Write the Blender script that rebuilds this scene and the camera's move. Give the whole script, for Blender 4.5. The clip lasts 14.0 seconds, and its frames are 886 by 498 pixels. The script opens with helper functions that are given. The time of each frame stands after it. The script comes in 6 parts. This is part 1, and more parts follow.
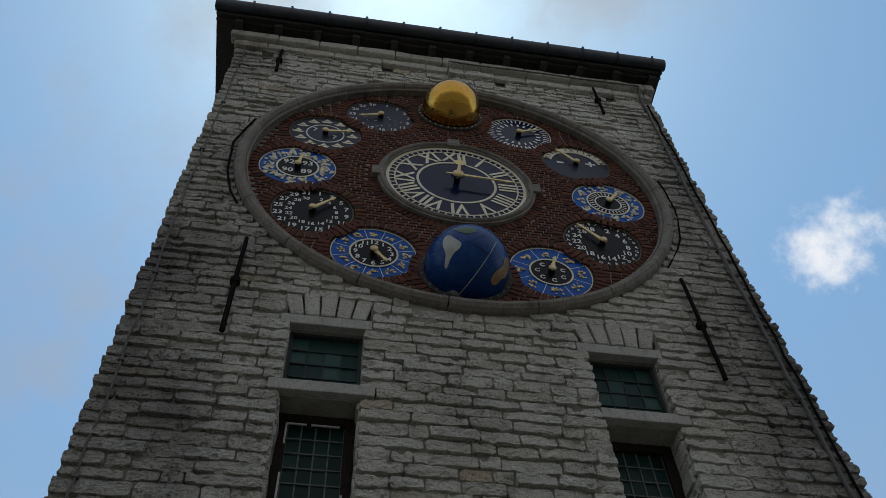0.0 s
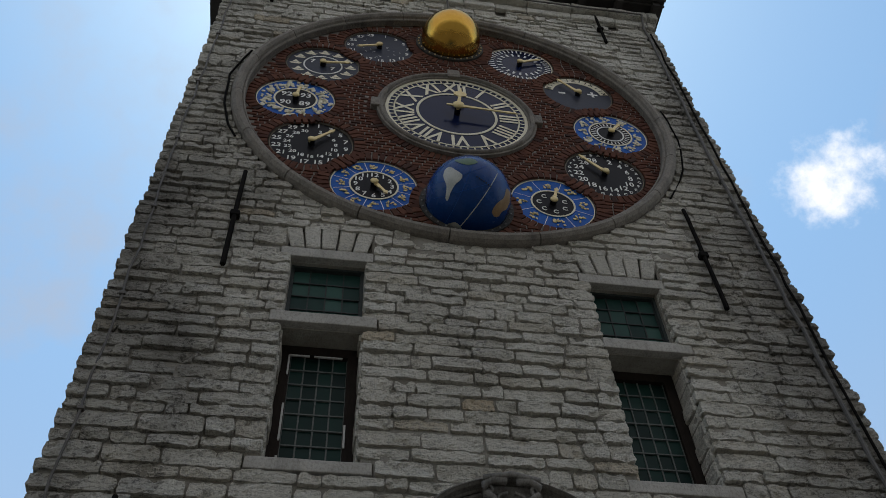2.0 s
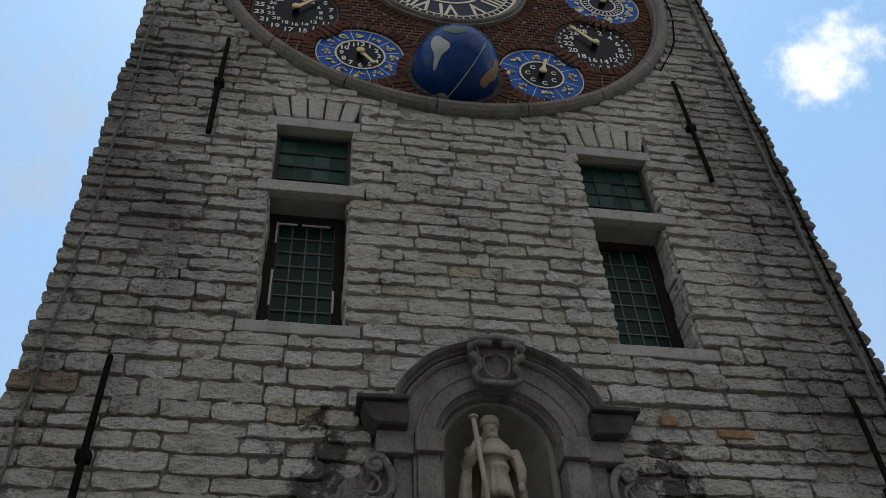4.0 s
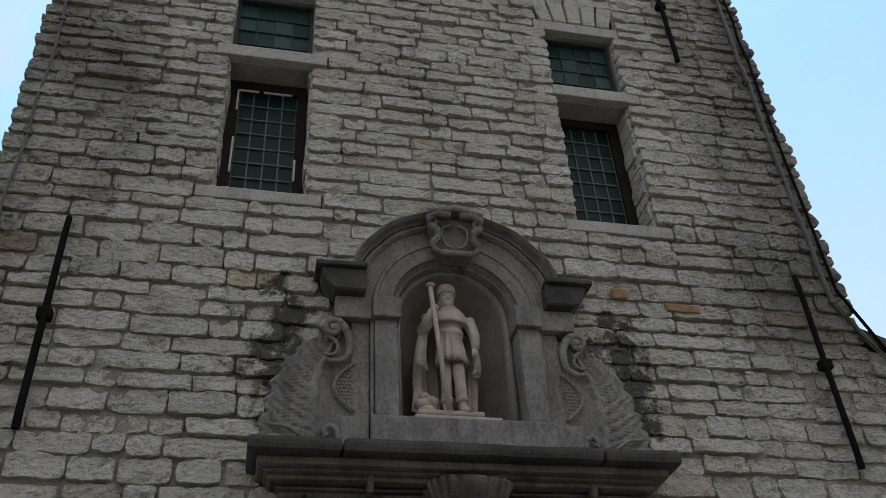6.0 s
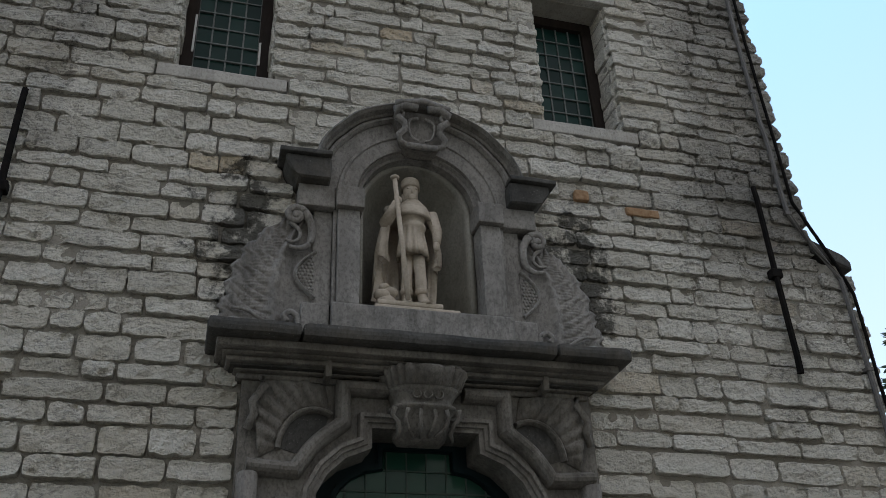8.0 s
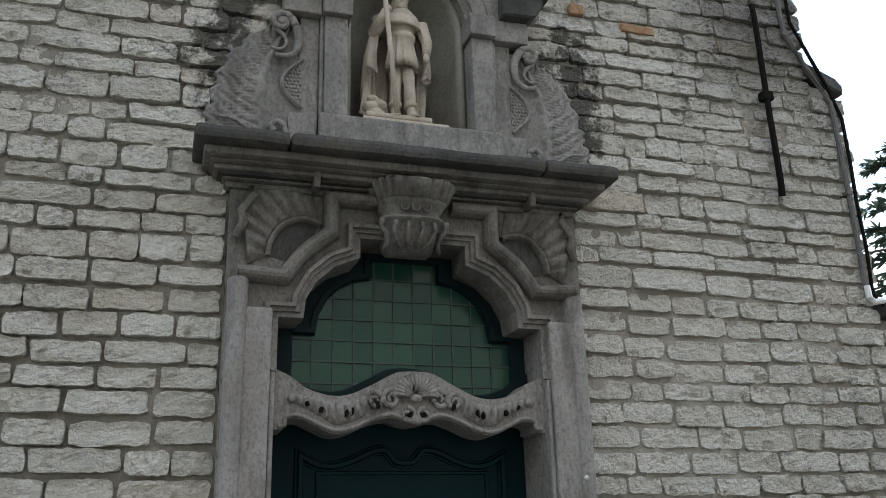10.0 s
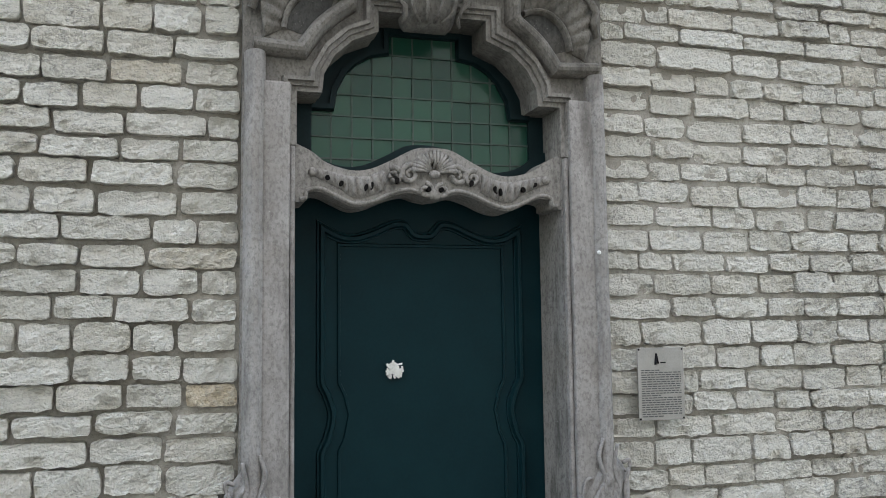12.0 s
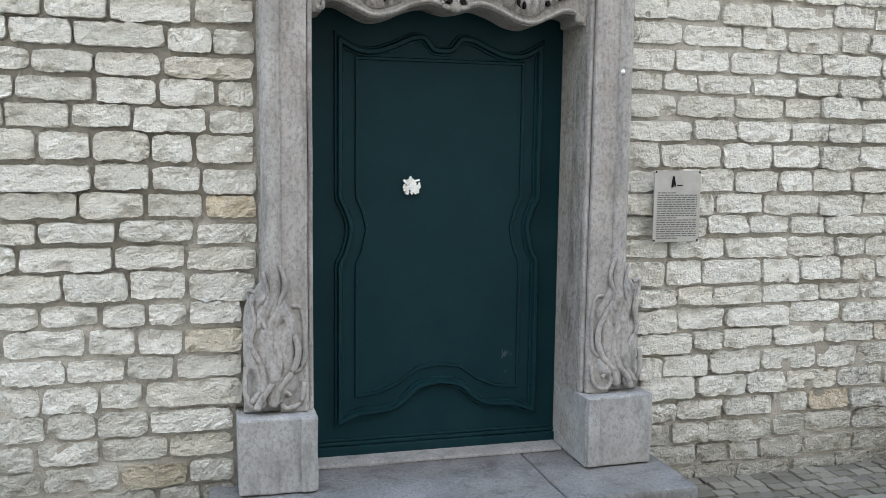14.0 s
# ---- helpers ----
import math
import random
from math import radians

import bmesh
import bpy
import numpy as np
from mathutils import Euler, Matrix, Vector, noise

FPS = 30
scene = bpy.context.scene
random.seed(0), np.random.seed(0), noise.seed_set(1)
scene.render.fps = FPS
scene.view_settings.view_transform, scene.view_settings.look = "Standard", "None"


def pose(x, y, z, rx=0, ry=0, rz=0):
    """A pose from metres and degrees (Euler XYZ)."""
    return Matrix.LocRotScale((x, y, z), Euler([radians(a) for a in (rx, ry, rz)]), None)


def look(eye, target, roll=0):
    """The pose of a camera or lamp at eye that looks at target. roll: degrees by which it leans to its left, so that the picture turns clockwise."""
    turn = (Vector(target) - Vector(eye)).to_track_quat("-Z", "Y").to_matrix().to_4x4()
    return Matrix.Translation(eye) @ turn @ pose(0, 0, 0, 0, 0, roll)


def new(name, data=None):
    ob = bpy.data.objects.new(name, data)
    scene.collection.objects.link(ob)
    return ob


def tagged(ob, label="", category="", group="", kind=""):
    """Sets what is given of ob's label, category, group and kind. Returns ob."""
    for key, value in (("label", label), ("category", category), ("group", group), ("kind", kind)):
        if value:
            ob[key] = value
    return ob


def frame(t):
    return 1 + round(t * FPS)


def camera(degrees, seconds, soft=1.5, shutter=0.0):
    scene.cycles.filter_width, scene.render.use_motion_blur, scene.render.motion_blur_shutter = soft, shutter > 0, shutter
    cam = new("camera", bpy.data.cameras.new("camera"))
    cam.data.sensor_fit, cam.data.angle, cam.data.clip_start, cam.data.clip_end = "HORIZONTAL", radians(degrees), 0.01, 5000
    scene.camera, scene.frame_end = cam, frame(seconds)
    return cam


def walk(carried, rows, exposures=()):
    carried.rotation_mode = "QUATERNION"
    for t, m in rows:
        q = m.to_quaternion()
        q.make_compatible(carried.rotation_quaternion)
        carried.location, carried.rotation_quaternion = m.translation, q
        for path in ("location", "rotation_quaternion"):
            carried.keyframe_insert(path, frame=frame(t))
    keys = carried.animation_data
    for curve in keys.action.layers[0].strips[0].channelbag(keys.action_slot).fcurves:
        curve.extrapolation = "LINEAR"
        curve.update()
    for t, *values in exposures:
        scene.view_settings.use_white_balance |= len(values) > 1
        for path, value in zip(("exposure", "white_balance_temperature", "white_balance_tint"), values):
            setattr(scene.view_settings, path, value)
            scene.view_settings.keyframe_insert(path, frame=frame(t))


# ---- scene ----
cam = camera(53.1, 14.0, 0.5)
PATH = [
    (0, (-1.093, -4.147, 1.951), (-0.863, -3.062, 3.615), -3.70),
    (0.5, (-1.107, -4.133, 1.954), (-0.869, -3.021, 3.599), -3.85),
    (1, (-1.090, -4.124, 1.959), (-0.853, -2.983, 3.585), -3.65),
    (1.5, (-1.089, -4.106, 1.959), (-0.849, -2.938, 3.566), -3.75),
    (2, (-1.091, -4.090, 1.966), (-0.847, -2.890, 3.547), -3.75),
    (4.5, (-1.083, -4.041, 1.868), (-0.766, -2.598, 3.215), -4.05),
    (5, (-1.075, -4.040, 1.850), (-0.732, -2.553, 3.141), -4.15),
    (5.5, (-1.063, -4.046, 1.836), (-0.696, -2.522, 3.076), -4.05),
    (6, (-1.056, -4.053, 1.817), (-0.664, -2.499, 3.014), -3.75),
    (6.5, (-1.056, -4.049, 1.802), (-0.637, -2.472, 2.958), -3.45),
    (7, (-1.062, -4.045, 1.791), (-0.615, -2.446, 2.906), -3.15),
    (9.5, (-1.108, -3.994, 1.763), (-0.536, -2.233, 2.518), -1.8),
    (10, (-1.115, -3.989, 1.742), (-0.534, -2.187, 2.388), -1.7),
    (10.5, (-1.117, -3.985, 1.697), (-0.538, -2.15, 2.242), -1.5),
    (11, (-1.106, -3.99, 1.678), (-0.535, -2.122, 2.11), -1.3),
    (11.5, (-1.107, -3.998, 1.678), (-0.543, -2.104, 1.987), -1.0),
    (12, (-1.108, -3.999, 1.679), (-0.552, -2.087, 1.865), -0.7),
    (12.5, (-1.107, -3.996, 1.679), (-0.56, -2.073, 1.744), -0.4),
    (13, (-1.106, -3.992, 1.679), (-0.569, -2.066, 1.622), -0.1),
    (13.5, (-1.107, -3.994, 1.679), (-0.58, -2.071, 1.519), 0.3),
    (14, (-1.106, -3.993, 1.679), (-0.589, -2.074, 1.455), 0.7),
]
EXPOSURES = [(0, -0.42, 6450, 10), (1.0, -0.10, 6600, 11), (2.0, -0.06, 6650, 12), (4.5, 0.22, 6700, 12), (5.5, 0.50, 6700, 13), (7.0, 0.52, 6650, 13), (9.5, 1.24, 6550, 11), (12.0, 2.13, 6550, 11), (14.0, 2.58, 6600, 12)]
walk(cam, [(t, look(eye, target, roll)) for t, eye, target, roll in PATH], EXPOSURES)

# ---- world and light ----
SUN_EL, SUN_AZ = 75.0, 4.0      # degrees; azimuth from +y towards +x: the facade stands in shade
world = bpy.data.worlds.new("sky")
scene.world = world
world.use_nodes = True
wn, wl = world.node_tree.nodes, world.node_tree.links
wn.clear()
w_out = wn.new("ShaderNodeOutputWorld")
w_bg = wn.new("ShaderNodeBackground")
w_sky = wn.new("ShaderNodeTexSky")
w_sky.sky_type = "NISHITA"
w_sky.sun_disc = False
w_sky.sun_elevation, w_sky.sun_rotation = radians(SUN_EL), radians(SUN_AZ)
w_sky.dust_density, w_sky.air_density, w_sky.ozone_density = 0.5, 1.0, 1.0
w_co = wn.new("ShaderNodeTexCoord")


def w_math(op, a, b=None, c=None):
    n = wn.new("ShaderNodeMath")
    n.operation = op
    for i, v in enumerate((a, b, c)):
        if v is None:
            continue
        if isinstance(v, (int, float)):
            n.inputs[i].default_value = v
        else:
            wl.new(v, n.inputs[i])
    return n.outputs[0]


def w_noise(scale, detail, rough):
    n = wn.new("ShaderNodeTexNoise")
    n.inputs["Scale"].default_value, n.inputs["Detail"].default_value = scale, detail
    n.inputs["Roughness"].default_value = rough
    wl.new(w_co.outputs["Generated"], n.inputs["Vector"])
    return n.outputs["Fac"]


def w_step(v, lo, hi):
    n = wn.new("ShaderNodeMapRange")
    n.interpolation_type = "SMOOTHSTEP"
    n.inputs["From Min"].default_value, n.inputs["From Max"].default_value = lo, hi
    wl.new(v, n.inputs["Value"])
    return n.outputs["Result"]


def w_puff(direction, lo, hi, rag):
    d = wn.new("ShaderNodeVectorMath")
    d.operation = "DOT_PRODUCT"
    wl.new(w_co.outputs["Generated"], d.inputs[0])
    d.inputs[1].default_value = Vector(direction).normalized()
    v = w_math("ADD", d.outputs["Value"], w_math("MULTIPLY", w_math("SUBTRACT", rag, 0.5), 0.017))
    return w_step(v, lo, hi)


w_fine = w_noise(9.0, 8.0, 0.6)
w_wisp = w_step(w_noise(3.4, 7.0, 0.6), 0.46, 0.74)
w_haze = w_math("ADD", w_math("MULTIPLY", w_wisp, 0.55), 0.04)
w_p1 = w_puff((0.490, 0.408, 0.772), 0.9986, 1.0020, w_fine)
w_p2 = w_puff((0.700, 0.640, 0.27), 0.9975, 1.0005, w_fine)
w_cloud = w_math("MAXIMUM", w_p1, w_p2)
# an unseen broken grey cloud cover added towards -y, lighting the front neutrally
w_sep = wn.new("ShaderNodeSeparateXYZ")
wl.new(w_co.outputs["Generated"], w_sep.inputs[0])
w_cover = w_math("MULTIPLY", w_step(w_math("ADD", w_sep.outputs["Y"], w_math("MULTIPLY", w_noise(2.0, 6.0, 0.6), 0.5)), 0.30, -0.15), 0.85)
w_low = w_math("MULTIPLY", w_step(w_sep.outputs["Z"], 0.85, 0.25), 0.58)
w_veil = w_math("MAXIMUM", w_math("MAXIMUM", w_haze, w_cover), w_low)
w_grey = wn.new("ShaderNodeMix")
w_grey.data_type = "RGBA"
wl.new(w_veil, w_grey.inputs["Factor"])
w_grey.inputs["B"].default_value = (4.55, 4.47, 4.55, 1.0)
w_mix = wn.new("ShaderNodeMix")
w_mix.data_type = "RGBA"
wl.new(w_cloud, w_mix.inputs["Factor"])
w_mix.inputs["B"].default_value = (9.5, 9.8, 10.2, 1.0)
w_tint = wn.new("ShaderNodeMix")
w_tint.data_type, w_tint.blend_type = "RGBA", "MULTIPLY"
w_tint.inputs["Factor"].default_value = 1.0
wl.new(w_sky.outputs["Color"], w_tint.inputs["A"])
w_tint.inputs["B"].default_value = (1.38, 1.82, 1.78, 1.0)
wl.new(w_tint.outputs["Result"], w_grey.inputs["A"])
wl.new(w_grey.outputs["Result"], w_mix.inputs["A"])
wl.new(w_mix.outputs["Result"], w_bg.inputs["Color"])
w_bg.inputs["Strength"].default_value = 0.12
wl.new(w_bg.outputs["Background"], w_out.inputs["Surface"])

sun = new("sun", bpy.data.lights.new("sun", "SUN"))
sun.data.energy, sun.data.angle, sun.data.color = 2.5, radians(0.5), (1.0, 0.95, 0.88)
_az, _el = radians(SUN_AZ), radians(SUN_EL)
_to_sun = Vector((math.sin(_az) * math.cos(_el), math.cos(_az) * math.cos(_el), math.sin(_el)))
sun.matrix_world = look(_to_sun * 60, (0, 0, 0))


# ---- materials ----
class Nodes:
    """A small helper that builds one node material."""

    def __init__(self, name):
        self.m = bpy.data.materials.new(name)
        self.m.use_nodes = True
        self.t = self.m.node_tree
        self.bsdf = self.t.nodes["Principled BSDF"]
        self.pos = self.t.nodes.new("ShaderNodeNewGeometry").outputs["Position"]

    def put(self, socket, v):
        if isinstance(v, (int, float)):
            socket.default_value = v
        elif isinstance(v, tuple):
            socket.default_value = (*v, 1.0) if len(v) == 3 and socket.type == "RGBA" else v
        else:
            self.t.links.new(v, socket)

    def noise(self, scale, detail=4.0, rough=0.55, stretch=None):
        n = self.t.nodes.new("ShaderNodeTexNoise")
        n.inputs["Scale"].default_value, n.inputs["Detail"].default_value = scale, detail
        n.inputs["Roughness"].default_value = rough
        v = self.pos
        if stretch:
            k = self.t.nodes.new("ShaderNodeVectorMath")
            k.operation = "MULTIPLY"
            self.put(k.inputs[0], v)
            k.inputs[1].default_value = stretch
            v = k.outputs[0]
        self.put(n.inputs["Vector"], v)
        return n.outputs["Fac"]

    def math(self, op, a, b=0.0, clamp=False):
        n = self.t.nodes.new("ShaderNodeMath")
        n.operation, n.use_clamp = op, clamp
        self.put(n.inputs[0], a)
        self.put(n.inputs[1], b)
        return n.outputs[0]

    def step(self, v, lo, hi, a=0.0, b=1.0):
        n = self.t.nodes.new("ShaderNodeMapRange")
        n.interpolation_type = "SMOOTHSTEP"
        for k, x in (("Value", v), ("From Min", lo), ("From Max", hi), ("To Min", a), ("To Max", b)):
            self.put(n.inputs[k], x)
        return n.outputs["Result"]

    def mix(self, f, a, b, kind="MIX"):
        n = self.t.nodes.new("ShaderNodeMix")
        n.data_type, n.blend_type = "RGBA", kind
        self.put(n.inputs["Factor"], f)
        self.put(n.inputs["A"], a)
        self.put(n.inputs["B"], b)
        return n.outputs["Result"]

    def ramp(self, f, stops):
        n = self.t.nodes.new("ShaderNodeValToRGB")
        e = n.color_ramp.elements
        while len(e) < len(stops):
            e.new(0.5)
        for s, (p, c) in zip(e, stops):
            s.position, s.color = p, (*c, 1.0)
        self.put(n.inputs["Fac"], f)
        return n.outputs["Color"]

    def random(self):
        a = self.t.nodes.new("ShaderNodeObjectInfo").outputs["Random"]
        b = self.t.nodes.new("ShaderNodeNewGeometry").outputs["Random Per Island"]
        return self.math("FRACT", self.math("ADD", a, b))

    def height(self):
        s = self.t.nodes.new("ShaderNodeSeparateXYZ")
        self.put(s.inputs[0], self.pos)
        return s.outputs["Z"], s.outputs["X"]

    def done(self, color, rough, bump=None, strength=0.5, distance=0.01, metallic=0.0, coat=0.0, spec=0.5):
        self.put(self.bsdf.inputs["Base Color"], color)
        self.put(self.bsdf.inputs["Roughness"], rough)
        self.bsdf.inputs["Metallic"].default_value = metallic
        self.bsdf.inputs["Coat Weight"].default_value = coat
        self.bsdf.inputs["Specular IOR Level"].default_value = spec
        if bump is not None:
            n = self.t.nodes.new("ShaderNodeBump")
            n.inputs["Strength"].default_value, n.inputs["Distance"].default_value = strength, distance
            self.put(n.inputs["Height"], bump)
            self.t.links.new(n.outputs["Normal"], self.bsdf.inputs["Normal"])
        return self.m


def plain(name, c, c2, rough=0.6, scale=12.0, fine=90.0, bump=0.3, dist=0.004, metallic=0.0, coat=0.0, spec=0.5, stretch=None):
    """A surface that varies between two colours at two scales, with fine relief."""
    k = Nodes(name)
    a, b = k.noise(scale, 5, 0.6, stretch), k.noise(fine, 4, 0.6, stretch)
    f = k.step(k.math("ADD", k.math("MULTIPLY", a, 0.65), k.math("MULTIPLY", b, 0.35)), 0.36, 0.64)
    return k.done(k.mix(f, c, c2), k.step(a, 0.3, 0.7, rough - 0.07, rough + 0.07), k.math("ADD", b, a), bump, dist, metallic, coat, spec)


def make_wall_stone():
    k = Nodes("limestone")
    r = k.random()
    base = k.ramp(r, [(0.0, (0.62, 0.59, 0.51)), (0.3, (0.70, 0.67, 0.59)), (0.62, (0.77, 0.74, 0.66)), (0.90, (0.67, 0.63, 0.54)),
                      (0.97, (0.66, 0.61, 0.51)), (0.996, (0.62, 0.52, 0.37)), (1.0, (0.50, 0.35, 0.24))])
    grain = k.noise(38, 6, 0.65)
    big = k.noise(7, 4, 0.6)
    z, x = k.height()
    # sooty and lichened patches, large and ragged, more of them near the corners
    patch = k.noise(0.55, 5, 0.6)
    streak = k.noise(2.2, 5, 0.65, (1.0, 1.0, 0.35))
    # brightness fitted by height into the colour: darkest mid-wall, lighter under the eaves
    high = k.math("ADD", k.step(z, 3.2, 5.4, -0.19, -0.07), k.step(z, 7.2, 9.5, 0.0, -0.075))
    side = k.math("MULTIPLY", k.step(k.math("ABSOLUTE", x), 1.0, 2.5, 0.0, 0.19), k.step(z, 1.5, 4.0, 0.3, 1.0))
    side = k.math("ADD", side, k.math("MULTIPLY", k.step(x, 1.7, 2.5, 0.0, 0.15), k.step(z, 4.0, 1.5)))
    dirt_tone = k.math("ADD", k.math("ADD", k.math("MULTIPLY", patch, 0.55), k.math("MULTIPLY", streak, 0.45)), k.math("ADD", high, side))
    soot_tone = k.step(dirt_tone, 0.40, 0.76)
    # dark pits and crack lines coloured in, as bump shading alone is too faint
    pit = k.step(k.math("ADD", k.math("MULTIPLY", grain, 0.6), k.math("MULTIPLY", big, 0.4)), 0.53, 0.60)
    seam = k.noise(15, 5, 0.6, (0.55, 1.0, 2.0))
    crack = k.step(k.math("ABSOLUTE", k.math("SUBTRACT", seam, 0.5)), 0.030, 0.004)
    c = k.mix(k.math("MULTIPLY", k.step(grain, 0.35, 0.7), 0.30), base, (0.76, 0.74, 0.68))
    c = k.mix(k.math("MULTIPLY", soot_tone, 0.84), c, k.mix(k.step(k.noise(3.1, 4), 0.35, 0.65), (0.105, 0.10, 0.092), (0.165, 0.158, 0.145)))
    c = k.mix(k.math("MULTIPLY", pit, k.step(dirt_tone, 0.3, 0.7, 0.12, 0.75)), c, (0.06, 0.056, 0.05))
    c = k.mix(k.math("MULTIPLY", crack, k.step(dirt_tone, 0.2, 0.6, 0.10, 0.5)), c, (0.07, 0.066, 0.058))
    # black lichen that has grown round the ends of the niche hood and the door cornice
    near_x = k.math("SUBTRACT", k.math("ABSOLUTE", x), 0.95)
    near_z = k.math("MULTIPLY", k.math("SUBTRACT", z, 4.15), 0.42)
    away = k.math("SQRT", k.math("ADD", k.math("MULTIPLY", near_x, near_x), k.math("MULTIPLY", near_z, near_z)))
    lichen = k.step(k.math("SUBTRACT", k.math("ADD", k.noise(6, 6, 0.7), 0.02), away), 0.30, 0.42)
    c = k.mix(k.math("MULTIPLY", lichen, 0.85), c, (0.035, 0.035, 0.03))
    foot = k.step(k.math("ADD", z, k.math("MULTIPLY", k.noise(5, 5, 0.7), 0.8)), 0.95, 0.42)
    c = k.mix(k.math("MULTIPLY", foot, 0.55), c, (0.13, 0.118, 0.08))
    chip = k.noise(24, 4, 0.6, (0.75, 1.0, 1.35))
    relief = k.math("ADD", k.math("ADD", k.math("MULTIPLY", grain, 0.9), k.math("MULTIPLY", chip, 0.45)), k.math("MULTIPLY", k.noise(110, 3), 0.35))
    return k.done(c, 0.88, relief, 1.0, 0.042, spec=0.2)


def make_mortar():
    k = Nodes("mortar")
    a, b = k.noise(2.2, 5), k.noise(55, 5, 0.7)
    z, x = k.height()
    old = k.step(z, 2.6, 4.6)
    pale = k.mix(old, (0.48, 0.455, 0.40), (0.40, 0.38, 0.335))
    c = k.mix(k.step(a, 0.35, 0.65), pale, k.mix(old, (0.36, 0.335, 0.29), (0.27, 0.255, 0.222)))
    patch = k.step(k.noise(0.8, 5, 0.6), 0.46, 0.60)
    c = k.mix(k.math("MULTIPLY", patch, 0.45), c, (0.21, 0.18, 0.14))
    c = k.mix(k.math("MULTIPLY", k.step(b, 0.45, 0.7), 0.45), c, (0.15, 0.138, 0.12))
    return k.done(c, 0.95, k.math("ADD", b, a), 0.8, 0.012, spec=0.2)


def make_bluestone(name, lo, hi, dark, lower_tone=None):
    k = Nodes(name)
    a, b = k.noise(5, 6, 0.62), k.noise(55, 5, 0.75, (1.2, 1.0, 0.85))
    st = k.noise(3.0, 6, 0.7, (2.4, 2.4, 0.6))
    c = k.mix(k.step(a, 0.3, 0.7), lo, hi)
    if lower_tone:
        # blends to a paler tone in the lower part of the doorway
        z, x = k.height()
        c = k.mix(k.math("MULTIPLY", k.step(k.math("ADD", z, k.math("MULTIPLY", a, 0.5)), 3.15, 2.75), 0.75), c, lower_tone)
    c = k.mix(k.math("MULTIPLY", k.step(st, 0.48, 0.72), 0.7), c, dark)
    c = k.mix(k.math("MULTIPLY", k.step(b, 0.43, 0.66), 0.52), c, dark)
    c = k.mix(k.math("MULTIPLY", k.step(k.noise(1.7, 5, 0.65), 0.52, 0.68), 0.18), c, (0.20, 0.165, 0.12))
    crack = k.step(k.math("ABSOLUTE", k.math("SUBTRACT", k.noise(6, 4, 0.6, (1.0, 1.0, 0.7)), 0.5)), 0.010, 0.002)
    c = k.mix(k.math("MULTIPLY", crack, 0.15), c, (0.03, 0.03, 0.028))
    c = k.mix(k.math("MULTIPLY", k.step(k.noise(120, 2), 0.70, 0.76), 0.5), c, (0.5, 0.49, 0.45))
    return k.done(c, k.step(a, 0.3, 0.7, 0.7, 0.9), k.math("ADD", b, k.math("MULTIPLY", a, 1.5)), 0.55, 0.006, spec=0.3)


def make_brick():
    k = Nodes("red brick")
    r = k.random()
    c = k.ramp(r, [(0.0, (0.070, 0.030, 0.022)), (0.35, (0.115, 0.047, 0.031)), (0.7, (0.15, 0.064, 0.041)), (1.0, (0.045, 0.028, 0.024))])
    b = k.noise(60, 4, 0.65)
    c = k.mix(k.math("MULTIPLY", k.step(b, 0.4, 0.75), 0.5), c, (0.10, 0.045, 0.035))
    return k.done(c, 0.9, b, 0.5, 0.004, spec=0.2)


def make_glass(name, c, c2, rough=0.08, spec=0.5):
    k = Nodes(name)
    r = k.random()
    w = k.noise(9, 3)
    col = k.mix(k.step(k.math("ADD", k.math("MULTIPLY", r, 0.7), k.math("MULTIPLY", w, 0.3)), 0.1, 0.9), c, c2)
    return k.done(col, k.step(w, 0.3, 0.7, rough, rough + 0.14), k.math("ADD", w, r), 0.10, 0.01, spec=spec)


def make_setts():
    k = Nodes("granite setts")
    r = k.random()
    a = k.noise(80, 4, 0.65)
    c = k.ramp(r, [(0.0, (0.085, 0.074, 0.056)), (0.5, (0.13, 0.115, 0.088)), (1.0, (0.18, 0.162, 0.128))])
    c = k.mix(k.math("MULTIPLY", k.step(a, 0.4, 0.7), 0.5), c, (0.09, 0.088, 0.08))
    return k.done(c, 0.75, a, 0.5, 0.005)


M_STONE = make_wall_stone()
M_MORTAR = make_mortar()
M_BLUE = make_bluestone("weathered bluestone", (0.145, 0.135, 0.119), (0.245, 0.229, 0.204), (0.042, 0.038, 0.032), (0.33, 0.31, 0.285))
M_NICHE_STONE = make_bluestone("dull weathered bluestone", (0.20, 0.19, 0.176), (0.32, 0.306, 0.285), (0.065, 0.061, 0.055))
M_KEY = make_bluestone("dirty carved bluestone", (0.135, 0.126, 0.112), (0.235, 0.222, 0.200), (0.04, 0.037, 0.032))
M_BLUE_PALE = make_bluestone("pale worn bluestone", (0.25, 0.246, 0.238), (0.36, 0.352, 0.34), (0.12, 0.117, 0.112))
M_STEP = make_bluestone("trodden bluestone", (0.13, 0.128, 0.124), (0.21, 0.206, 0.20), (0.05, 0.048, 0.045))
M_JAMB = make_bluestone("worn jamb bluestone", (0.255, 0.238, 0.222), (0.37, 0.348, 0.328), (0.105, 0.096, 0.088))
# near-black stone: sooty mouldings, and the painted shade of the spandrel hollows
M_BLUE_DARK = make_bluestone("sooty and shaded bluestone", (0.045, 0.044, 0.040), (0.10, 0.097, 0.090), (0.016, 0.016, 0.014))
M_NICHE = make_bluestone("dull niche plaster", (0.29, 0.28, 0.245), (0.37, 0.355, 0.315), (0.19, 0.182, 0.16))
M_TRIM = make_bluestone("smooth pale window stone", (0.40, 0.385, 0.35), (0.50, 0.48, 0.44), (0.20, 0.19, 0.17))
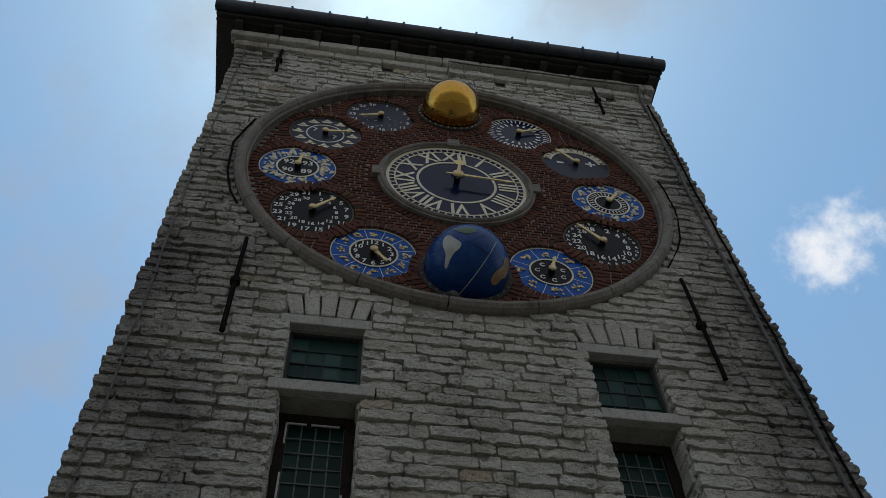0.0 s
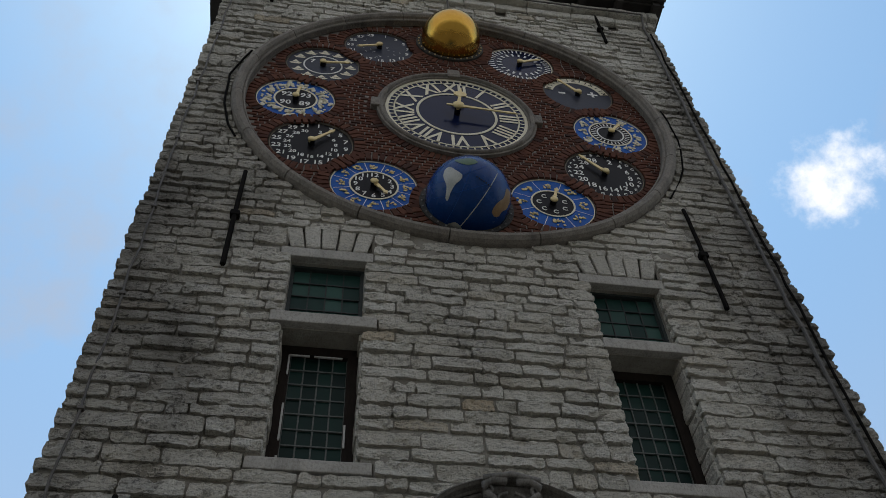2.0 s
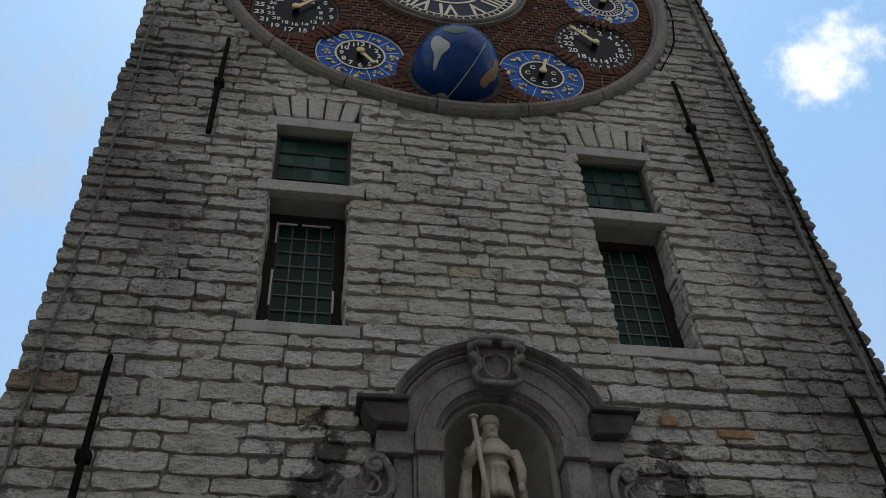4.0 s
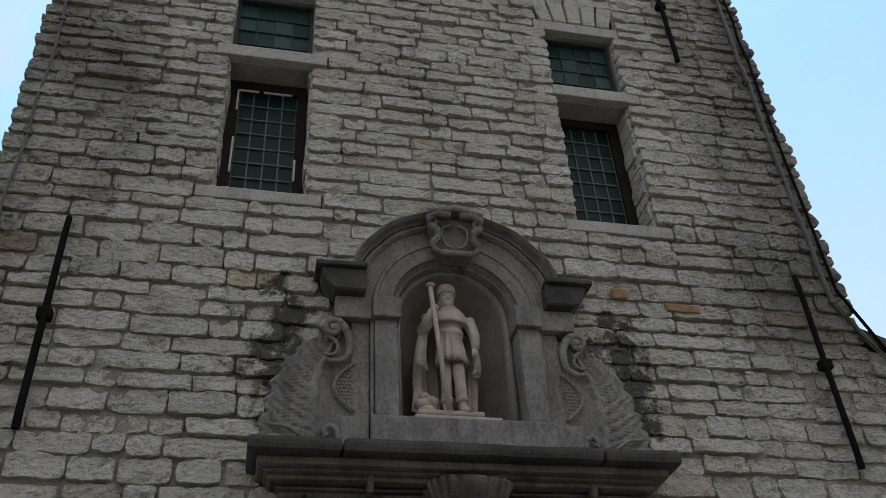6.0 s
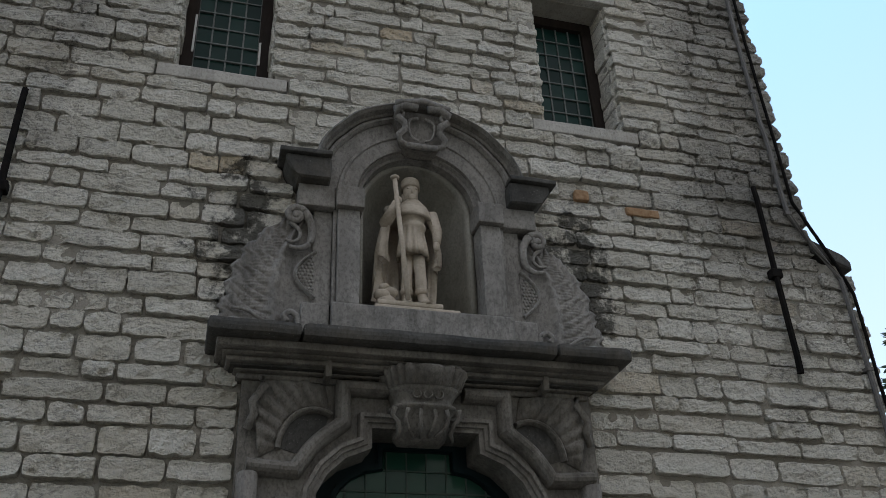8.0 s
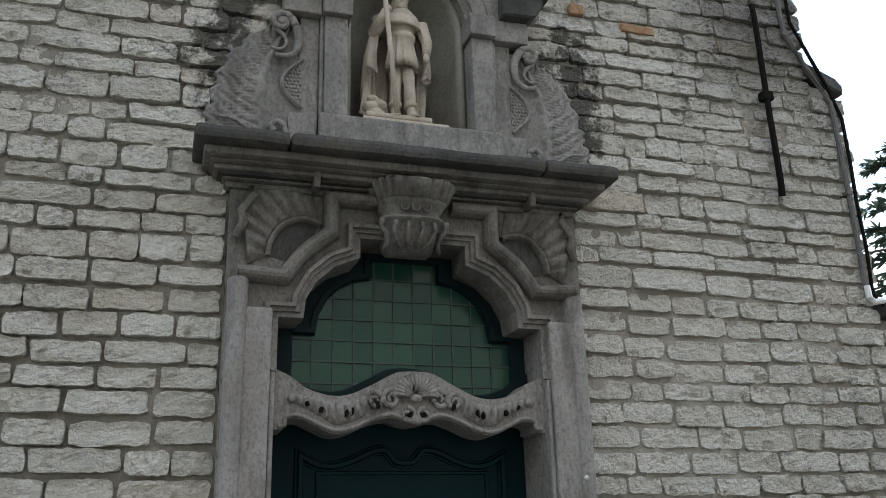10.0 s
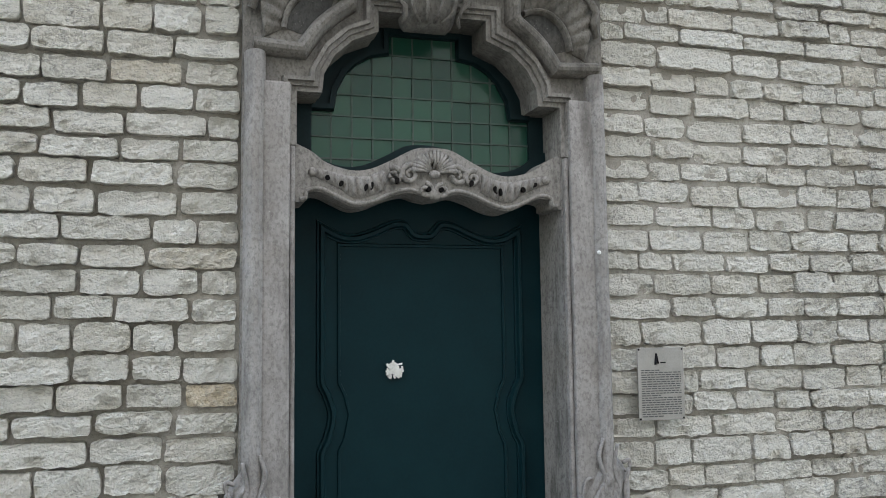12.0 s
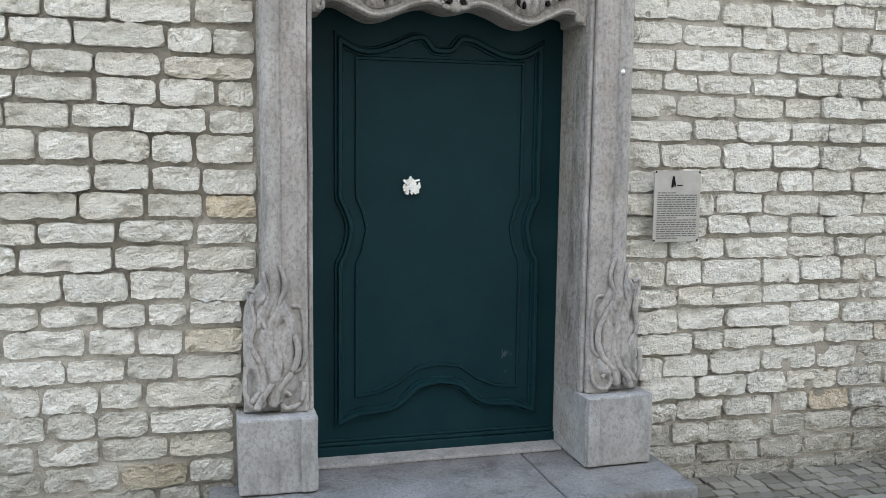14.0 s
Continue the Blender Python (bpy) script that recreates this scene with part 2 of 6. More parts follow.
M_STATUE = plain("pale statue stone", (0.40, 0.345, 0.275), (0.56, 0.50, 0.42), 0.8, 9, 60, 0.4, 0.005, spec=0.2)
M_BRICK = make_brick()
M_BED = plain("brick mortar", (0.20, 0.18, 0.16), (0.29, 0.265, 0.24), 0.95, 8, 70, 0.5, 0.005)
M_RING = make_bluestone("brown grey ring stone", (0.21, 0.19, 0.165), (0.30, 0.275, 0.24), (0.09, 0.08, 0.07))
M_PAINT = plain("dark teal door paint", (0.0045, 0.021, 0.026), (0.006, 0.026, 0.031), 0.42, 5, 60, 0.05, 0.002, spec=0.09)
M_SCUFF = plain("chalky scuff", (0.035, 0.06, 0.065), (0.06, 0.09, 0.095), 0.8, 30, 120)
M_FRAME = plain("dark green timber", (0.004, 0.013, 0.015), (0.007, 0.019, 0.021), 0.5, 8, 80, 0.2, 0.002, spec=0.15)
M_WOOD = plain("old dark timber", (0.014, 0.010, 0.008), (0.030, 0.022, 0.018), 0.8, 6, 70, 0.4, 0.004, spec=0.2, stretch=(1, 1, 0.2))
M_CAME_FAN = plain("green-grey lead came", (0.035, 0.06, 0.048), (0.06, 0.095, 0.075), 0.6, 30, 120)
M_CAME_DARK = plain("dark lead came", (0.018, 0.026, 0.025), (0.035, 0.045, 0.043), 0.7, 30, 120)
M_SOFFIT = plain("dark eaves boards", (0.030, 0.027, 0.026), (0.050, 0.045, 0.042), 0.8, 4, 60, 0.3, 0.004)
M_GLASS = make_glass("green leaded glass", (0.012, 0.056, 0.038), (0.026, 0.088, 0.056), 0.08, 0.5)
M_GLASS_DARK = make_glass("dark teal leaded glass", (0.004, 0.020, 0.017), (0.012, 0.046, 0.038), 0.3, 0.15)
M_GLASS_FAR = make_glass("dull teal leaded glass", (0.006, 0.030, 0.026), (0.040, 0.105, 0.088), 0.35, 0.15)
M_LEAD = plain("lead came", (0.075, 0.09, 0.085), (0.15, 0.17, 0.16), 0.6, 30, 120)
M_LEAD_PALE = plain("pale putty", (0.50, 0.50, 0.48), (0.66, 0.66, 0.64), 0.7, 30, 120)
M_IRON = plain("black iron", (0.007, 0.007, 0.007), (0.016, 0.014, 0.013), 0.9, 20, 120, 0.4, 0.003, spec=0.05)
M_CABLE = plain("grey cable", (0.07, 0.066, 0.06), (0.13, 0.12, 0.11), 0.6, 10, 100)
M_GUTTER = plain("blackened zinc", (0.018, 0.021, 0.026), (0.036, 0.040, 0.048), 0.45, 5, 50, 0.2, 0.003, metallic=0.3)
M_SLATE = plain("slate", (0.04, 0.042, 0.048), (0.07, 0.072, 0.08), 0.6, 3, 40)
M_GOLD = plain("gilded metal", (0.66, 0.36, 0.06), (0.78, 0.46, 0.10), 0.10, 5, 30, 0.35, 0.010, metallic=1.0)
M_GILT = plain("gilt paint", (0.70, 0.54, 0.24), (0.82, 0.68, 0.36), 0.40, 20, 120, 0.1, 0.002, metallic=0.35)
M_BRASS = plain("dull brass", (0.10, 0.085, 0.06), (0.17, 0.145, 0.10), 0.5, 20, 120, 0.1, 0.002, metallic=0.5)
M_CREAM = plain("cream enamel", (0.72, 0.66, 0.48), (0.82, 0.77, 0.60), 0.35, 12, 120, 0.1, 0.001)
M_WHITE = plain("white enamel", (0.72, 0.72, 0.68), (0.82, 0.82, 0.78), 0.4, 12, 120, 0.1, 0.001)
M_NAVY = plain("dark blue enamel", (0.006, 0.011, 0.040), (0.009, 0.016, 0.055), 0.14, 3, 60, 0.03, 0.002, spec=0.16)
M_INK = plain("black enamel", (0.007, 0.007, 0.009), (0.012, 0.012, 0.014), 0.35, 6, 60, 0.05, 0.002, spec=0.1)
M_BLUE_EN = plain("bright blue enamel", (0.006, 0.085, 0.38), (0.010, 0.125, 0.50), 0.35, 6, 60, 0.05, 0.002, spec=0.15)
M_SLATE_EN = plain("grey blue enamel", (0.024, 0.029, 0.045), (0.040, 0.047, 0.070), 0.4, 6, 60, 0.05, 0.002, spec=0.2)
M_OCEAN = plain("glossy ocean blue paint", (0.004, 0.040, 0.17), (0.008, 0.062, 0.24), 0.25, 4, 60, 0.05, 0.002, spec=0.3)
M_LAND_PALE = plain("pale land paint", (0.40, 0.42, 0.40), (0.55, 0.56, 0.53), 0.35, 10, 80, 0.05, 0.002)
M_LAND_OCHRE = plain("ochre land paint", (0.28, 0.17, 0.08), (0.38, 0.25, 0.12), 0.35, 10, 80, 0.05, 0.002)
M_LAND_GREEN = plain("green land paint", (0.05, 0.12, 0.06), (0.08, 0.17, 0.08), 0.35, 10, 80, 0.05, 0.002)
M_SIGN = plain("brushed steel", (0.29, 0.28, 0.255), (0.37, 0.355, 0.325), 0.5, 8, 140, 0.1, 0.001, metallic=0.25)
M_PRINT = plain("grey print", (0.07, 0.07, 0.068), (0.10, 0.10, 0.095), 0.6, 20, 140)
M_OCHRE = plain("reddish ironstone", (0.26, 0.15, 0.08), (0.38, 0.25, 0.15), 0.9, 14, 60, 0.8, 0.01, spec=0.2)
M_SETT = make_setts()
M_PLASTER = plain("weathered plaster", (0.30, 0.27, 0.23), (0.40, 0.37, 0.32), 0.9, 1.5, 40, 0.3, 0.01)
M_GROUND = plain("sandy joint grit", (0.065, 0.06, 0.05), (0.11, 0.102, 0.088), 0.95, 2, 60, 0.6, 0.01)
M_NEEDLE = plain("dark conifer needles", (0.022, 0.045, 0.026), (0.05, 0.085, 0.05), 0.7, 3, 30)
M_BARK = plain("conifer bark", (0.05, 0.04, 0.03), (0.10, 0.08, 0.06), 0.9, 6, 60)
from mathutils.geometry import tessellate_polygon


# ---- mesh helpers ----
def part(name, bm, material, parent=None, label="", smooth=False):
    """Links a bmesh as one mesh object, under a thing or a part."""
    me = bpy.data.meshes.new(name)
    bmesh.ops.recalc_face_normals(bm, faces=bm.faces)
    bm.to_mesh(me)
    bm.free()
    if smooth:
        for p in me.polygons:
            p.use_smooth = True
    me.materials.append(material)
    ob = new(name, me)
    if parent is not None:
        ob.parent = parent
    if label:
        tagged(ob, label)
    return ob


def thing(name, label, category, group="", kind=""):
    return tagged(new(name), label, category, group, kind)


def box(x0, x1, y0, y1, z0, z1, bevel=0.0, bm=None):
    bm = bm or bmesh.new()
    got = bmesh.ops.create_cube(bm, size=1.0)["verts"]
    for v in got:
        v.co = ((x0 + x1) / 2 + v.co.x * (x1 - x0), (y0 + y1) / 2 + v.co.y * (y1 - y0), (z0 + z1) / 2 + v.co.z * (z1 - z0))
    if bevel:
        edges = list({e for v in got for e in v.link_edges})
        bmesh.ops.bevel(bm, geom=edges, offset=bevel, segments=2, profile=0.6, affect="EDGES")
    return bm


def roughen(bm, amount, scale):
    for v in bm.verts:
        v.co += noise.noise_vector(v.co * scale) * amount
    return bm


def rough_box(x0, x1, y0, y1, z0, z1, bevel, amount, cuts=4):
    """A worn block: bevelled, cut up and slightly uneven."""
    bm = box(x0, x1, y0, y1, z0, z1, bevel)
    bmesh.ops.subdivide_edges(bm, edges=[e for e in bm.edges if e.calc_length() > bevel * 4], cuts=cuts, use_grid_fill=True)
    return roughen(bm, amount, 9.0)


def slab(outline, y0, y1, holes=(), bm=None):
    """A plate in the x-z plane from y0 (front) to y1, with through holes."""
    bm = bm or bmesh.new()
    loops = [list(outline)] + [list(h) for h in holes]
    flat = [[Vector((x, z, 0)) for x, z in lp] for lp in loops]
    tris = tessellate_polygon(flat)
    pts = [p for lp in loops for p in lp]
    front = [bm.verts.new((x, y0, z)) for x, z in pts]
    back = [bm.verts.new((x, y1, z)) for x, z in pts]
    for t in tris:
        bm.faces.new([front[i] for i in t])
        bm.faces.new([back[i] for i in reversed(t)])
    at = 0
    for lp in loops:
        n = len(lp)
        for i in range(n):
            a, b = at + i, at + (i + 1) % n
            bm.faces.new((front[a], front[b], back[b], back[a]))
        at += n
    return bm


def prism(outline, y0, y1, bevel=0.0):
    """A plain convex block with an outline in the x-z plane."""
    bm = bmesh.new()
    f = [bm.verts.new((x, y0, z)) for x, z in outline]
    b = [bm.verts.new((x, y1, z)) for x, z in outline]
    bm.faces.new(f)
    bm.faces.new(list(reversed(b)))
    for i in range(len(f)):
        k = (i + 1) % len(f)
        bm.faces.new((f[k], f[i], b[i], b[k]))
    if bevel:
        bmesh.ops.bevel(bm, geom=list(bm.edges), offset=bevel, segments=1, affect="EDGES")
    return bm


def sweep(pts, profile, y, closed=False, bm=None):
    """A moulding along a line in the x-z plane; profile: (offset to the line's left, height off the plane y towards the viewer)."""
    bm = bm or bmesh.new()
    p = [Vector(q) for q in pts]
    n = len(p)
    rings = []
    for i in range(n):
        a = p[i] - p[i - 1] if (i or closed) else p[1] - p[0]
        b = p[(i + 1) % n] - p[i] if (i < n - 1 or closed) else a
        a, b = a.normalized(), b.normalized()
        na, nb = Vector((-a.y, a.x)), Vector((-b.y, b.x))
        m = na + nb
        m = m.normalized() if m.length > 1e-6 else na
        m = m / max(0.45, m.dot(na))
        rings.append([bm.verts.new((p[i].x + m.x * o, y - h, p[i].y + m.y * o)) for o, h in profile])
    k = len(profile)
    for i in range(n if closed else n - 1):
        r, s = rings[i], rings[(i + 1) % n]
        for j in range(k - 1):
            bm.faces.new((r[j], r[j + 1], s[j + 1], s[j]))
    if not closed:
        bm.faces.new(rings[0])
        bm.faces.new(list(reversed(rings[-1])))
    return bm


def roll(w, h, n=6, base=0.0):
    """A half-round profile, w wide and h high."""
    return [(-w / 2, -base)] + [(-w / 2 * math.cos(math.pi * i / n), h * math.sin(math.pi * i / n)) for i in range(n + 1)] + [(w / 2, -base)]


def smooth_line(pts, n=6, closed=False):
    """A Catmull-Rom line through the points."""
    p = [Vector(q) for q in pts]
    m = len(p)
    out = []
    for i in range(m if closed else m - 1):
        a, b = p[i], p[(i + 1) % m]
        z = p[i - 1] if (i or closed) else a + (a - b)
        c = p[(i + 2) % m] if (i + 2 < m or closed) else b + (b - a)
        for j in range(n):
            t = j / n
            out.append(0.5 * ((2 * a) + (b - z) * t + (2 * z - 5 * a + 4 * b - c) * t * t + (3 * a - z - 3 * b + c) * t ** 3))
    if not closed:
        out.append(p[-1])
    return [tuple(q) for q in out]


def arc(cx, cz, r, a0, a1, n=16, rz=None):
    return [(cx + r * math.cos(radians(a0 + (a1 - a0) * i / n)), cz + (rz or r) * math.sin(radians(a0 + (a1 - a0) * i / n))) for i in range(n + 1)]


def tube(pts, r, bm=None, sides=8, taper=None):
    """A round bar along a line in space."""
    bm = bm or bmesh.new()
    p = [Vector(q) for q in pts]
    rings = []
    for i, q in enumerate(p):
        d = (p[min(i + 1, len(p) - 1)] - p[max(i - 1, 0)]).normalized()
        u = d.orthogonal().normalized() if abs(d.z) > 0.9 else d.cross(Vector((0, 0, 1))).normalized()
        if abs(d.z) > 0.9:
            u = Vector((1, 0, 0)) - d * d.x
            u.normalize()
        w = d.cross(u)
        rr = r if taper is None else r + (taper - r) * i / (len(p) - 1)
        rings.append([bm.verts.new(q + (u * math.cos(2 * math.pi * k / sides) + w * math.sin(2 * math.pi * k / sides)) * rr) for k in range(sides)])
    for a, b in zip(rings, rings[1:]):
        for k in range(sides):
            bm.faces.new((a[k], a[(k + 1) % sides], b[(k + 1) % sides], b[k]))
    bm.faces.new(rings[0])
    bm.faces.new(list(reversed(rings[-1])))
    return bm


def loft(rings, bm=None, sides=14):
    """Ellipses (x, y, z, rx, ry) stacked and skinned."""
    bm = bm or bmesh.new()
    made = []
    for x, y, z, rx, ry in rings:
        made.append([bm.verts.new((x + rx * math.cos(2 * math.pi * k / sides), y + ry * math.sin(2 * math.pi * k / sides), z)) for k in range(sides)])
    for a, b in zip(made, made[1:]):
        for k in range(sides):
            bm.faces.new((a[k], a[(k + 1) % sides], b[(k + 1) % sides], b[k]))
    bm.faces.new(made[0])
    bm.faces.new(list(reversed(made[-1])))
    return bm


def relief(line_a, line_b, nu, nv, height, y, bm=None):
    """Carving between two lines of nu + 1 points; height(u, v) off the plane y, the rim lies in the plane."""
    bm = bm or bmesh.new()
    a, b = resample(line_a, nu), resample(line_b, nu)
    g = []
    for i in range(nu + 1):
        col = []
        for j in range(nv + 1):
            u, v = i / nu, j / nv
            q = Vector(a[i]).lerp(Vector(b[i]), v)
            col.append(bm.verts.new((q.x, y - height(u, v), q.y)))
        g.append(col)
    for i in range(nu):
        for j in range(nv):
            bm.faces.new((g[i][j], g[i + 1][j], g[i + 1][j + 1], g[i][j + 1]))
    rim = [g[i][0] for i in range(nu + 1)] + [g[nu][j] for j in range(1, nv + 1)] + [g[i][nv] for i in range(nu - 1, -1, -1)] + [g[0][j] for j in range(nv - 1, 0, -1)]
    low = [bm.verts.new((v.co.x, y + 0.004, v.co.z)) for v in rim]
    for i in range(len(rim)):
        k = (i + 1) % len(rim)
        bm.faces.new((rim[i], rim[k], low[k], low[i]))
    return bm


def resample(line, n):
    p = [Vector(q) for q in line]
    d = [0.0]
    for a, b in zip(p, p[1:]):
        d.append(d[-1] + (b - a).length)
    out, k = [], 0
    for i in range(n + 1):
        s = d[-1] * i / n
        while k < len(p) - 2 and d[k + 1] < s:
            k += 1
        t = (s - d[k]) / max(1e-9, d[k + 1] - d[k])
        out.append(tuple(p[k].lerp(p[k + 1], min(1, max(0, t)))))
    return out


def spiral(cx, cz, r0, r1, a0, turns, n=30, flip=1):
    return [(cx + flip * (r0 + (r1 - r0) * i / n) * math.cos(radians(a0 + 360 * turns * i / n)),
             cz + (r0 + (r1 - r0) * i / n) * math.sin(radians(a0 + 360 * turns * i / n))) for i in range(n + 1)]


def ball(c, r, bm=None, seg=10, scale=(1, 1, 1)):
    bm = bm or bmesh.new()
    m = Matrix.Translation(c) @ Matrix.Diagonal((scale[0] * r, scale[1] * r, scale[2] * r, 1))
    bmesh.ops.create_uvsphere(bm, u_segments=seg, v_segments=max(4, seg // 2), radius=1.0, matrix=m)
    return bm


def mirror_x(pts, cx=0.0):
    return [(2 * cx - x, z) for x, z in pts]


GLYPHS = {}


def letters(bm, text, cx, cz, y, size, turn=0.0, depth=0.004, squeeze=1.0):
    """Adds upright lettering, centred, facing the viewer, a little proud."""
    if text not in GLYPHS:
        cu = bpy.data.curves.new("glyph", "FONT")
        cu.offset = 0.022
        cu.body, cu.size, cu.align_x, cu.align_y, cu.resolution_u = text, 1.0, "CENTER", "CENTER", 2
        ob = bpy.data.objects.new("glyph", cu)
        me = bpy.data.meshes.new_from_object(ob)
        GLYPHS[text] = ([v.co.copy() for v in me.vertices], [tuple(p.vertices) for p in me.polygons])
        bpy.data.objects.remove(ob)
        bpy.data.curves.remove(cu)
        bpy.data.meshes.remove(me)
    vs, fs = GLYPHS[text]
    c, s = math.cos(radians(turn)), math.sin(radians(turn))
    made = [bm.verts.new((cx + size * (squeeze * v.x * c - v.y * s), y - depth, cz + size * (squeeze * v.x * s + v.y * c))) for v in vs]
    for f in fs:
        try:
            bm.faces.new([made[i] for i in f])
        except ValueError:
            pass
    return bm


def disc(cx, cz, r, y0, y1, n=48, bm=None):
    return slab(arc(cx, cz, r, 0, 360 - 360 / n, n - 1), y0, y1, bm=bm)


def ring(cx, cz, r0, r1, y, h, n=56, bm=None):
    """A flat ring, h proud of y."""
    return sweep(arc(cx, cz, (r0 + r1) / 2, 0, 360 - 360 / n, n - 1), [(-(r1 - r0) / 2, 0), (-(r1 - r0) / 2, h), ((r1 - r0) / 2, h), ((r1 - r0) / 2, 0)], y, True, bm)


# ---- the large structure ----
CX, CZ = -0.03, 9.56             # middle of the great clock
R_RING_OUT, R_RING_IN = 2.135, 2.005
TOP = 12.19                      # underside of the stone cornice
X_L, X_R = -2.555, 2.575          # corners of the tower
WIN = ((-1.382, -0.852), (0.858, 1.388))   # window openings, left and right of the axis


def rect(x0, x1, z0, z1):
    return [(x0, z0), (x1, z0), (x1, z1), (x0, z1)]


NICHE_X, NICHE_R, NICHE_Z = 0.0, 0.33, 4.455
niche_hole = [(NICHE_X - NICHE_R, 3.80), (NICHE_X + NICHE_R, 3.80)] + arc(NICHE_X, NICHE_Z, NICHE_R, 0, 180, 18)
door_hole = [(-0.66, 0.0), (0.70, 0.0), (0.70, 3.22), (-0.66, 3.22)]
clock_hole = arc(CX, CZ, 2.03, 0, 356.25, 95)
put_holes = [rect(x - 0.06, x + 0.06, z - 0.06, z + 0.055) for x, z in ((-2.19, 12.05), (-0.755, 12.08), (0.635, 12.10), (2.03, 12.14))]
holes = [niche_hole, clock_hole] + put_holes
for x0, x1 in WIN:
    holes += [rect(x0, x1, 5.255, 6.375), rect(x0, x1, 6.485, 7.08)]
outer = [(X_L, -0.3), (-0.66, -0.3), (-0.66, 3.22), (0.70, 3.22), (0.70, -0.3), (3.9, -0.3), (3.9, 2.96), (2.80, 3.02), (2.80, 4.42), (X_R, 4.52), (X_R, 12.75), (X_L, 12.75)]
wall_front = part("wall_front", slab(outer, 0.040, 0.55, holes), M_MORTAR)
tagged(wall_front, "mortared masonry front wall of the old stone tower", "wall", kind="structure")
for nm, a in (("wall_left", (X_L, X_L + 0.5)), ("wall_right", (X_R - 0.5, X_R))):
    w = part(nm, rough_box(a[0], a[1], 0.555, 5.6, -0.3, 12.75, 0.01, 0.015, 6), M_MORTAR)
    tagged(w, "rough stone flank wall of the tower", "wall", kind="structure")
w = part("wall_back", box(X_L, X_R, 5.605, 6.0, -0.3, 12.75), M_MORTAR)
tagged(w, "plain stone rear wall of the tower", "wall", kind="structure")
for nm, z in (("floor_upper", 7.35), ("ceiling", 12.5)):
    w = part(nm, box(X_L + 0.505, X_R - 0.505, 0.56, 5.6, z, z + 0.15), M_WOOD)
    tagged(w, "dark timber floor inside the tower", "floor", kind="structure")
w = part("wall_inner", box(X_L + 0.505, X_R - 0.505, 1.2, 1.3, -0.3, 12.49), M_MORTAR)
tagged(w, "unlit masonry inside the tower", "wall", kind="structure")

ground = part("ground", box(-400, 400, -400, 400, -0.5, -0.045), M_GROUND)
tagged(ground, "sandy grit between the paving setts", "ground", kind="structure")

# unseen house fronts behind the camera, added for reflections and to cut low light
w = part("wall_square", box(-26, 26, -15.6, -15.0, -0.2, 12.5, 0.02), M_PLASTER)
tagged(w, "unseen plain house front added to cut low light", "wall", kind="structure")

# roof, eaves and gutter
EV = 12.59
roof = thing("roof", "slate hipped roof with deep dark eaves", "roof", kind="structure")
bm = bmesh.new()
low = [bm.verts.new(v) for v in ((-2.88, -0.25, EV + 0.06), (2.745, -0.25, EV + 0.06), (2.745, 6.3, EV + 0.06), (-2.88, 6.3, EV + 0.06))]
tip = bm.verts.new((0, 3.0, 16.2))
for i in range(4):
    bm.faces.new((low[i], low[(i + 1) % 4], tip))
part("slates", bm, M_SLATE, roof)
part("soffit", box(-2.88, 2.745, -0.25, 6.3, EV, EV + 0.05), M_SOFFIT, roof, "dark boarded eaves soffit")
for i in range(12):
    x = -2.6 + i * 0.475
    part("bracket", box(x - 0.045, x + 0.045, -0.225, -0.02, EV - 0.10, EV - 0.002, 0.006), M_SOFFIT, roof)
part("fascia", box(-2.88, 2.745, -0.20, -0.18, EV - 0.04, EV - 0.001), M_SOFFIT, roof)
part("eaves_board", box(-2.88, 2.745, -0.275, -0.252, EV - 0.03, EV + 0.15), M_SOFFIT, roof, "blackened eaves board behind the gutter")

gutter = thing("gutter", "half-round blackened zinc gutter along the eaves", "gutter")
bm = bmesh.new()
prof = [(-0.25 - 0.075 + 0.075 * math.cos(radians(a)), EV + 0.10 + 0.105 * math.sin(radians(a))) for a in range(180, 361, 15)]
prof += [(-0.25, EV + 0.115), (-0.40, EV + 0.125)]
ends = []
for x in (-2.90, 2.775):
    ends.append([bm.verts.new((x, y, z)) for y, z in prof])
for j in range(len(prof)):
    k = (j + 1) % len(prof)
    bm.faces.new((ends[0][j], ends[0][k], ends[1][k], ends[1][j]))
bm.faces.new(ends[0])
bm.faces.new(list(reversed(ends[1])))
part("trough", bm, M_GUTTER, gutter)
for i in range(12):
    x = -2.45 + i * 0.46
    bm = bmesh.new()
    tube([(x, -0.325 + 0.083 * math.cos(radians(a)), EV + 0.10 + 0.113 * math.sin(radians(a))) for a in range(165, 361, 15)], 0.012, bm, 6)
    ball((x, -0.405, EV + 0.135), 0.018, bm, 6)
    part("strap", bm, M_GUTTER, gutter)

cornice = thing("stone_cornice", "two weathered stone courses below the eaves", "cornice", kind="structure")
rnd = random.Random(4)
for z0, z1, out in ((TOP, TOP + 0.135, 0.055), (TOP + 0.155, TOP + 0.30, 0.115)):
    x = X_L - out
    while x < X_R + out - 0.09:
        w = min(rnd.uniform(0.34, 0.6), X_R - 0.04 + out - x)
        d = rnd.uniform(-0.008, 0.008)
        part("cornice_stone", rough_box(x, x + w - 0.008, -out + d, 0.017, z0 + d, z1 + d, 0.02, 0.012, 2), M_STONE, cornice)
        x += w
part("fill", box(X_L - 0.02, X_R + 0.02, -0.03, 0.016, TOP + 0.01, TOP + 0.44), M_MORTAR, cornice)


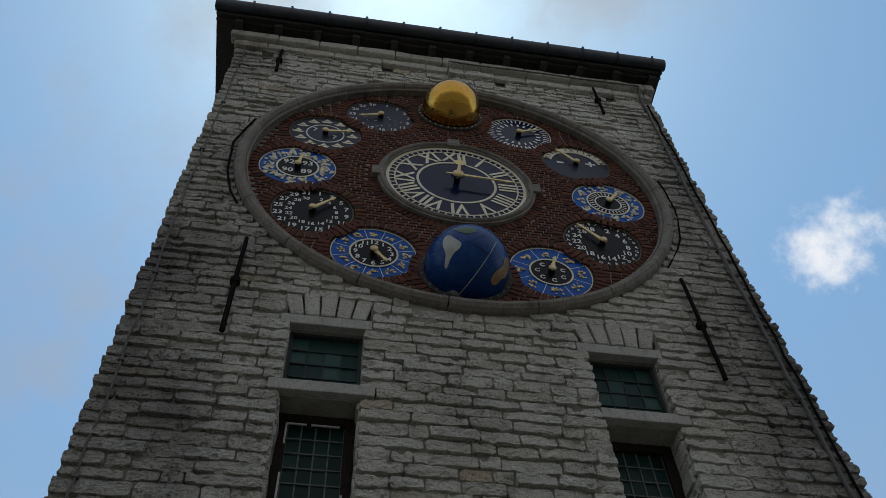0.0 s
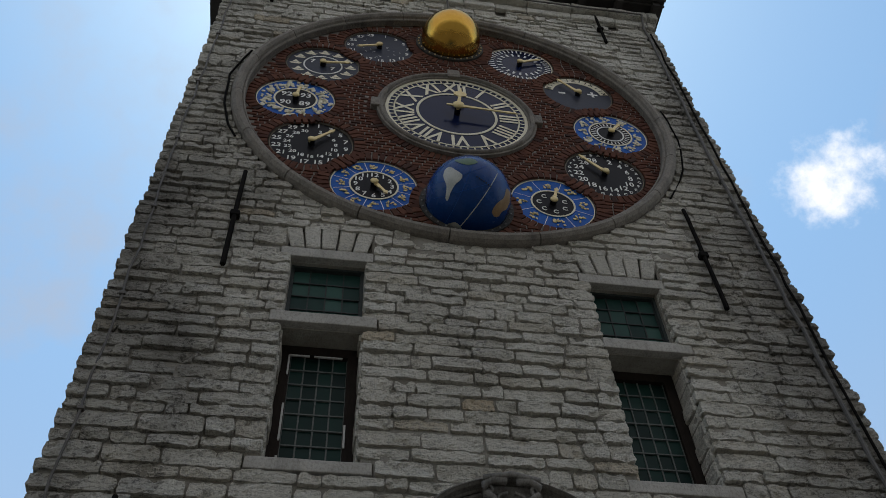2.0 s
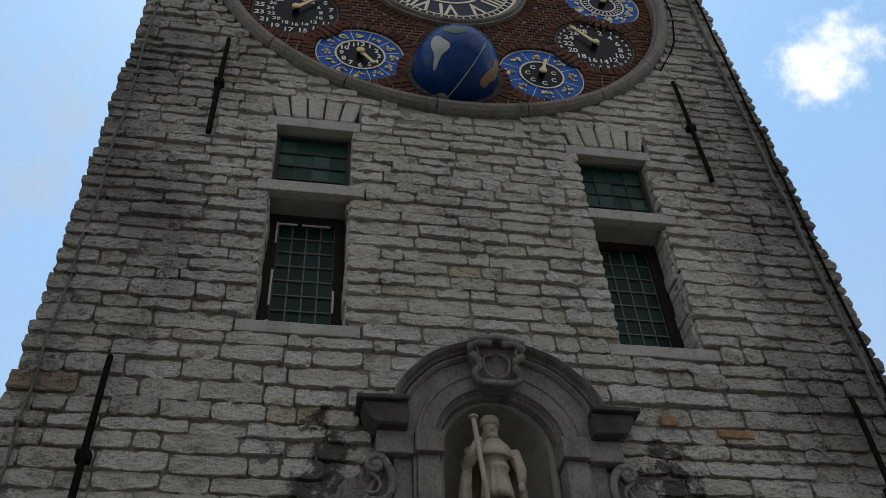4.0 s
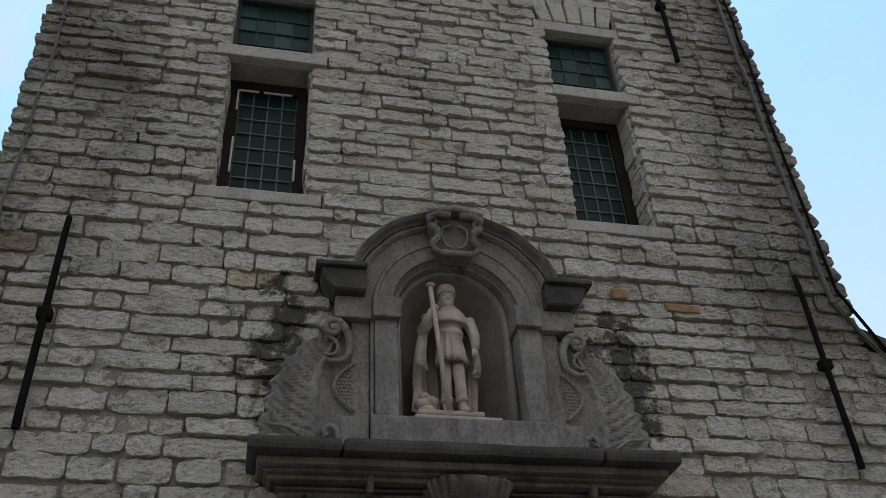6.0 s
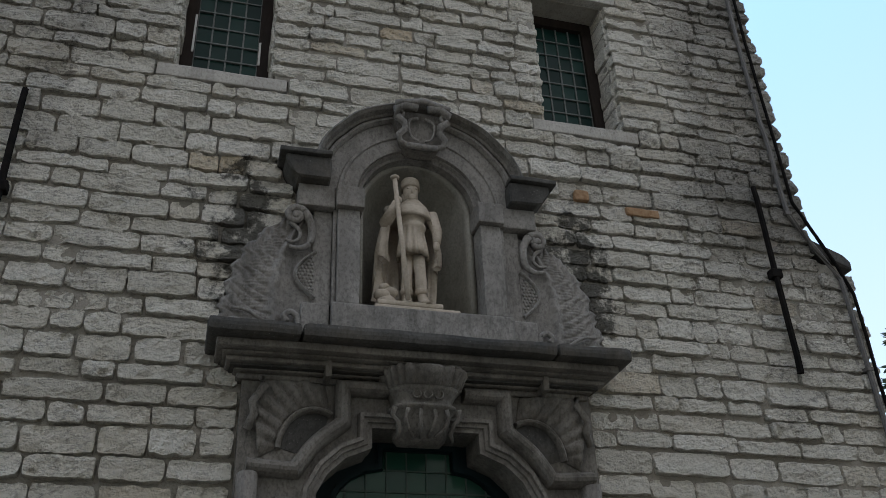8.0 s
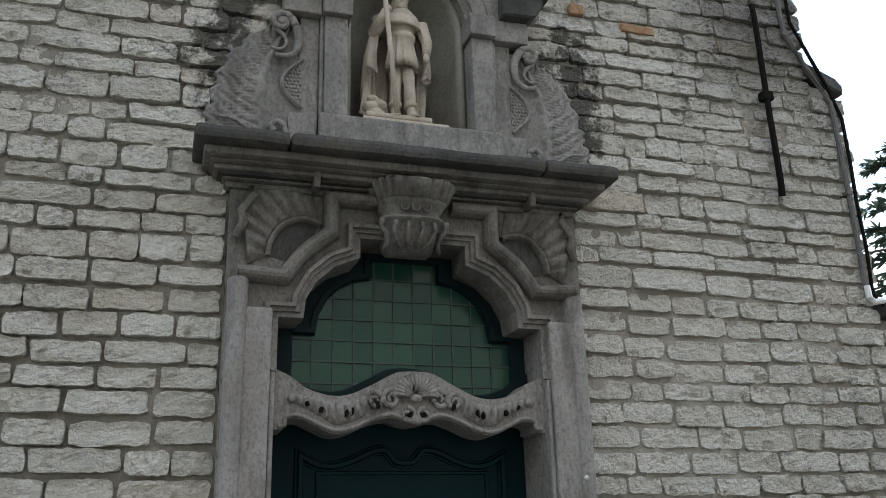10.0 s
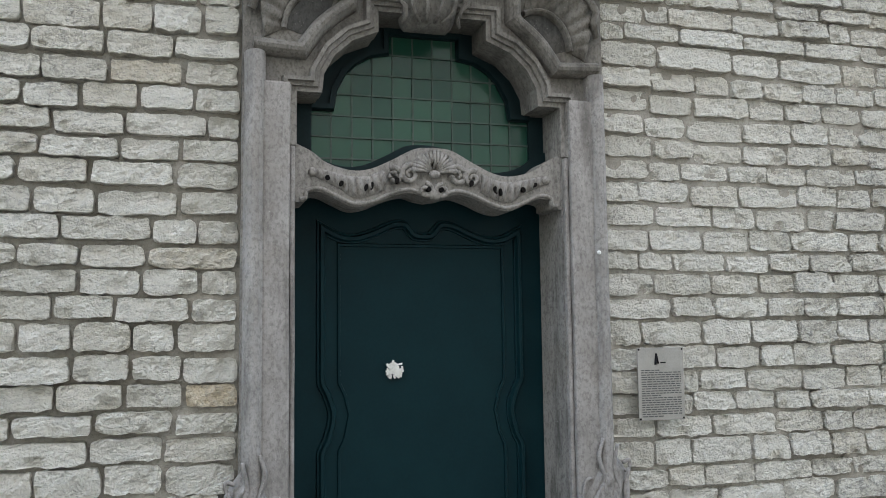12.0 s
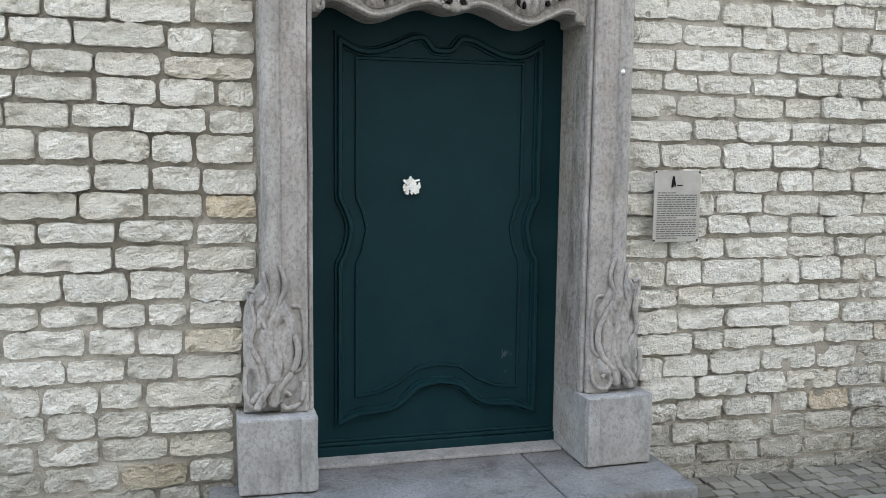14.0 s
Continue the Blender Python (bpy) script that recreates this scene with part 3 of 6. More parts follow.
# ---- openings: windows ----
def window(name, x0, x1, z0, z1, depth, cols, rows, glass, label, timber):
    w = thing(name, label, "window", kind="structure")
    t = 0.075 if timber else 0.022
    part("window_frame", slab(rect(x0 - 0.004, x1 + 0.004, z0, z1), depth, depth + 0.07, [rect(x0 + t, x1 - t, z0 + t * 0.4, z1 - t)]), M_WOOD if timber else M_CAME_DARK, w)
    gx0, gx1, gz0, gz1 = x0 + t, x1 - t, z0 + t * 0.4, z1 - t
    dx, dz = (gx1 - gx0) / cols, (gz1 - gz0) / rows
    r = random.Random(name)
    for i in range(cols):
        for j in range(rows):
            bm = box(gx0 + i * dx + 0.003, gx0 + (i + 1) * dx - 0.003, depth + 0.035, depth + 0.041, gz0 + j * dz + 0.003, gz0 + (j + 1) * dz - 0.003)
            a, b = r.uniform(-0.02, 0.02), r.uniform(-0.03, 0.03)
            for v in bm.verts:
                v.co.y += a * (v.co.x - gx0 - i * dx) + b * (v.co.z - gz0 - j * dz)
            part("pane", bm, glass, w)
    for i in range(cols + 1):
        x = gx0 + i * dx
        part("came", box(x - 0.005, x + 0.005, depth + 0.026, depth + 0.046, gz0, gz1), M_LEAD if timber else M_CAME_DARK, w)
    for j in range(1, rows):
        z = gz0 + j * dz
        part("came", box(gx0, gx1, depth + 0.024, depth + 0.048, z - 0.005, z + 0.005), M_LEAD if timber else M_CAME_DARK, w)
    return w


for i, (x0, x1) in enumerate(WIN):
    lab = "tall leaded casement set deep in a stone reveal"
    w = window("window_%d" % (2 * i + 1), x0, x1, 5.255, 6.375, 0.20, 4, 8, M_GLASS_DARK, lab, True)
    if i == 0:
        for a, b, c, d in ((x0 + 0.06, x0 + 0.073, 5.29, 5.43), (x0 + 0.06, x0 + 0.073, 5.55, 5.85), (x1 - 0.075, x1 - 0.062, 5.52, 5.70),
                           (x0 + 0.06, x0 + 0.072, 6.10, 6.285), (x0 + 0.06, x0 + 0.20, 6.275, 6.287), (x0 + 0.23, x0 + 0.42, 6.275, 6.287)):
            part("putty", box(a, b, 0.192, 0.202, c, d), M_LEAD_PALE, w, "broken white putty line")
    window("window_%d" % (2 * i + 2), x0, x1, 6.485, 7.08, 0.07, 4, 4, M_GLASS_FAR, "small leaded light above a stone transom", False)
    trim = thing("window_surround", "pale dressed stone sill, transom and lintel of a window", "window surround", "window surrounds", "structure")
    part("sill", rough_box(x0 - 0.095, x1 + 0.095, -0.016, 0.30, 5.165, 5.25, 0.008, 0.004), M_TRIM, trim)
    part("transom", rough_box(x0 - 0.02 - 0.07 * (i == 0), x1 + 0.10, -0.025, 0.30, 6.38, 6.48, 0.008, 0.003), M_TRIM, trim)
    part("lintel", rough_box(x0 - 0.085, x1 + 0.06, -0.022, 0.16, 7.085, 7.185, 0.008, 0.003), M_TRIM, trim)
    # ends of the wall stones in the reveals
    r = random.Random(31 + i)
    for side, xe in ((1, x1), (-1, x0)):
        z = 5.258
        while z < 6.36:
            h = min(r.uniform(0.09, 0.14), 6.372 - z)
            if h > 0.03:
                d = r.uniform(0.002, 0.016)
                a, b = sorted((xe - side * d, xe + side * 0.02))
                part("reveal_stone", rough_box(a, b, 0.016 + r.uniform(0, 0.02), 0.196, z, z + h - 0.012, 0.008, 0.006, 3), M_STONE, trim)
            z += h
    for k in range(5):
        u0, u1 = k / 5, (k + 1) / 5
        a, b = x0 - 0.02, x1 + 0.02
        lo0, lo1 = a + (b - a) * u0, a + (b - a) * u1 - 0.014
        sp = 0.06
        hi0, hi1 = a - sp + (b - a + 2 * sp) * u0, a - sp + (b - a + 2 * sp) * u1 - 0.014
        bm = prism([(lo0, 7.20), (lo1, 7.20), (hi1, 7.44 + 0.02 * (k % 2)), (hi0, 7.44 + 0.02 * (k % 2))], -0.016 - 0.004 * (k % 3), 0.016, 0.008)
        part("voussoir", bm, M_STONE, trim)

# ---- the portal ----
portal = thing("portal", "carved grey bluestone doorway with moulded jambs and cornice", "portal", kind="structure")
PX = 0.0
# flat back of the surround, with the shaped opening in it
left_open = [(-0.645, 0.16), (-0.645, 2.77)] + [(-0.53, 2.77), (-0.522, 2.855), (-0.472, 2.948), (-0.388, 3.025), (-0.268, 3.075), (-0.268, 3.175), (-0.20, 3.175)]
opening = left_open + [(-x, z) for x, z in reversed(left_open)]
outline = [(-0.88, 0.16)] + opening + [(0.88, 0.16), (0.88, 3.42), (-0.88, 3.42)]
part("surround", slab(outline, -0.05, 0.24), M_BLUE, portal)
# stepped inner moulding
inner = [(-0.645, 2.52)] + left_open[1:]
inner_full = inner + [(-x, z) for x, z in reversed(inner)]
part("inner_moulding", sweep(inner_full, [(-0.004, -0.10), (-0.004, 0.018), (0.018, 0.018), (0.020, 0.034), (0.037, 0.034), (0.040, 0.052), (0.058, 0.052), (0.064, 0.0)], -0.05), M_BLUE, portal)
# outer roll, with its ear, raking stretch and upright stretch
roll_left = [(-0.835, 0.95), (-0.835, 2.965), (-0.66, 2.955)] + smooth_line([(-0.62, 2.955), (-0.53, 3.08), (-0.405, 3.185)], 5) + [(-0.405, 3.36), (-0.19, 3.36)]
for sgn in (1, -1):
    line = roll_left if sgn == 1 else mirror_x(roll_left)
    bm = sweep(line[1:], roll(0.078, 0.075, 8, 0.002), -0.05)
    part("roll_moulding", bm, M_BLUE, portal, smooth=False)
    bm = sweep([(sgn * -0.825, 0.55), (sgn * -0.825, 2.93)], roll(0.095, 0.080, 10, 0.002), -0.05)
    part("jamb_shaft", bm, M_JAMB, portal)
    x0, x1 = sorted((sgn * -0.672, sgn * -0.795))
    part("jamb_face", rough_box(x0, x1, -0.104, -0.049, 0.50, 2.80, 0.012, 0.004, 8), M_JAMB, portal)
    x0, x1 = sorted((sgn * -0.648, sgn * -0.670))
    part("jamb_edge", rough_box(x0, x1, -0.082, -0.049, 0.50, 2.515, 0.008, 0.003, 8), M_JAMB, portal)
    # carved spandrel
    sp = bmesh.new()
    a = [(sgn * -0.785, 3.01), (sgn * -0.80, 3.12), (sgn * -0.82, 3.26), (sgn * -0.78, 3.365), (sgn * -0.62, 3.372), (sgn * -0.49, 3.37)]
    b = [(x * sgn, z) for x, z in arc(-0.535, 3.05, 0.175, 180, 66, 12, 0.205)]
    relief(smooth_line(a, 6), b, 70, 12,
           lambda u, v: 0.006 + (0.055 * math.sin(math.pi * min(1, 0.75 * v + 0.22)) ** 0.7) * (0.5 + 0.5 * abs(math.sin(u * 24 + 1.5 * v))) * min(1, 9 * u) * min(1, 9 * (1 - u)), -0.05, sp)
    part("spandrel_leaf", sp, M_BLUE, portal, "carved leaf in the spandrel", smooth=True)
    part("spandrel_bead", sweep([(x * sgn, z) for x, z in arc(-0.535, 3.05, 0.165, 180, 62, 16, 0.195)], roll(0.03, 0.045, 6), -0.05), M_BLUE, portal)
    # flat dark sheet: the shade of a hollow put in as colour
    part("spandrel_shade", slab([(x * sgn, z) for x, z in arc(-0.535, 3.05, 0.15, 178, 64, 12, 0.18)] + [(sgn * -0.50, 3.12), (sgn * -0.60, 3.03)], -0.054, -0.049), M_BLUE_DARK, portal, "dark sheet standing in for the spandrel hollow's shade")
    # ragged leaf that hangs below the cornice end
    bm = bmesh.new()
    tube([(sgn * -0.79, -0.10, 3.37), (sgn * -0.775, -0.12, 3.33), (sgn * -0.83, -0.11, 3.25), (sgn * -0.815, -0.10, 3.20), (sgn * -0.845, -0.08, 3.13)], 0.016, bm, 8, 0.022)
    part("hanging_leaf", bm, M_BLUE, portal, smooth=True)
    # plinth block and carved foot above it
    x0, x1 = sorted((sgn * -0.985, sgn * -0.64))
    if sgn < 0:
        x0, x1 = 0.645, 1.0
    block = rough_box(x0, x1, -0.17, 0.235, 0.155, 0.50, 0.012, 0.006)
    part("plinth_block", block, M_BLUE_PALE, portal, "squared plinth block of pale bluestone")
    xi = 0.655 if sgn < 0 else -0.655
    part("plinth_return", rough_box(min(xi, xi + sgn * -0.06), max(xi, xi + sgn * -0.06), -0.186, -0.165, 0.16, 0.495, 0.006, 0.004), M_BLUE_PALE, portal)

    def foot(u, v, s=sgn):
        e = min(1, 5 * v * (1 - v)) * min(1, 6 * u) * min(1, 5 * (1 - u))
        n = noise.noise(Vector((u * 9 + 3 * s, v * 6, 1.7)))
        g = abs(math.sin(11 * v + 6 * u + 2.2 * math.sin(7 * u + s)))
        return 0.012 + e * (0.030 + 0.014 * math.sin(math.pi * v) + 0.014 * g + 0.010 * n + 0.006 * abs(math.sin(26 * v + 15 * u + 3 * math.sin(9 * u))))

    inner_edge = [(sgn * -0.672, 0.505), (sgn * -0.690, 0.60), (sgn * -0.682, 0.75), (sgn * -0.675, 0.90), (sgn * -0.74, 0.99), (sgn * -0.79, 1.10)]
    outer_edge = [(sgn * -0.955, 0.505), (sgn * -0.95, 0.66), (sgn * -0.955, 0.84), (sgn * -0.945, 0.98), (sgn * -0.90, 1.06), (sgn * -0.84, 1.14)]
    bm = relief(smooth_line(inner_edge, 6), smooth_line(outer_edge, 6), 96, 48, foot, -0.06)

    def stem(points, r0, r1, y, target=bm, s=sgn):
        tube([(-s * x, y, z) for x, z in smooth_line(points, 6)], r0, target, 7, r1)

    # tall flame-like leaves that sweep down into curls
    stem([(0.80, 1.17), (0.775, 1.08), (0.80, 0.98), (0.76, 0.90), (0.72, 0.80), (0.74, 0.70), (0.80, 0.62), (0.83, 0.54)], 0.009, 0.019, -0.118)
    stem([(0.87, 1.14), (0.85, 1.03), (0.875, 0.94), (0.84, 0.85), (0.80, 0.76), (0.82, 0.66), (0.88, 0.58), (0.90, 0.53)], 0.009, 0.019, -0.122)
    stem([(0.93, 1.02), (0.905, 0.92), (0.925, 0.82), (0.88, 0.73), (0.87, 0.64), (0.92, 0.56)], 0.009, 0.017, -0.115)
    stem([(0.835, 1.08), (0.82, 1.0), (0.835, 0.93), (0.80, 0.85), (0.765, 0.77), (0.78, 0.68), (0.84, 0.60)], 0.006, 0.012, -0.116)
    # curls along the inner edge, at the foot and at the shoulder
    stem([(0.745, 0.985), (0.71, 0.975), (0.692, 0.90), (0.688, 0.80), (0.70, 0.72), (0.735, 0.69), (0.75, 0.73), (0.725, 0.75)], 0.009, 0.012, -0.108)
    stem([(0.69, 0.64), (0.71, 0.55), (0.77, 0.525), (0.80, 0.565), (0.775, 0.60), (0.75, 0.58)], 0.012, 0.011, -0.112)
    stem([(0.945, 0.72), (0.95, 0.61), (0.915, 0.54), (0.87, 0.55), (0.88, 0.595)], 0.012, 0.012, -0.112)
    stem([(0.90, 1.05), (0.935, 1.06), (0.935, 1.025), (0.91, 1.01)], 0.010, 0.008, -0.108)
    part("carved_foot", bm, M_JAMB, portal, "worn carved acanthus scroll at the jamb foot", smooth=True)

# portal cornice: plain steps swept round the front and the two returns
KX = -0.02


def ledge(name, x, y, z0, z1, mat, amount=0.004, bev=0.01):
    return part(name, rough_box(KX - x, KX + x, -y, 0.017, z0, z1, bev, amount, 10), mat, portal)


ledge("cornice_frieze", 0.89, 0.075, 3.375, 3.405, M_BLUE)
ledge("cornice_bed", 0.905, 0.105, 3.405, 3.418, M_BLUE)
ledge("cornice_fillet", 0.925, 0.135, 3.418, 3.428, M_BLUE_DARK)
ledge("cornice_ovolo", 0.945, 0.165, 3.428, 3.452, M_BLUE)
ledge("cornice_band", 0.965, 0.20, 3.452, 3.464, M_BLUE)
ledge("cornice_corona", 0.995, 0.25, 3.464, 3.502, M_BLUE)
bm = bmesh.new()
for x0, x1 in ((KX - 1.045, KX - 0.62), (KX - 0.62, KX + 0.64), (KX + 0.64, KX + 1.045)):
    box(x0 + 0.002, x1 - 0.002, -0.325, 0.016, 3.502, 3.572, 0.026, bm)
bmesh.ops.subdivide_edges(bm, edges=[e for e in bm.edges if e.calc_length() > 0.3], cuts=8, use_grid_fill=True)
part("cornice_top", roughen(bm, 0.006, 8), M_BLUE_DARK, portal, "sooty rounded top moulding of the door cornice")
for x in (-0.47, 0.62):
    part("cornice_break", rough_box(KX + x - 0.016, KX + x + 0.016, -0.172, -0.02, 3.375, 3.455, 0.010, 0.004, 2), M_BLUE, portal)

# console keystone under the cornice: a squarish tapered block with a ledge and a scalloped shell above
def console(sections, scallop=None, sides=120):
    bm = bmesh.new()
    rows2 = []
    for z, w, d, sc in sections:
        r2 = []
        for k in range(sides):
            a = math.pi * k / (sides - 1)
            c, q = math.cos(a), math.sin(a)
            f = 1 + sc * (abs(math.sin(scallop * a)) - 0.5) if scallop else 1
            r2.append(bm.verts.new((KX + w * f * math.copysign(abs(c) ** 0.55, c), -d * f * q ** 0.5 + 0.02, z)))
        rows2.append(r2)
    for p, q in zip(rows2, rows2[1:]):
        for k in range(sides - 1):
            bm.faces.new((p[k], p[k + 1], q[k + 1], q[k]))
    for r2 in (rows2[0], rows2[-1]):
        bm.faces.new(r2)
    return bm


key = part("keystone", console(((3.112, 0.105, 0.07, 0), (3.13, 0.122, 0.12, 0), (3.17, 0.132, 0.155, 0), (3.215, 0.14, 0.18, 0), (3.245, 0.158, 0.20, 0), (3.252, 0.168, 0.215, 0), (3.264, 0.168, 0.215, 0), (3.270, 0.146, 0.19, 0),
                                (3.30, 0.152, 0.20, 0), (3.33, 0.168, 0.225, 0), (3.345, 0.178, 0.24, 0))), M_KEY, portal, "carved console keystone", True)
part("shell_top", console(((3.340, 0.165, 0.225, 0.02), (3.352, 0.186, 0.25, 0.07), (3.385, 0.194, 0.265, 0.10), (3.415, 0.208, 0.285, 0.12), (3.432, 0.206, 0.28, 0.08), (3.436, 0.17, 0.24, 0.02)), 11), M_KEY, key, "scalloped shell top of the keystone", True)
for i in range(3):
    bm = sweep(arc(KX - 0.055 + 0.055 * i, 3.308, 0.020, 0, 345, 12), roll(0.011, 0.012), -0.187, True)
    part("bead", bm, M_KEY, key)
for s in (1, -1):
    bm = tube([(KX + s * 0.155, -0.17, 3.245), (KX + s * 0.165, -0.15, 3.21), (KX + s * 0.135, -0.15, 3.18), (KX + s * 0.125, -0.12, 3.14), (KX + s * 0.14, -0.09, 3.115)], 0.014, None, 7, 0.010)
    part("leaf_edge", bm, M_KEY, key, smooth=True)
for x, h in ((-0.085, 0.0), (-0.03, 0.012), (0.03, 0.012), (0.085, 0.0)):
    bm = tube([(KX + x * 1.1, -0.176, 3.24), (KX + x * 1.25, -0.172 - h, 3.20), (KX + x, -0.140 - h, 3.155), (KX + x * 0.6, -0.10, 3.125)], 0.010, None, 8, 0.008)
    part("carved_lobe", roughen(bm, 0.006, 30), M_KEY, key, smooth=True)
part("plug", ball((0.80, -0.128, 2.05), 0.011, None, 8), M_WHITE, portal, "small white plug in the jamb")

# carved lintel over the door
top_r = [(0, 2.542), (0.09, 2.532), (0.20, 2.475), (0.30, 2.43), (0.39, 2.42), (0.50, 2.45), (0.57, 2.50), (0.645, 2.535)]
bot_r = [(0, 2.30), (0.06, 2.31), (0.12, 2.325), (0.20, 2.305), (0.30, 2.262), (0.38, 2.252), (0.46, 2.285), (0.53, 2.315), (0.59, 2.305), (0.60, 2.27), (0.645, 2.265)]
top_l = smooth_line(top_r, 5)
bot_l = smooth_line(bot_r, 5)
lint_out = [(-x, z) for x, z in reversed(top_l)] + top_l[1:] + list(reversed(bot_l)) + [(-x, z) for x, z in bot_l[1:]]
lintel = part("lintel", slab(lint_out, -0.04, 0.16), M_BLUE, portal, "wavy carved stone lintel above the door")
edge = [(-x, z + 0.014) for x, z in reversed(bot_l)] + [(x, z + 0.014) for x, z in bot_l[1:]]
part("lintel_bead", sweep(edge[2:-2], roll(0.022, 0.018), -0.04), M_BLUE, lintel)
LX = 0.0
for i in range(15):
    a = radians(8 + 164 * i / 14)
    bm = tube([(LX + 0.02 * math.cos(a), -0.055, 2.418 + 0.02 * math.sin(a)), (LX + 0.06 * math.cos(a), -0.072, 2.418 + 0.058 * math.sin(a)),
               (LX + 0.108 * math.cos(a), -0.056, 2.418 + 0.104 * math.sin(a))], 0.005, None, 6, 0.013)
    part("shell_rib", bm, M_BLUE, lintel, smooth=True)
part("shell_boss", ball((LX, -0.060, 2.412), 0.024, None, 14, (1.2, 0.7, 0.8)), M_BLUE, lintel, smooth=True)
for s in (1, -1):
    bm = tube([(x, -0.052, z) for x, z in spiral(LX + s * 0.115, 2.41, 0.045, 0.01, 110, -1.5, 26, s)], 0.016, None, 6, 0.010)
    part("scroll", bm, M_BLUE, lintel, smooth=True)
    bm = tube([(x, -0.052, z) for x, z in spiral(LX + s * 0.19, 2.40, 0.04, 0.008, 60, 1.4, 26, s)], 0.015, None, 6, 0.009)
    part("scroll", bm, M_BLUE, lintel, smooth=True)
    bm = tube([(x, -0.055, z) for x, z in spiral(LX + s * 0.04, 2.335, 0.036, 0.008, 90, 1.3, 24, s)], 0.012, None, 6, 0.009)
    part("scroll", bm, M_BLUE, lintel, smooth=True)
    a = smooth_line([(s * 0.24, 2.425), (s * 0.32, 2.395), (s * 0.40, 2.392), (s * 0.48, 2.41), (s * 0.555, 2.425)], 6)
    b = smooth_line([(s * 0.23, 2.335), (s * 0.31, 2.30), (s * 0.38, 2.292), (s * 0.45, 2.335), (s * 0.555, 2.385)], 6)
    bm = relief(a, b, 40, 8, lambda u, v: 0.006 + 0.034 * math.sin(math.pi * v) ** 0.6 * (0.5 + 0.5 * math.sin(u * 55 + 3 * v)) * min(1, 8 * (1 - u)), -0.04)
    part("leaf_band", bm, M_BLUE, lintel, smooth=True)
    part("leaf_knob", ball((s * 0.565, -0.045, 2.405), 0.022, None, 10), M_BLUE, lintel, smooth=True)
# raised black discs stand in for the shade inside drilled holes
for s in (1, -1):
    for x, z, rx, rz, tilt in ((0.030, 2.338, 0.010, 0.012, 0), (0.30, 2.345, 0.008, 0.020, 10), (0.325, 2.338, 0.007, 0.017, 10), (0.44, 2.352, 0.010, 0.014, 30), (0.50, 2.378, 0.012, 0.010, 40), (0.18, 2.375, 0.010, 0.014, 0)):
        c2, s2 = math.cos(radians(tilt)), math.sin(radians(tilt))
        hole = [(s * (x + rx * math.cos(a) * c2 - rz * math.sin(a) * s2), z + rx * math.cos(a) * s2 + rz * math.sin(a) * c2) for a in (2 * math.pi * i / 12 for i in range(12))]
        part("hollow_shade_disc", slab(hole, -0.081 if x < 0.1 else -0.073, -0.045), M_IRON, lintel, "black disc standing in for a drilled hollow's shade")
part("mask_drop", ball((LX, -0.05, 2.318), 0.034, None, 12, (1.2, 0.6, 0.8)), M_BLUE, lintel, smooth=True)

# transom light above the lintel
fan = thing("transom_window", "green leaded fanlight in a dark shaped timber frame", "window", kind="structure")
g = [(0.555, 2.40), (0.555, 2.745), (0.447, 2.745)] + [(0.447 - 0.272 * (1 - math.cos(radians(a))), 2.745 + 0.295 * math.sin(radians(a))) for a in (20, 40, 55, 70, 90)] + [(0.175, 3.14)]
g[-2] = (0.175, 3.04)
glass_line = [(x + 0.012, z) for x, z in g] + [(-x + 0.012, z) for x, z in reversed(g)]
part("window_frame", slab([(-0.68, 2.36), (0.70, 2.36), (0.70, 3.23), (-0.68, 3.23)], 0.165, 0.215, [glass_line]), M_FRAME, fan)
part("frame_bead", sweep(glass_line[1:-1], [(-0.03, 0), (-0.03, 0.02), (-0.006, 0.02), (0.0, 0)], 0.165), M_FRAME, fan)
wave = [(-x, z + 0.05) for x, z in reversed(top_l)] + [(x, z + 0.05) for x, z in top_l[1:]]
part("bottom_rail", slab([(-0.645, 2.40)] + [(0.645, 2.40)] + list(reversed(wave)), 0.14, 0.164), M_FRAME, fan)
NC, NR = 11, 7
dx, dz = 1.12 / NC, 0.106
for i in range(NC):
    for j in range(NR + 1):
        x0, z0 = -0.548 + i * dx, 2.41 + j * dz
        xm, zm = abs(x0 + dx / 2 - 0.012), z0 + dz / 2
        if zm > 2.80 and xm > 0.50 or zm > 3.0 and xm > 0.32 or zm > 3.10 and xm > 0.24 or z0 > 3.13:
            continue
        bm = box(x0 + 0.003, x0 + dx - 0.003, 0.190, 0.196, z0 + 0.003, z0 + dz - 0.003)
        a, b = rnd.uniform(-0.02, 0.02), rnd.uniform(-0.03, 0.03)
        for v in bm.verts:
            v.co.y += a * (v.co.x - x0) + b * (v.co.z - z0)
        part("pane", bm, M_GLASS, fan)
for i in range(NC + 1):
    x = -0.548 + i * dx
    part("came", box(x - 0.004, x + 0.004, 0.184, 0.2, 2.41, 3.18), M_CAME_FAN, fan)
for j in range(1, NR):
    z = 2.41 + j * dz
    part("came", box(-0.548, 0.572, 0.182, 0.202, z - 0.004, z + 0.004), M_CAME_FAN, fan)
fan_back = part("backing", box(-0.68, 0.70, 0.216, 0.23, 2.36, 3.23), M_WOOD, fan)

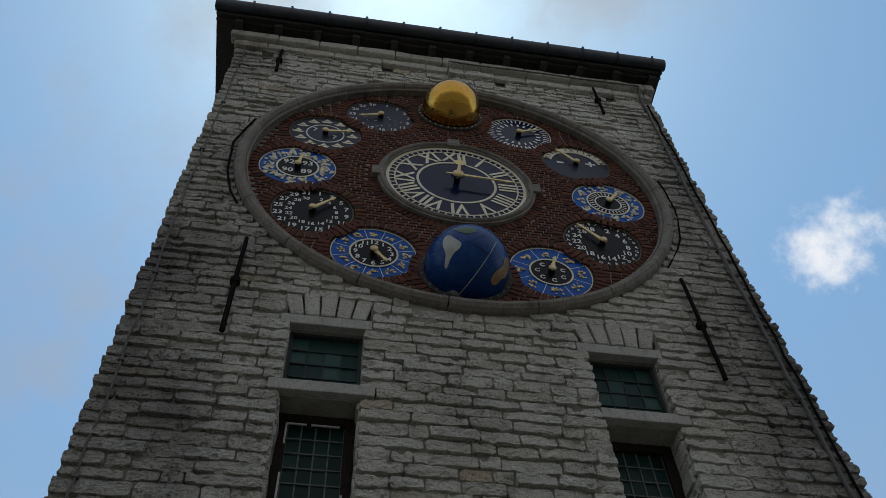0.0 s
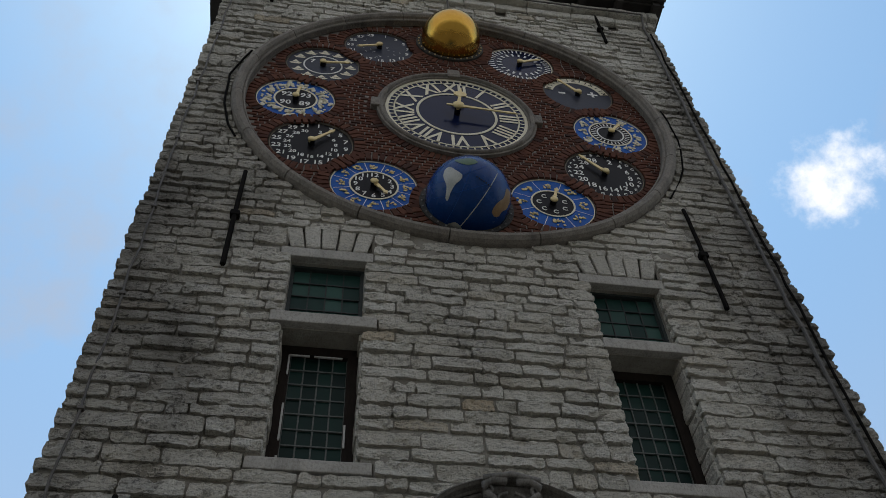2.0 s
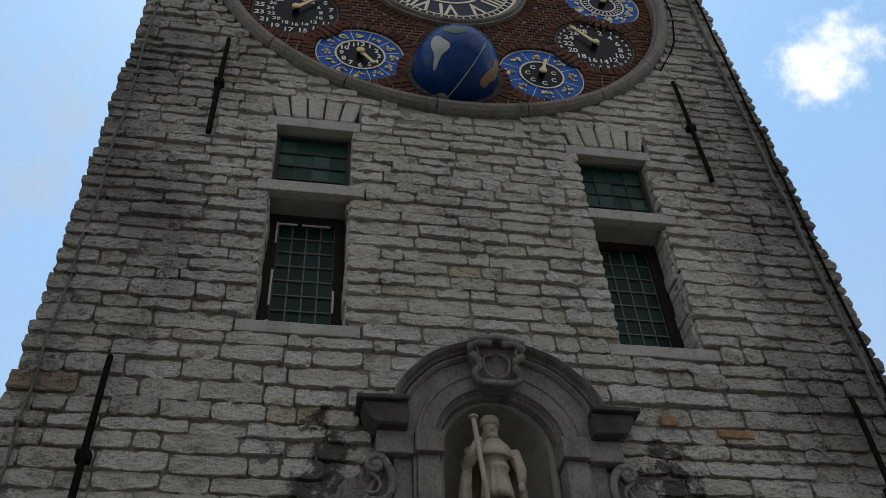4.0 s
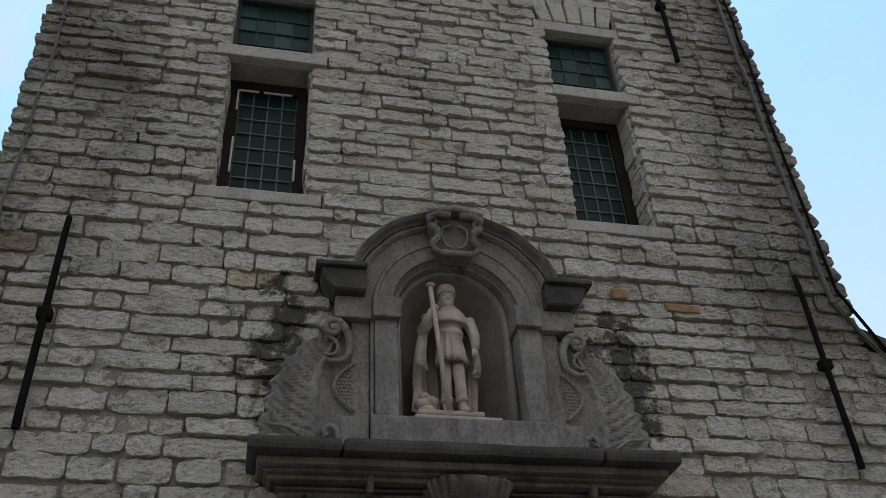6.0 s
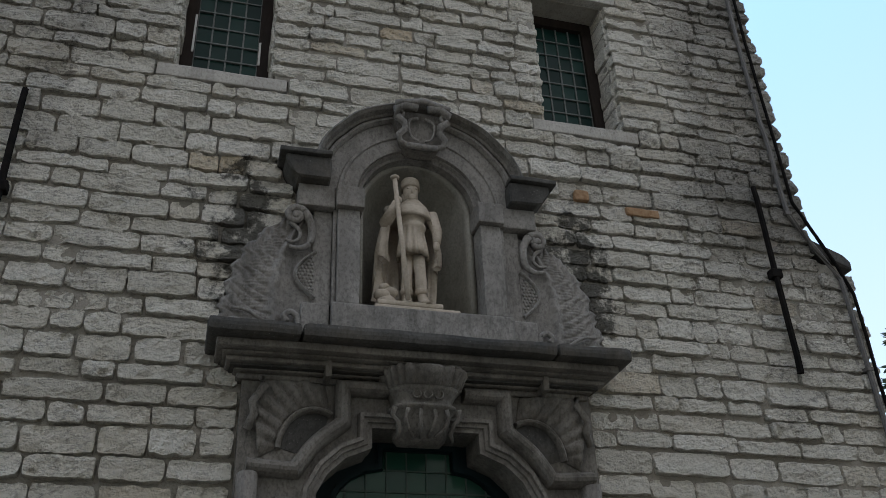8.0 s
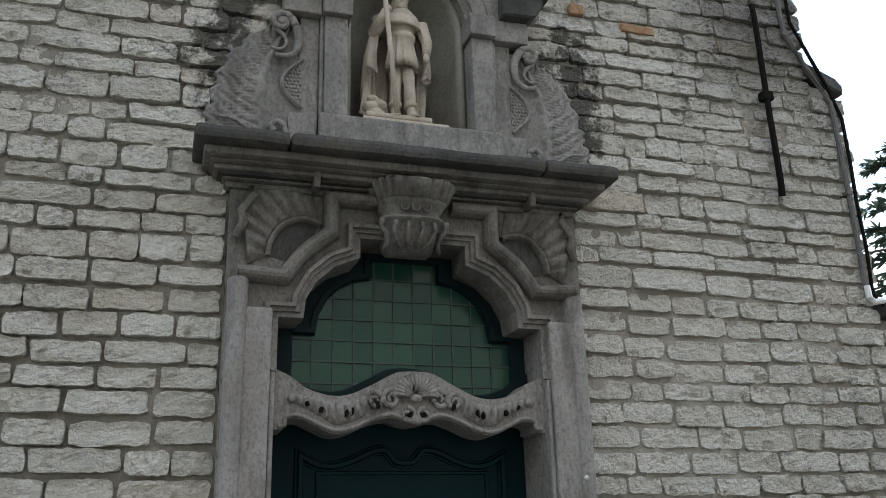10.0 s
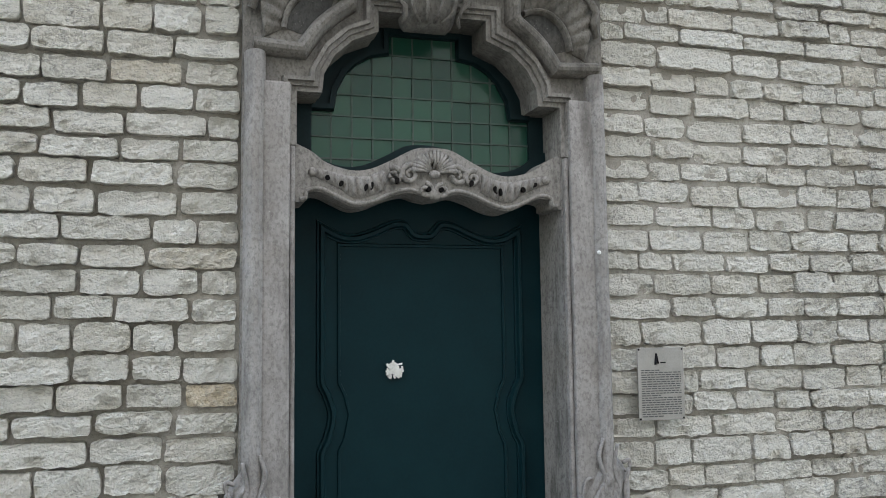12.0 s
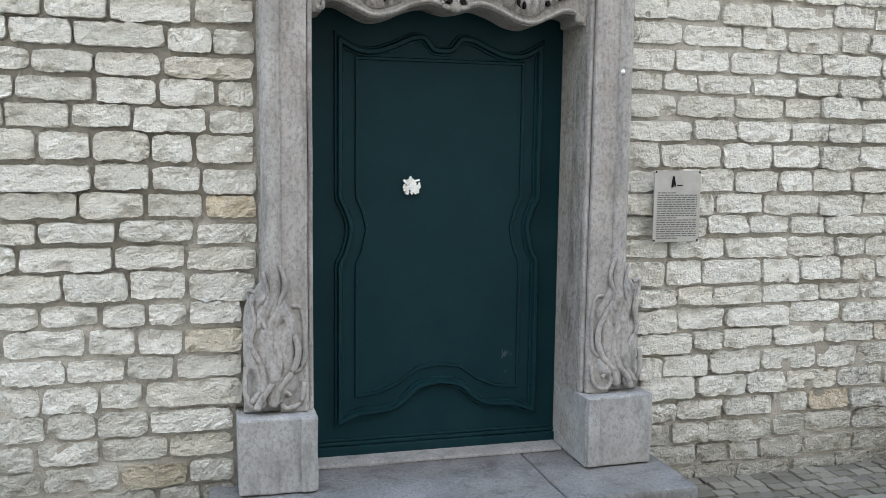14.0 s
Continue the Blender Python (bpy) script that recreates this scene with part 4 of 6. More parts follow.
# ---- the door ----
door = thing("door_1", "closed dark teal painted wooden door with a moulded panel", "door", kind="structure")
DY = 0.25
part("leaf", box(-0.66, 0.70, DY, DY + 0.06, 0.165, 2.40, 0.004), M_PAINT, door)
DX = 0.02
half_top = [(0.0, 2.152), (0.045, 2.160), (0.075, 2.195), (0.10, 2.212), (0.16, 2.205), (0.25, 2.165), (0.34, 2.138), (0.42, 2.145), (0.505, 2.188)]
half_side = [(0.505, 2.188), (0.505, 1.50), (0.503, 1.44), (0.475, 1.38), (0.452, 1.29), (0.475, 1.18), (0.503, 1.12), (0.505, 1.06), (0.505, 0.335)]
half_bot = [(0.505, 0.335), (0.40, 0.375), (0.27, 0.385), (0.19, 0.42), (0.11, 0.49), (0.0, 0.515)]
right = smooth_line(half_top, 5)[:-1] + half_side[:1] + smooth_line(half_side[1:8], 5) + half_side[8:] + smooth_line(half_bot, 6)[1:]
loop = [(DX + x, z) for x, z in right] + [(DX - x, z) for x, z in reversed(right[1:-1])]
part("panel_moulding", sweep(loop, [(-0.026, 0), (-0.025, 0.014), (-0.019, 0.014), (-0.012, 0.036), (0.004, 0.036), (0.012, 0.018), (0.020, 0.016), (0.024, 0)], DY, True), M_PAINT, door, "raised wavy panel moulding")
inner_right = [(0.0, 2.105), (0.42, 2.105), (0.42, 1.50), (0.418, 1.44), (0.39, 1.38), (0.368, 1.29), (0.39, 1.18), (0.418, 1.12), (0.42, 1.06), (0.42, 0.46), (0.30, 0.475), (0.20, 0.52), (0.11, 0.585), (0.0, 0.60)]
inner_loop = [(DX + x, z) for x, z in inner_right] + [(DX - x, z) for x, z in reversed(inner_right[1:-1])]
part("panel_bead", sweep(inner_loop, [(-0.009, 0), (-0.007, 0.011), (0.004, 0.011), (0.009, 0)], DY, True), M_PAINT, door)
for z0, z1, d in ((0.166, 0.215, 0.03), (0.215, 0.235, 0.018), (0.235, 0.25, 0.01)):
    part("weather_bar", box(-0.64, 0.69, DY - d, DY - 0.001, z0, z1 - 0.002, 0.005), M_PAINT, door)
for i in range(9):
    a = rnd.uniform(0.8, 1.9)
    x, z, ln = 0.36 + rnd.uniform(-0.03, 0.06), 0.60 + rnd.uniform(-0.06, 0.05), rnd.uniform(0.015, 0.045)
    part("scuff", box(-ln / 2, ln / 2, -0.0012, 0.0, -0.0015, 0.0015), M_SCUFF, door).matrix_basis = Matrix.Translation((x, DY - 0.0005, z)) @ Euler((0, -a, 0)).to_matrix().to_4x4()
knob = thing("door_rosette", "white flower-shaped pull plate on the dark door", "door knob")
bm = bmesh.new()
rr = random.Random(3)
for i in range(46):
    a, d = rr.uniform(0, 6.28), 0.040 * rr.random() ** 0.6
    petal = box(-0.5, 0.5, -0.5, 0.5, -0.5, 0.5)
    tilt = Matrix.LocRotScale((-0.13 + d * math.cos(a), DY - 0.010 - 0.012 * rr.random(), 1.50 + d * math.sin(a)), Euler((rr.uniform(-0.5, 0.5), rr.uniform(0, 3.1), rr.uniform(-0.6, 0.6))), (rr.uniform(0.014, 0.03), 0.004, rr.uniform(0.008, 0.014)))
    got = {v: bm.verts.new(tilt @ v.co) for v in petal.verts}
    for f in petal.faces:
        bm.faces.new([got[v] for v in f.verts])
    petal.free()
part("petals", bm, M_WHITE, knob, "crumpled white petals")
part("boss", ball((-0.13, DY - 0.012, 1.50), 0.026, None, 10, (1, 0.5, 1)), M_WHITE, knob, "", True)

step = thing("door_step", "worn grey bluestone doorstep slabs", "step", kind="structure")
part("slab", rough_box(-1.11, 0.42, -0.50, 0.24, -0.02, 0.15, 0.015, 0.005, 6), M_STEP, step)
part("slab", rough_box(0.426, 1.075, -0.50, 0.24, -0.02, 0.148, 0.015, 0.005, 6), M_STEP, step)
part("threshold", rough_box(-0.64, 0.64, 0.10, 0.26, 0.151, 0.168, 0.004, 0.002, 4), M_BLUE_PALE, step)

# ---- sign beside the door ----
sign = thing("information_plate", "small brushed steel information plate beside the door", "sign")
part("plate", box(1.022, 1.275, -0.062, -0.054, 1.235, 1.588, 0.002), M_SIGN, sign)
bm = bmesh.new()
tube([(1.118, -0.064, 1.505), (1.125, -0.064, 1.56)], 0.006, bm, 6)
tube([(1.134, -0.064, 1.51), (1.125, -0.064, 1.56)], 0.004, bm, 6)
box(1.145, 1.175, -0.0635, -0.0615, 1.512, 1.518, 0, bm)
part("emblem", bm, M_INK, sign, "small black emblem shape")
bm = bmesh.new()
r = random.Random(8)
for i in range(21):
    z = 1.478 - i * 0.0112
    x = 1.04
    while x < 1.255 - (0.12 if i in (0, 11, 20) else 0):
        w = r.uniform(0.012, 0.03)
        box(x, min(x + w, 1.258), -0.0632, -0.0618, z - 0.0026, z + 0.0026, 0, bm)
        x += w + 0.005
tagged(part("small_print", bm, M_PRINT, sign, "rows of unreadable small print"), kind="stuff")
for x, z in ((1.03, 1.58), (1.267, 1.58), (1.03, 1.243), (1.267, 1.243)):
    part("screw", ball((x, -0.062, z), 0.005, None, 8), M_IRON, sign)
for x in (1.06, 1.24):
    part("spacer", tube([(x, -0.054, 1.40), (x, 0.02, 1.40)], 0.012), M_SIGN, sign)


# ---- niche above the portal ----
NX = NICHE_X
niche = thing("niche_surround", "carved bluestone niche with pilasters, arched hood and scrolls", "niche", kind="structure")
part("plinth", rough_box(NX - 0.478, NX + 0.482, -0.115, 0.30, 3.574, 3.797, 0.01, 0.004), M_NICHE_STONE, niche)


def side_leaf(u, v):
    """Fluted leaf: sharp ribs that fan out from a raised spine, with finer barbs across them."""
    spine = 0.30 + 0.16 * math.sin(2.6 * u + 0.3)
    k = max(0.0, v - spine) / (1 - spine)
    rib = abs(math.sin(46 * (u + 0.20 * k ** 1.6) + 0.6 * math.sin(8 * u))) ** 0.8
    barb = abs(math.sin(120 * u - 10 * v)) * (v < 0.8)
    ridge = math.exp(-((v - spine) / 0.05) ** 2)
    return 0.030 + 0.024 * ridge + (0.013 * rib + 0.004 * barb) * min(1, 4 * k) - 0.30 * max(0, v - 0.94)


for s in (1, -1):
    a, b = sorted((NX + s * 0.335, NX + s * 0.456))
    part("pilaster", rough_box(a, b, -0.10, 0.10, 3.80, 4.358, 0.008, 0.004), M_NICHE_STONE, niche)
    a, b = sorted((NX + s * 0.458, NX + s * 0.476))
    part("pilaster_fillet", rough_box(a, b, -0.078, 0.02, 3.80, 4.358, 0.004, 0.002), M_NICHE_STONE, niche)
    a, b = sorted((NX + s * 0.478, NX + s * 0.575))
    part("pilaster_back", rough_box(a, b, -0.048, 0.04, 3.80, 4.358, 0.006, 0.003), M_NICHE_STONE, niche)
    a, b = sorted((NX + s * 0.484, NX + s * 0.626))
    part("side_base", rough_box(a, b, -0.075, 0.04, 3.574, 3.798, 0.008, 0.004), M_NICHE_STONE, niche)
    a, b = sorted((NX + s * 0.318, NX + s * 0.468))
    part("capital", rough_box(a, b, -0.135, 0.10, 4.36, 4.487, 0.008, 0.003), M_NICHE_STONE, niche)
    a, b = sorted((NX + s * 0.470, NX + s * 0.667))
    part("impost", rough_box(a, b, -0.10, 0.04, 4.36, 4.49, 0.008, 0.003), M_NICHE_STONE, niche)
    # moulded hood block: a raking underside, a plain face and a thin top
    lo = [(NX + s * 0.505, 4.492), (NX + s * 0.672, 4.492), (NX + s * 0.685, 4.515), (NX + s * 0.715, 4.535), (NX + s * 0.745, 4.585), (NX + s * 0.75, 4.632), (NX + s * 0.505, 4.632)]
    part("hood_block", roughen(prism(lo, -0.165, 0.04, 0.010), 0.005, 14), M_BLUE_DARK, niche, "sooty moulded end block of the hood")
    a, b = sorted((NX + s * 0.505, NX + s * 0.782))
    part("hood_block_top", rough_box(a, b, -0.19, 0.04, 4.634, 4.662, 0.008, 0.005, 5), M_BLUE_DARK, niche)
    inner_l = [(NX + s * 0.565, 4.33), (NX + s * 0.57, 4.1), (NX + s * 0.57, 3.9), (NX + s * 0.58, 3.58)]
    outer_l = [(NX + s * 0.69, 4.335), (NX + s * 0.765, 4.27), (NX + s * 0.86, 4.18), (NX + s * 0.942, 4.06), (NX + s * 0.985, 3.91), (NX + s * 1.02, 3.74), (NX + s * 1.035, 3.58)]
    ragged = [(x + s * 0.013 * math.sin(57 * z) + s * 0.006 * math.sin(131 * z), z) for x, z in smooth_line(outer_l, 10)]
    part("side_scroll", relief(smooth_line(inner_l, 8), ragged, 190, 44, side_leaf, -0.005), M_NICHE_STONE, niche, "fluted carved leaf scroll beside the niche", True)
    # upper volute: an eye, a curl and a band that runs down and hooks outwards
    bm = tube([(x, -0.075, z) for x, z in spiral(NX + s * 0.672, 4.30, 0.052, 0.020, 150, -1.1, 26, s)], 0.022, None, 8, 0.014)
    ball((NX + s * 0.672, -0.082, 4.30), 0.024, bm, 12, (1, 0.7, 1))
    tube([(NX + s * x, -0.07, z) for x, z in smooth_line([(0.625, 4.325), (0.595, 4.27), (0.585, 4.20), (0.60, 4.135), (0.645, 4.105), (0.70, 4.11)], 6)], 0.026, bm, 8, 0.012)
    tube([(NX + s * x, -0.066, z) for x, z in smooth_line([(0.70, 4.26), (0.655, 4.22), (0.645, 4.175), (0.675, 4.145), (0.72, 4.15)], 6)], 0.013, bm, 8, 0.007)
    part("upper_volute", bm, M_NICHE_STONE, niche, "curled volute", True)
    # lower volute: a long wave along the foot that curls up beside the upright
    bm = tube([(NX + s * x, -0.07, z) for x, z in smooth_line([(1.0, 3.66), (0.93, 3.675), (0.86, 3.63), (0.78, 3.60), (0.70, 3.605), (0.645, 3.645), (0.64, 3.71), (0.675, 3.74), (0.705, 3.715), (0.69, 3.685)], 6)], 0.014, None, 8, 0.017)
    tube([(NX + s * x, -0.066, z) for x, z in smooth_line([(0.96, 3.74), (0.88, 3.73), (0.80, 3.68), (0.73, 3.66)], 6)], 0.008, bm, 8, 0.012)
    part("lower_volute", bm, M_NICHE_STONE, niche, "curled volute", True)
    # half oval field with a pebbled ground
    oc = NX + s * 0.560
    rim = [(oc + s * 0.10 * math.sin(math.pi * i / 24), 4.10 - 0.27 * i / 24) for i in range(25)]
    part("oval_rim", sweep(rim, roll(0.018, 0.026), -0.052), M_NICHE_STONE, niche)
    part("oval_field", slab(rim, -0.054, -0.02), M_NICHE_STONE, niche)
    bm = bmesh.new()
    for i in range(13):
        for j in range(5):
            z = 4.085 - i * 0.020
            x = 0.010 + j * 0.019 + 0.009 * (i % 2)
            if x < 0.10 * math.sin(math.pi * (4.10 - z) / 0.27) - 0.014:
                ball((oc + s * x, -0.056, z), 0.0085, bm, 6, (1, 0.7, 1.1))
    tagged(part("oval_pebbles", bm, M_NICHE_STONE, niche, "", True), kind="stuff")

# arch ring, hood and its keystone
AZ = NICHE_Z
part("arch_ring", sweep(arc(NX, AZ, 0.40, 176, 4, 30), [(0.075, -0.10), (0.075, 0.05), (0.06, 0.075), (0.045, 0.075), (0.035, 0.055), (-0.01, 0.055), (-0.03, 0.04), (-0.045, 0.04), (-0.055, 0.02), (-0.072, 0.02), (-0.072, -0.15)], -0.02), M_NICHE_STONE, niche)
hood_line = smooth_line([(NX - 0.56, 4.655), (NX - 0.535, 4.735), (NX - 0.47, 4.83), (NX - 0.31, 4.975), (NX, 5.065), (NX + 0.31, 4.975), (NX + 0.47, 4.83), (NX + 0.535, 4.735), (NX + 0.56, 4.655)], 6)
part("hood_mould", sweep(hood_line, [(0.03, -0.04), (0.03, 0.175), (0.018, 0.185), (0.004, 0.165), (-0.004, 0.13), (-0.016, 0.12), (-0.022, -0.02)], 0.0), M_KEY, niche, "sooty arched hood moulding")
part("hood_inner_mould", sweep([(NX + (x - NX) * 0.93, 4.55 + (z - 4.55) * 0.93) for x, z in hood_line], [(0.014, -0.02), (0.014, 0.115), (-0.004, 0.12), (-0.014, 0.10), (-0.018, -0.02)], 0.0), M_NICHE_STONE, niche)
field = [(NX - 0.56, 4.50)] + hood_line + [(NX + 0.56, 4.50)] + [(NX + 0.36, 4.488)] + list(reversed(arc(NX, AZ, 0.36, 175, 5, 26))) + [(NX - 0.36, 4.488)]
part("hood_field", slab(field, -0.085, 0.04), M_NICHE_STONE, niche)
# cartouche keystone: a hollow shield between two fleshy scrolls
part("keystone", slab(smooth_line([(NX - 0.10, 4.80), (NX, 4.775), (NX + 0.10, 4.80), (NX + 0.135, 4.92), (NX + 0.15, 5.03), (NX, 5.05), (NX - 0.15, 5.03), (NX - 0.135, 4.92)], 4, True), -0.135, -0.06), M_KEY, niche)
bm = bmesh.new()
for s in (1, -1):
    tube([(NX + s * x, y, z) for x, y, z in ((0.03, -0.20, 5.035), (0.10, -0.205, 5.04), (0.155, -0.195, 5.01), (0.15, -0.185, 4.965), (0.105, -0.18, 4.935), (0.10, -0.175, 4.89), (0.135, -0.165, 4.855), (0.125, -0.155, 4.815), (0.085, -0.15, 4.80))], 0.024, bm, 9, 0.017)
    tube([(x, -0.185, z) for x, z in spiral(NX + s * 0.135, 4.985, 0.032, 0.008, 30, 1.2, 22, s)], 0.012, bm, 6, 0.008)
    tube([(NX + s * x, -0.16, z) for x, z in smooth_line([(0.02, 4.99), (0.07, 4.965), (0.075, 4.90), (0.055, 4.85), (0.02, 4.83)], 5)], 0.010, bm, 6, 0.007)
tube([(NX - 0.16, -0.205, 5.045), (NX, -0.225, 5.065), (NX + 0.16, -0.205, 5.045)], 0.018, bm, 8)
tube([(NX - 0.09, -0.15, 4.80), (NX, -0.165, 4.785), (NX + 0.09, -0.15, 4.80)], 0.018, bm, 8)
part("keystone_carving", bm, M_NICHE_STONE, niche, "weathered cartouche carving on the hood keystone", True)
# concave back: half drum and quarter dome
bm = bmesh.new()
cols = []
for i in range(17):
    a = math.pi * i / 16
    x, y = NX - NICHE_R * math.cos(a), 0.02 + 0.33 * math.sin(a)
    col = [bm.verts.new((x, y, 3.79)), bm.verts.new((x, y, NICHE_Z))]
    for j in range(1, 9):
        b = math.pi / 2 * j / 8
        col.append(bm.verts.new((NX - NICHE_R * math.cos(a) * math.cos(b), 0.02 + 0.33 * math.sin(a) * math.cos(b), NICHE_Z + NICHE_R * math.sin(b) * 1.05)))
    cols.append(col)
for a, b in zip(cols, cols[1:]):
    for j in range(9):
        bm.faces.new((a[j], b[j], b[j + 1], a[j + 1]))
bmesh.ops.remove_doubles(bm, verts=bm.verts, dist=0.0005)
niche_back = part("niche_back", bm, M_NICHE, niche, "plain concave niche back", True)
niche_back.modifiers.new("thick", "SOLIDIFY").thickness = 0.03
bm = bmesh.new()
ribs = []
for i in range(61):
    a = math.pi * i / 60
    row2 = []
    for j in range(7):
        b = math.pi / 2 * j / 7
        k = 0.985 - 0.018 * abs(math.sin(15 * a))
        row2.append(bm.verts.new((NX - NICHE_R * k * math.cos(a) * math.cos(b), 0.02 + 0.33 * k * math.sin(a) * math.cos(b), NICHE_Z + 0.01 + NICHE_R * k * math.sin(b) * 1.04)))
    ribs.append(row2)
for a, b in zip(ribs, ribs[1:]):
    for j in range(6):
        bm.faces.new((a[j], b[j], b[j + 1], a[j + 1]))
part("niche_shell", bm, M_NICHE_STONE, niche, "shallow ribbed shell lining the niche vault", True)
part("conch_edge", tube([(NX - (NICHE_R - 0.004) * math.cos(math.pi * i / 16), 0.02 + 0.326 * math.sin(math.pi * i / 16), NICHE_Z - 0.01) for i in range(17)], 0.014, None, 6), M_NICHE_STONE, niche, "shallow ledge below the niche vault")


# ---- the statue: one plain mesh ----
def make_statue():
    bm = bmesh.new()
    sx, sy, z0 = -0.08, 0.06, 3.797
    box(sx - 0.17, sx + 0.29, sy - 0.12, sy + 0.15, z0, z0 + 0.04, 0.006, bm)
    box(sx - 0.15, sx + 0.20, sy - 0.115, sy + 0.14, z0 + 0.041, z0 + 0.07, 0.010, bm)
    b = z0 + 0.07

    def at(*rows):
        loft([(sx + x, sy + y, b + z, rx, ry) for x, y, z, rx, ry in rows], bm, 16)

    # legs, apart below the hem, with rolled boots
    at((0.025, -0.045, 0, 0.036, 0.065), (0.025, -0.02, 0.03, 0.028, 0.045), (0.028, 0.0, 0.08, 0.024, 0.030), (0.03, 0.0, 0.15, 0.031, 0.036), (0.03, -0.01, 0.22, 0.028, 0.034), (0.035, 0.0, 0.36, 0.040, 0.044))
    at((0.118, -0.06, 0, 0.036, 0.065), (0.115, -0.04, 0.03, 0.028, 0.045), (0.108, -0.02, 0.08, 0.024, 0.030), (0.102, -0.03, 0.15, 0.032, 0.038), (0.096, -0.045, 0.22, 0.030, 0.036), (0.09, -0.01, 0.36, 0.042, 0.048))
    for x, y in ((0.028, -0.002), (0.106, -0.022)):
        at((x, y, 0.088, 0.026, 0.032), (x, y, 0.10, 0.036, 0.042), (x, y, 0.118, 0.036, 0.042), (x, y, 0.128, 0.026, 0.032))
    # tunic with pleats, belt, chest
    n = 72
    rings = []
    for z, rx, ry, pl in ((0.335, 0.060, 0.05, 0.0), (0.318, 0.082, 0.076, 0.012), (0.36, 0.080, 0.074, 0.010), (0.42, 0.074, 0.068, 0.006), (0.495, 0.066, 0.060, 0.002), (0.505, 0.076, 0.070, 0.0), (0.53, 0.076, 0.070, 0.0), (0.54, 0.066, 0.060, 0.0), (0.60, 0.080, 0.068, 0.002), (0.65, 0.090, 0.070, 0.0), (0.69, 0.05, 0.05, 0.0)):
        rings.append([bm.verts.new((sx + 0.062 + (rx + pl * math.cos(12 * 2 * math.pi * k / n)) * math.cos(2 * math.pi * k / n), sy - 0.02 + (ry + pl * math.cos(12 * 2 * math.pi * k / n)) * math.sin(2 * math.pi * k / n), b + z)) for k in range(n)])
    for p, q in zip(rings, rings[1:]):
        for k in range(n):
            bm.faces.new((p[k], p[(k + 1) % n], q[(k + 1) % n], q[k]))
    bm.faces.new(rings[0])
    bm.faces.new(list(reversed(rings[-1])))
    # cape round the back and the shoulders: deep folds, longer behind, parted in front
    cols = []
    m = 84
    for k in range(m + 1):
        a = radians(-38 + 256 * k / m)
        fold = 0.020 * math.sin(k * 0.75) + 0.010 * math.sin(k * 1.7 + 1)
        low = 0.29 + 0.02 * math.sin(k * 0.9) if k < 20 or k > 70 else 0.05
        col = []
        for z, rx, ry in ((low, 0.150, 0.105), (max(low, 0.0) * 0.5 + 0.17, 0.158, 0.115), (0.38, 0.160, 0.118), (0.48, 0.152, 0.115), (0.57, 0.136, 0.105), (0.645, 0.105, 0.090), (0.69, 0.055, 0.055)):
            f = fold * (1 - z / 0.72) * 1.6
            lean = -0.035 * max(0.0, -math.cos(a)) * (1 - z / 0.7)
            col.append(bm.verts.new((sx + 0.052 + lean + (rx + f) * math.cos(a), sy + 0.005 + (ry + f) * math.sin(a), b + z)))
        cols.append(col)
    for p, q in zip(cols, cols[1:]):
        for j in range(6):
            bm.faces.new((p[j], q[j], q[j + 1], p[j + 1]))
    # short shoulder cape
    at((0.05, -0.005, 0.575, 0.105, 0.080), (0.05, -0.005, 0.565, 0.132, 0.106), (0.05, -0.005, 0.585, 0.134, 0.106), (0.055, -0.005, 0.635, 0.112, 0.092), (0.06, 0, 0.68, 0.065, 0.062), (0.06, 0, 0.705, 0.035, 0.038))
    # head, nose line, hair, hat
    at((0.06, -0.005, 0.70, 0.022, 0.024), (0.06, -0.01, 0.72, 0.034, 0.036), (0.06, -0.01, 0.75, 0.042, 0.046), (0.06, -0.01, 0.79, 0.042, 0.046), (0.06, -0.005, 0.805, 0.044, 0.047))
    ball((sx + 0.06, sy - 0.045, b + 0.717), 0.024, bm, 8, (1.1, 0.8, 1.0))
    for e in (-0.017, 0.017):
        ball((sx + 0.06 + e, sy - 0.046, b + 0.778), 0.011, bm, 8, (1.4, 0.8, 0.5))
    ball((sx + 0.06, sy - 0.058, b + 0.755), 0.010, bm, 8, (0.8, 1, 1.6))
    ball((sx + 0.06, sy + 0.012, b + 0.745), 0.047, bm, 12, (1.1, 0.8, 1.2))
    at((0.06, -0.005, 0.795, 0.044, 0.046), (0.06, -0.005, 0.797, 0.058, 0.060), (0.06, -0.005, 0.81, 0.056, 0.058), (0.06, -0.005, 0.845, 0.055, 0.056), (0.06, -0.005, 0.855, 0.048, 0.05))
    # arms
    tube([(sx - 0.06, sy - 0.02, b + 0.62), (sx - 0.095, sy - 0.05, b + 0.52), (sx - 0.07, sy - 0.10, b + 0.56), (sx - 0.045, sy - 0.12, b + 0.62)], 0.042, bm, 10, 0.024)
    ball((sx - 0.04, sy - 0.125, b + 0.63), 0.024, bm, 10)
    tube([(sx + 0.17, sy - 0.02, b + 0.62), (sx + 0.20, sy - 0.04, b + 0.50), (sx + 0.185, sy - 0.08, b + 0.40)], 0.040, bm, 10, 0.022)
    ball((sx + 0.18, sy - 0.085, b + 0.375), 0.025, bm, 10, (0.8, 0.8, 1.3))
    # staff with a knob
    tube([(sx + 0.005, sy - 0.13, b), (sx - 0.06, sy - 0.135, b + 0.76)], 0.013, bm, 10)
    ball((sx - 0.06, sy - 0.135, b + 0.775), 0.022, bm, 10, (1.2, 1.2, 0.7))
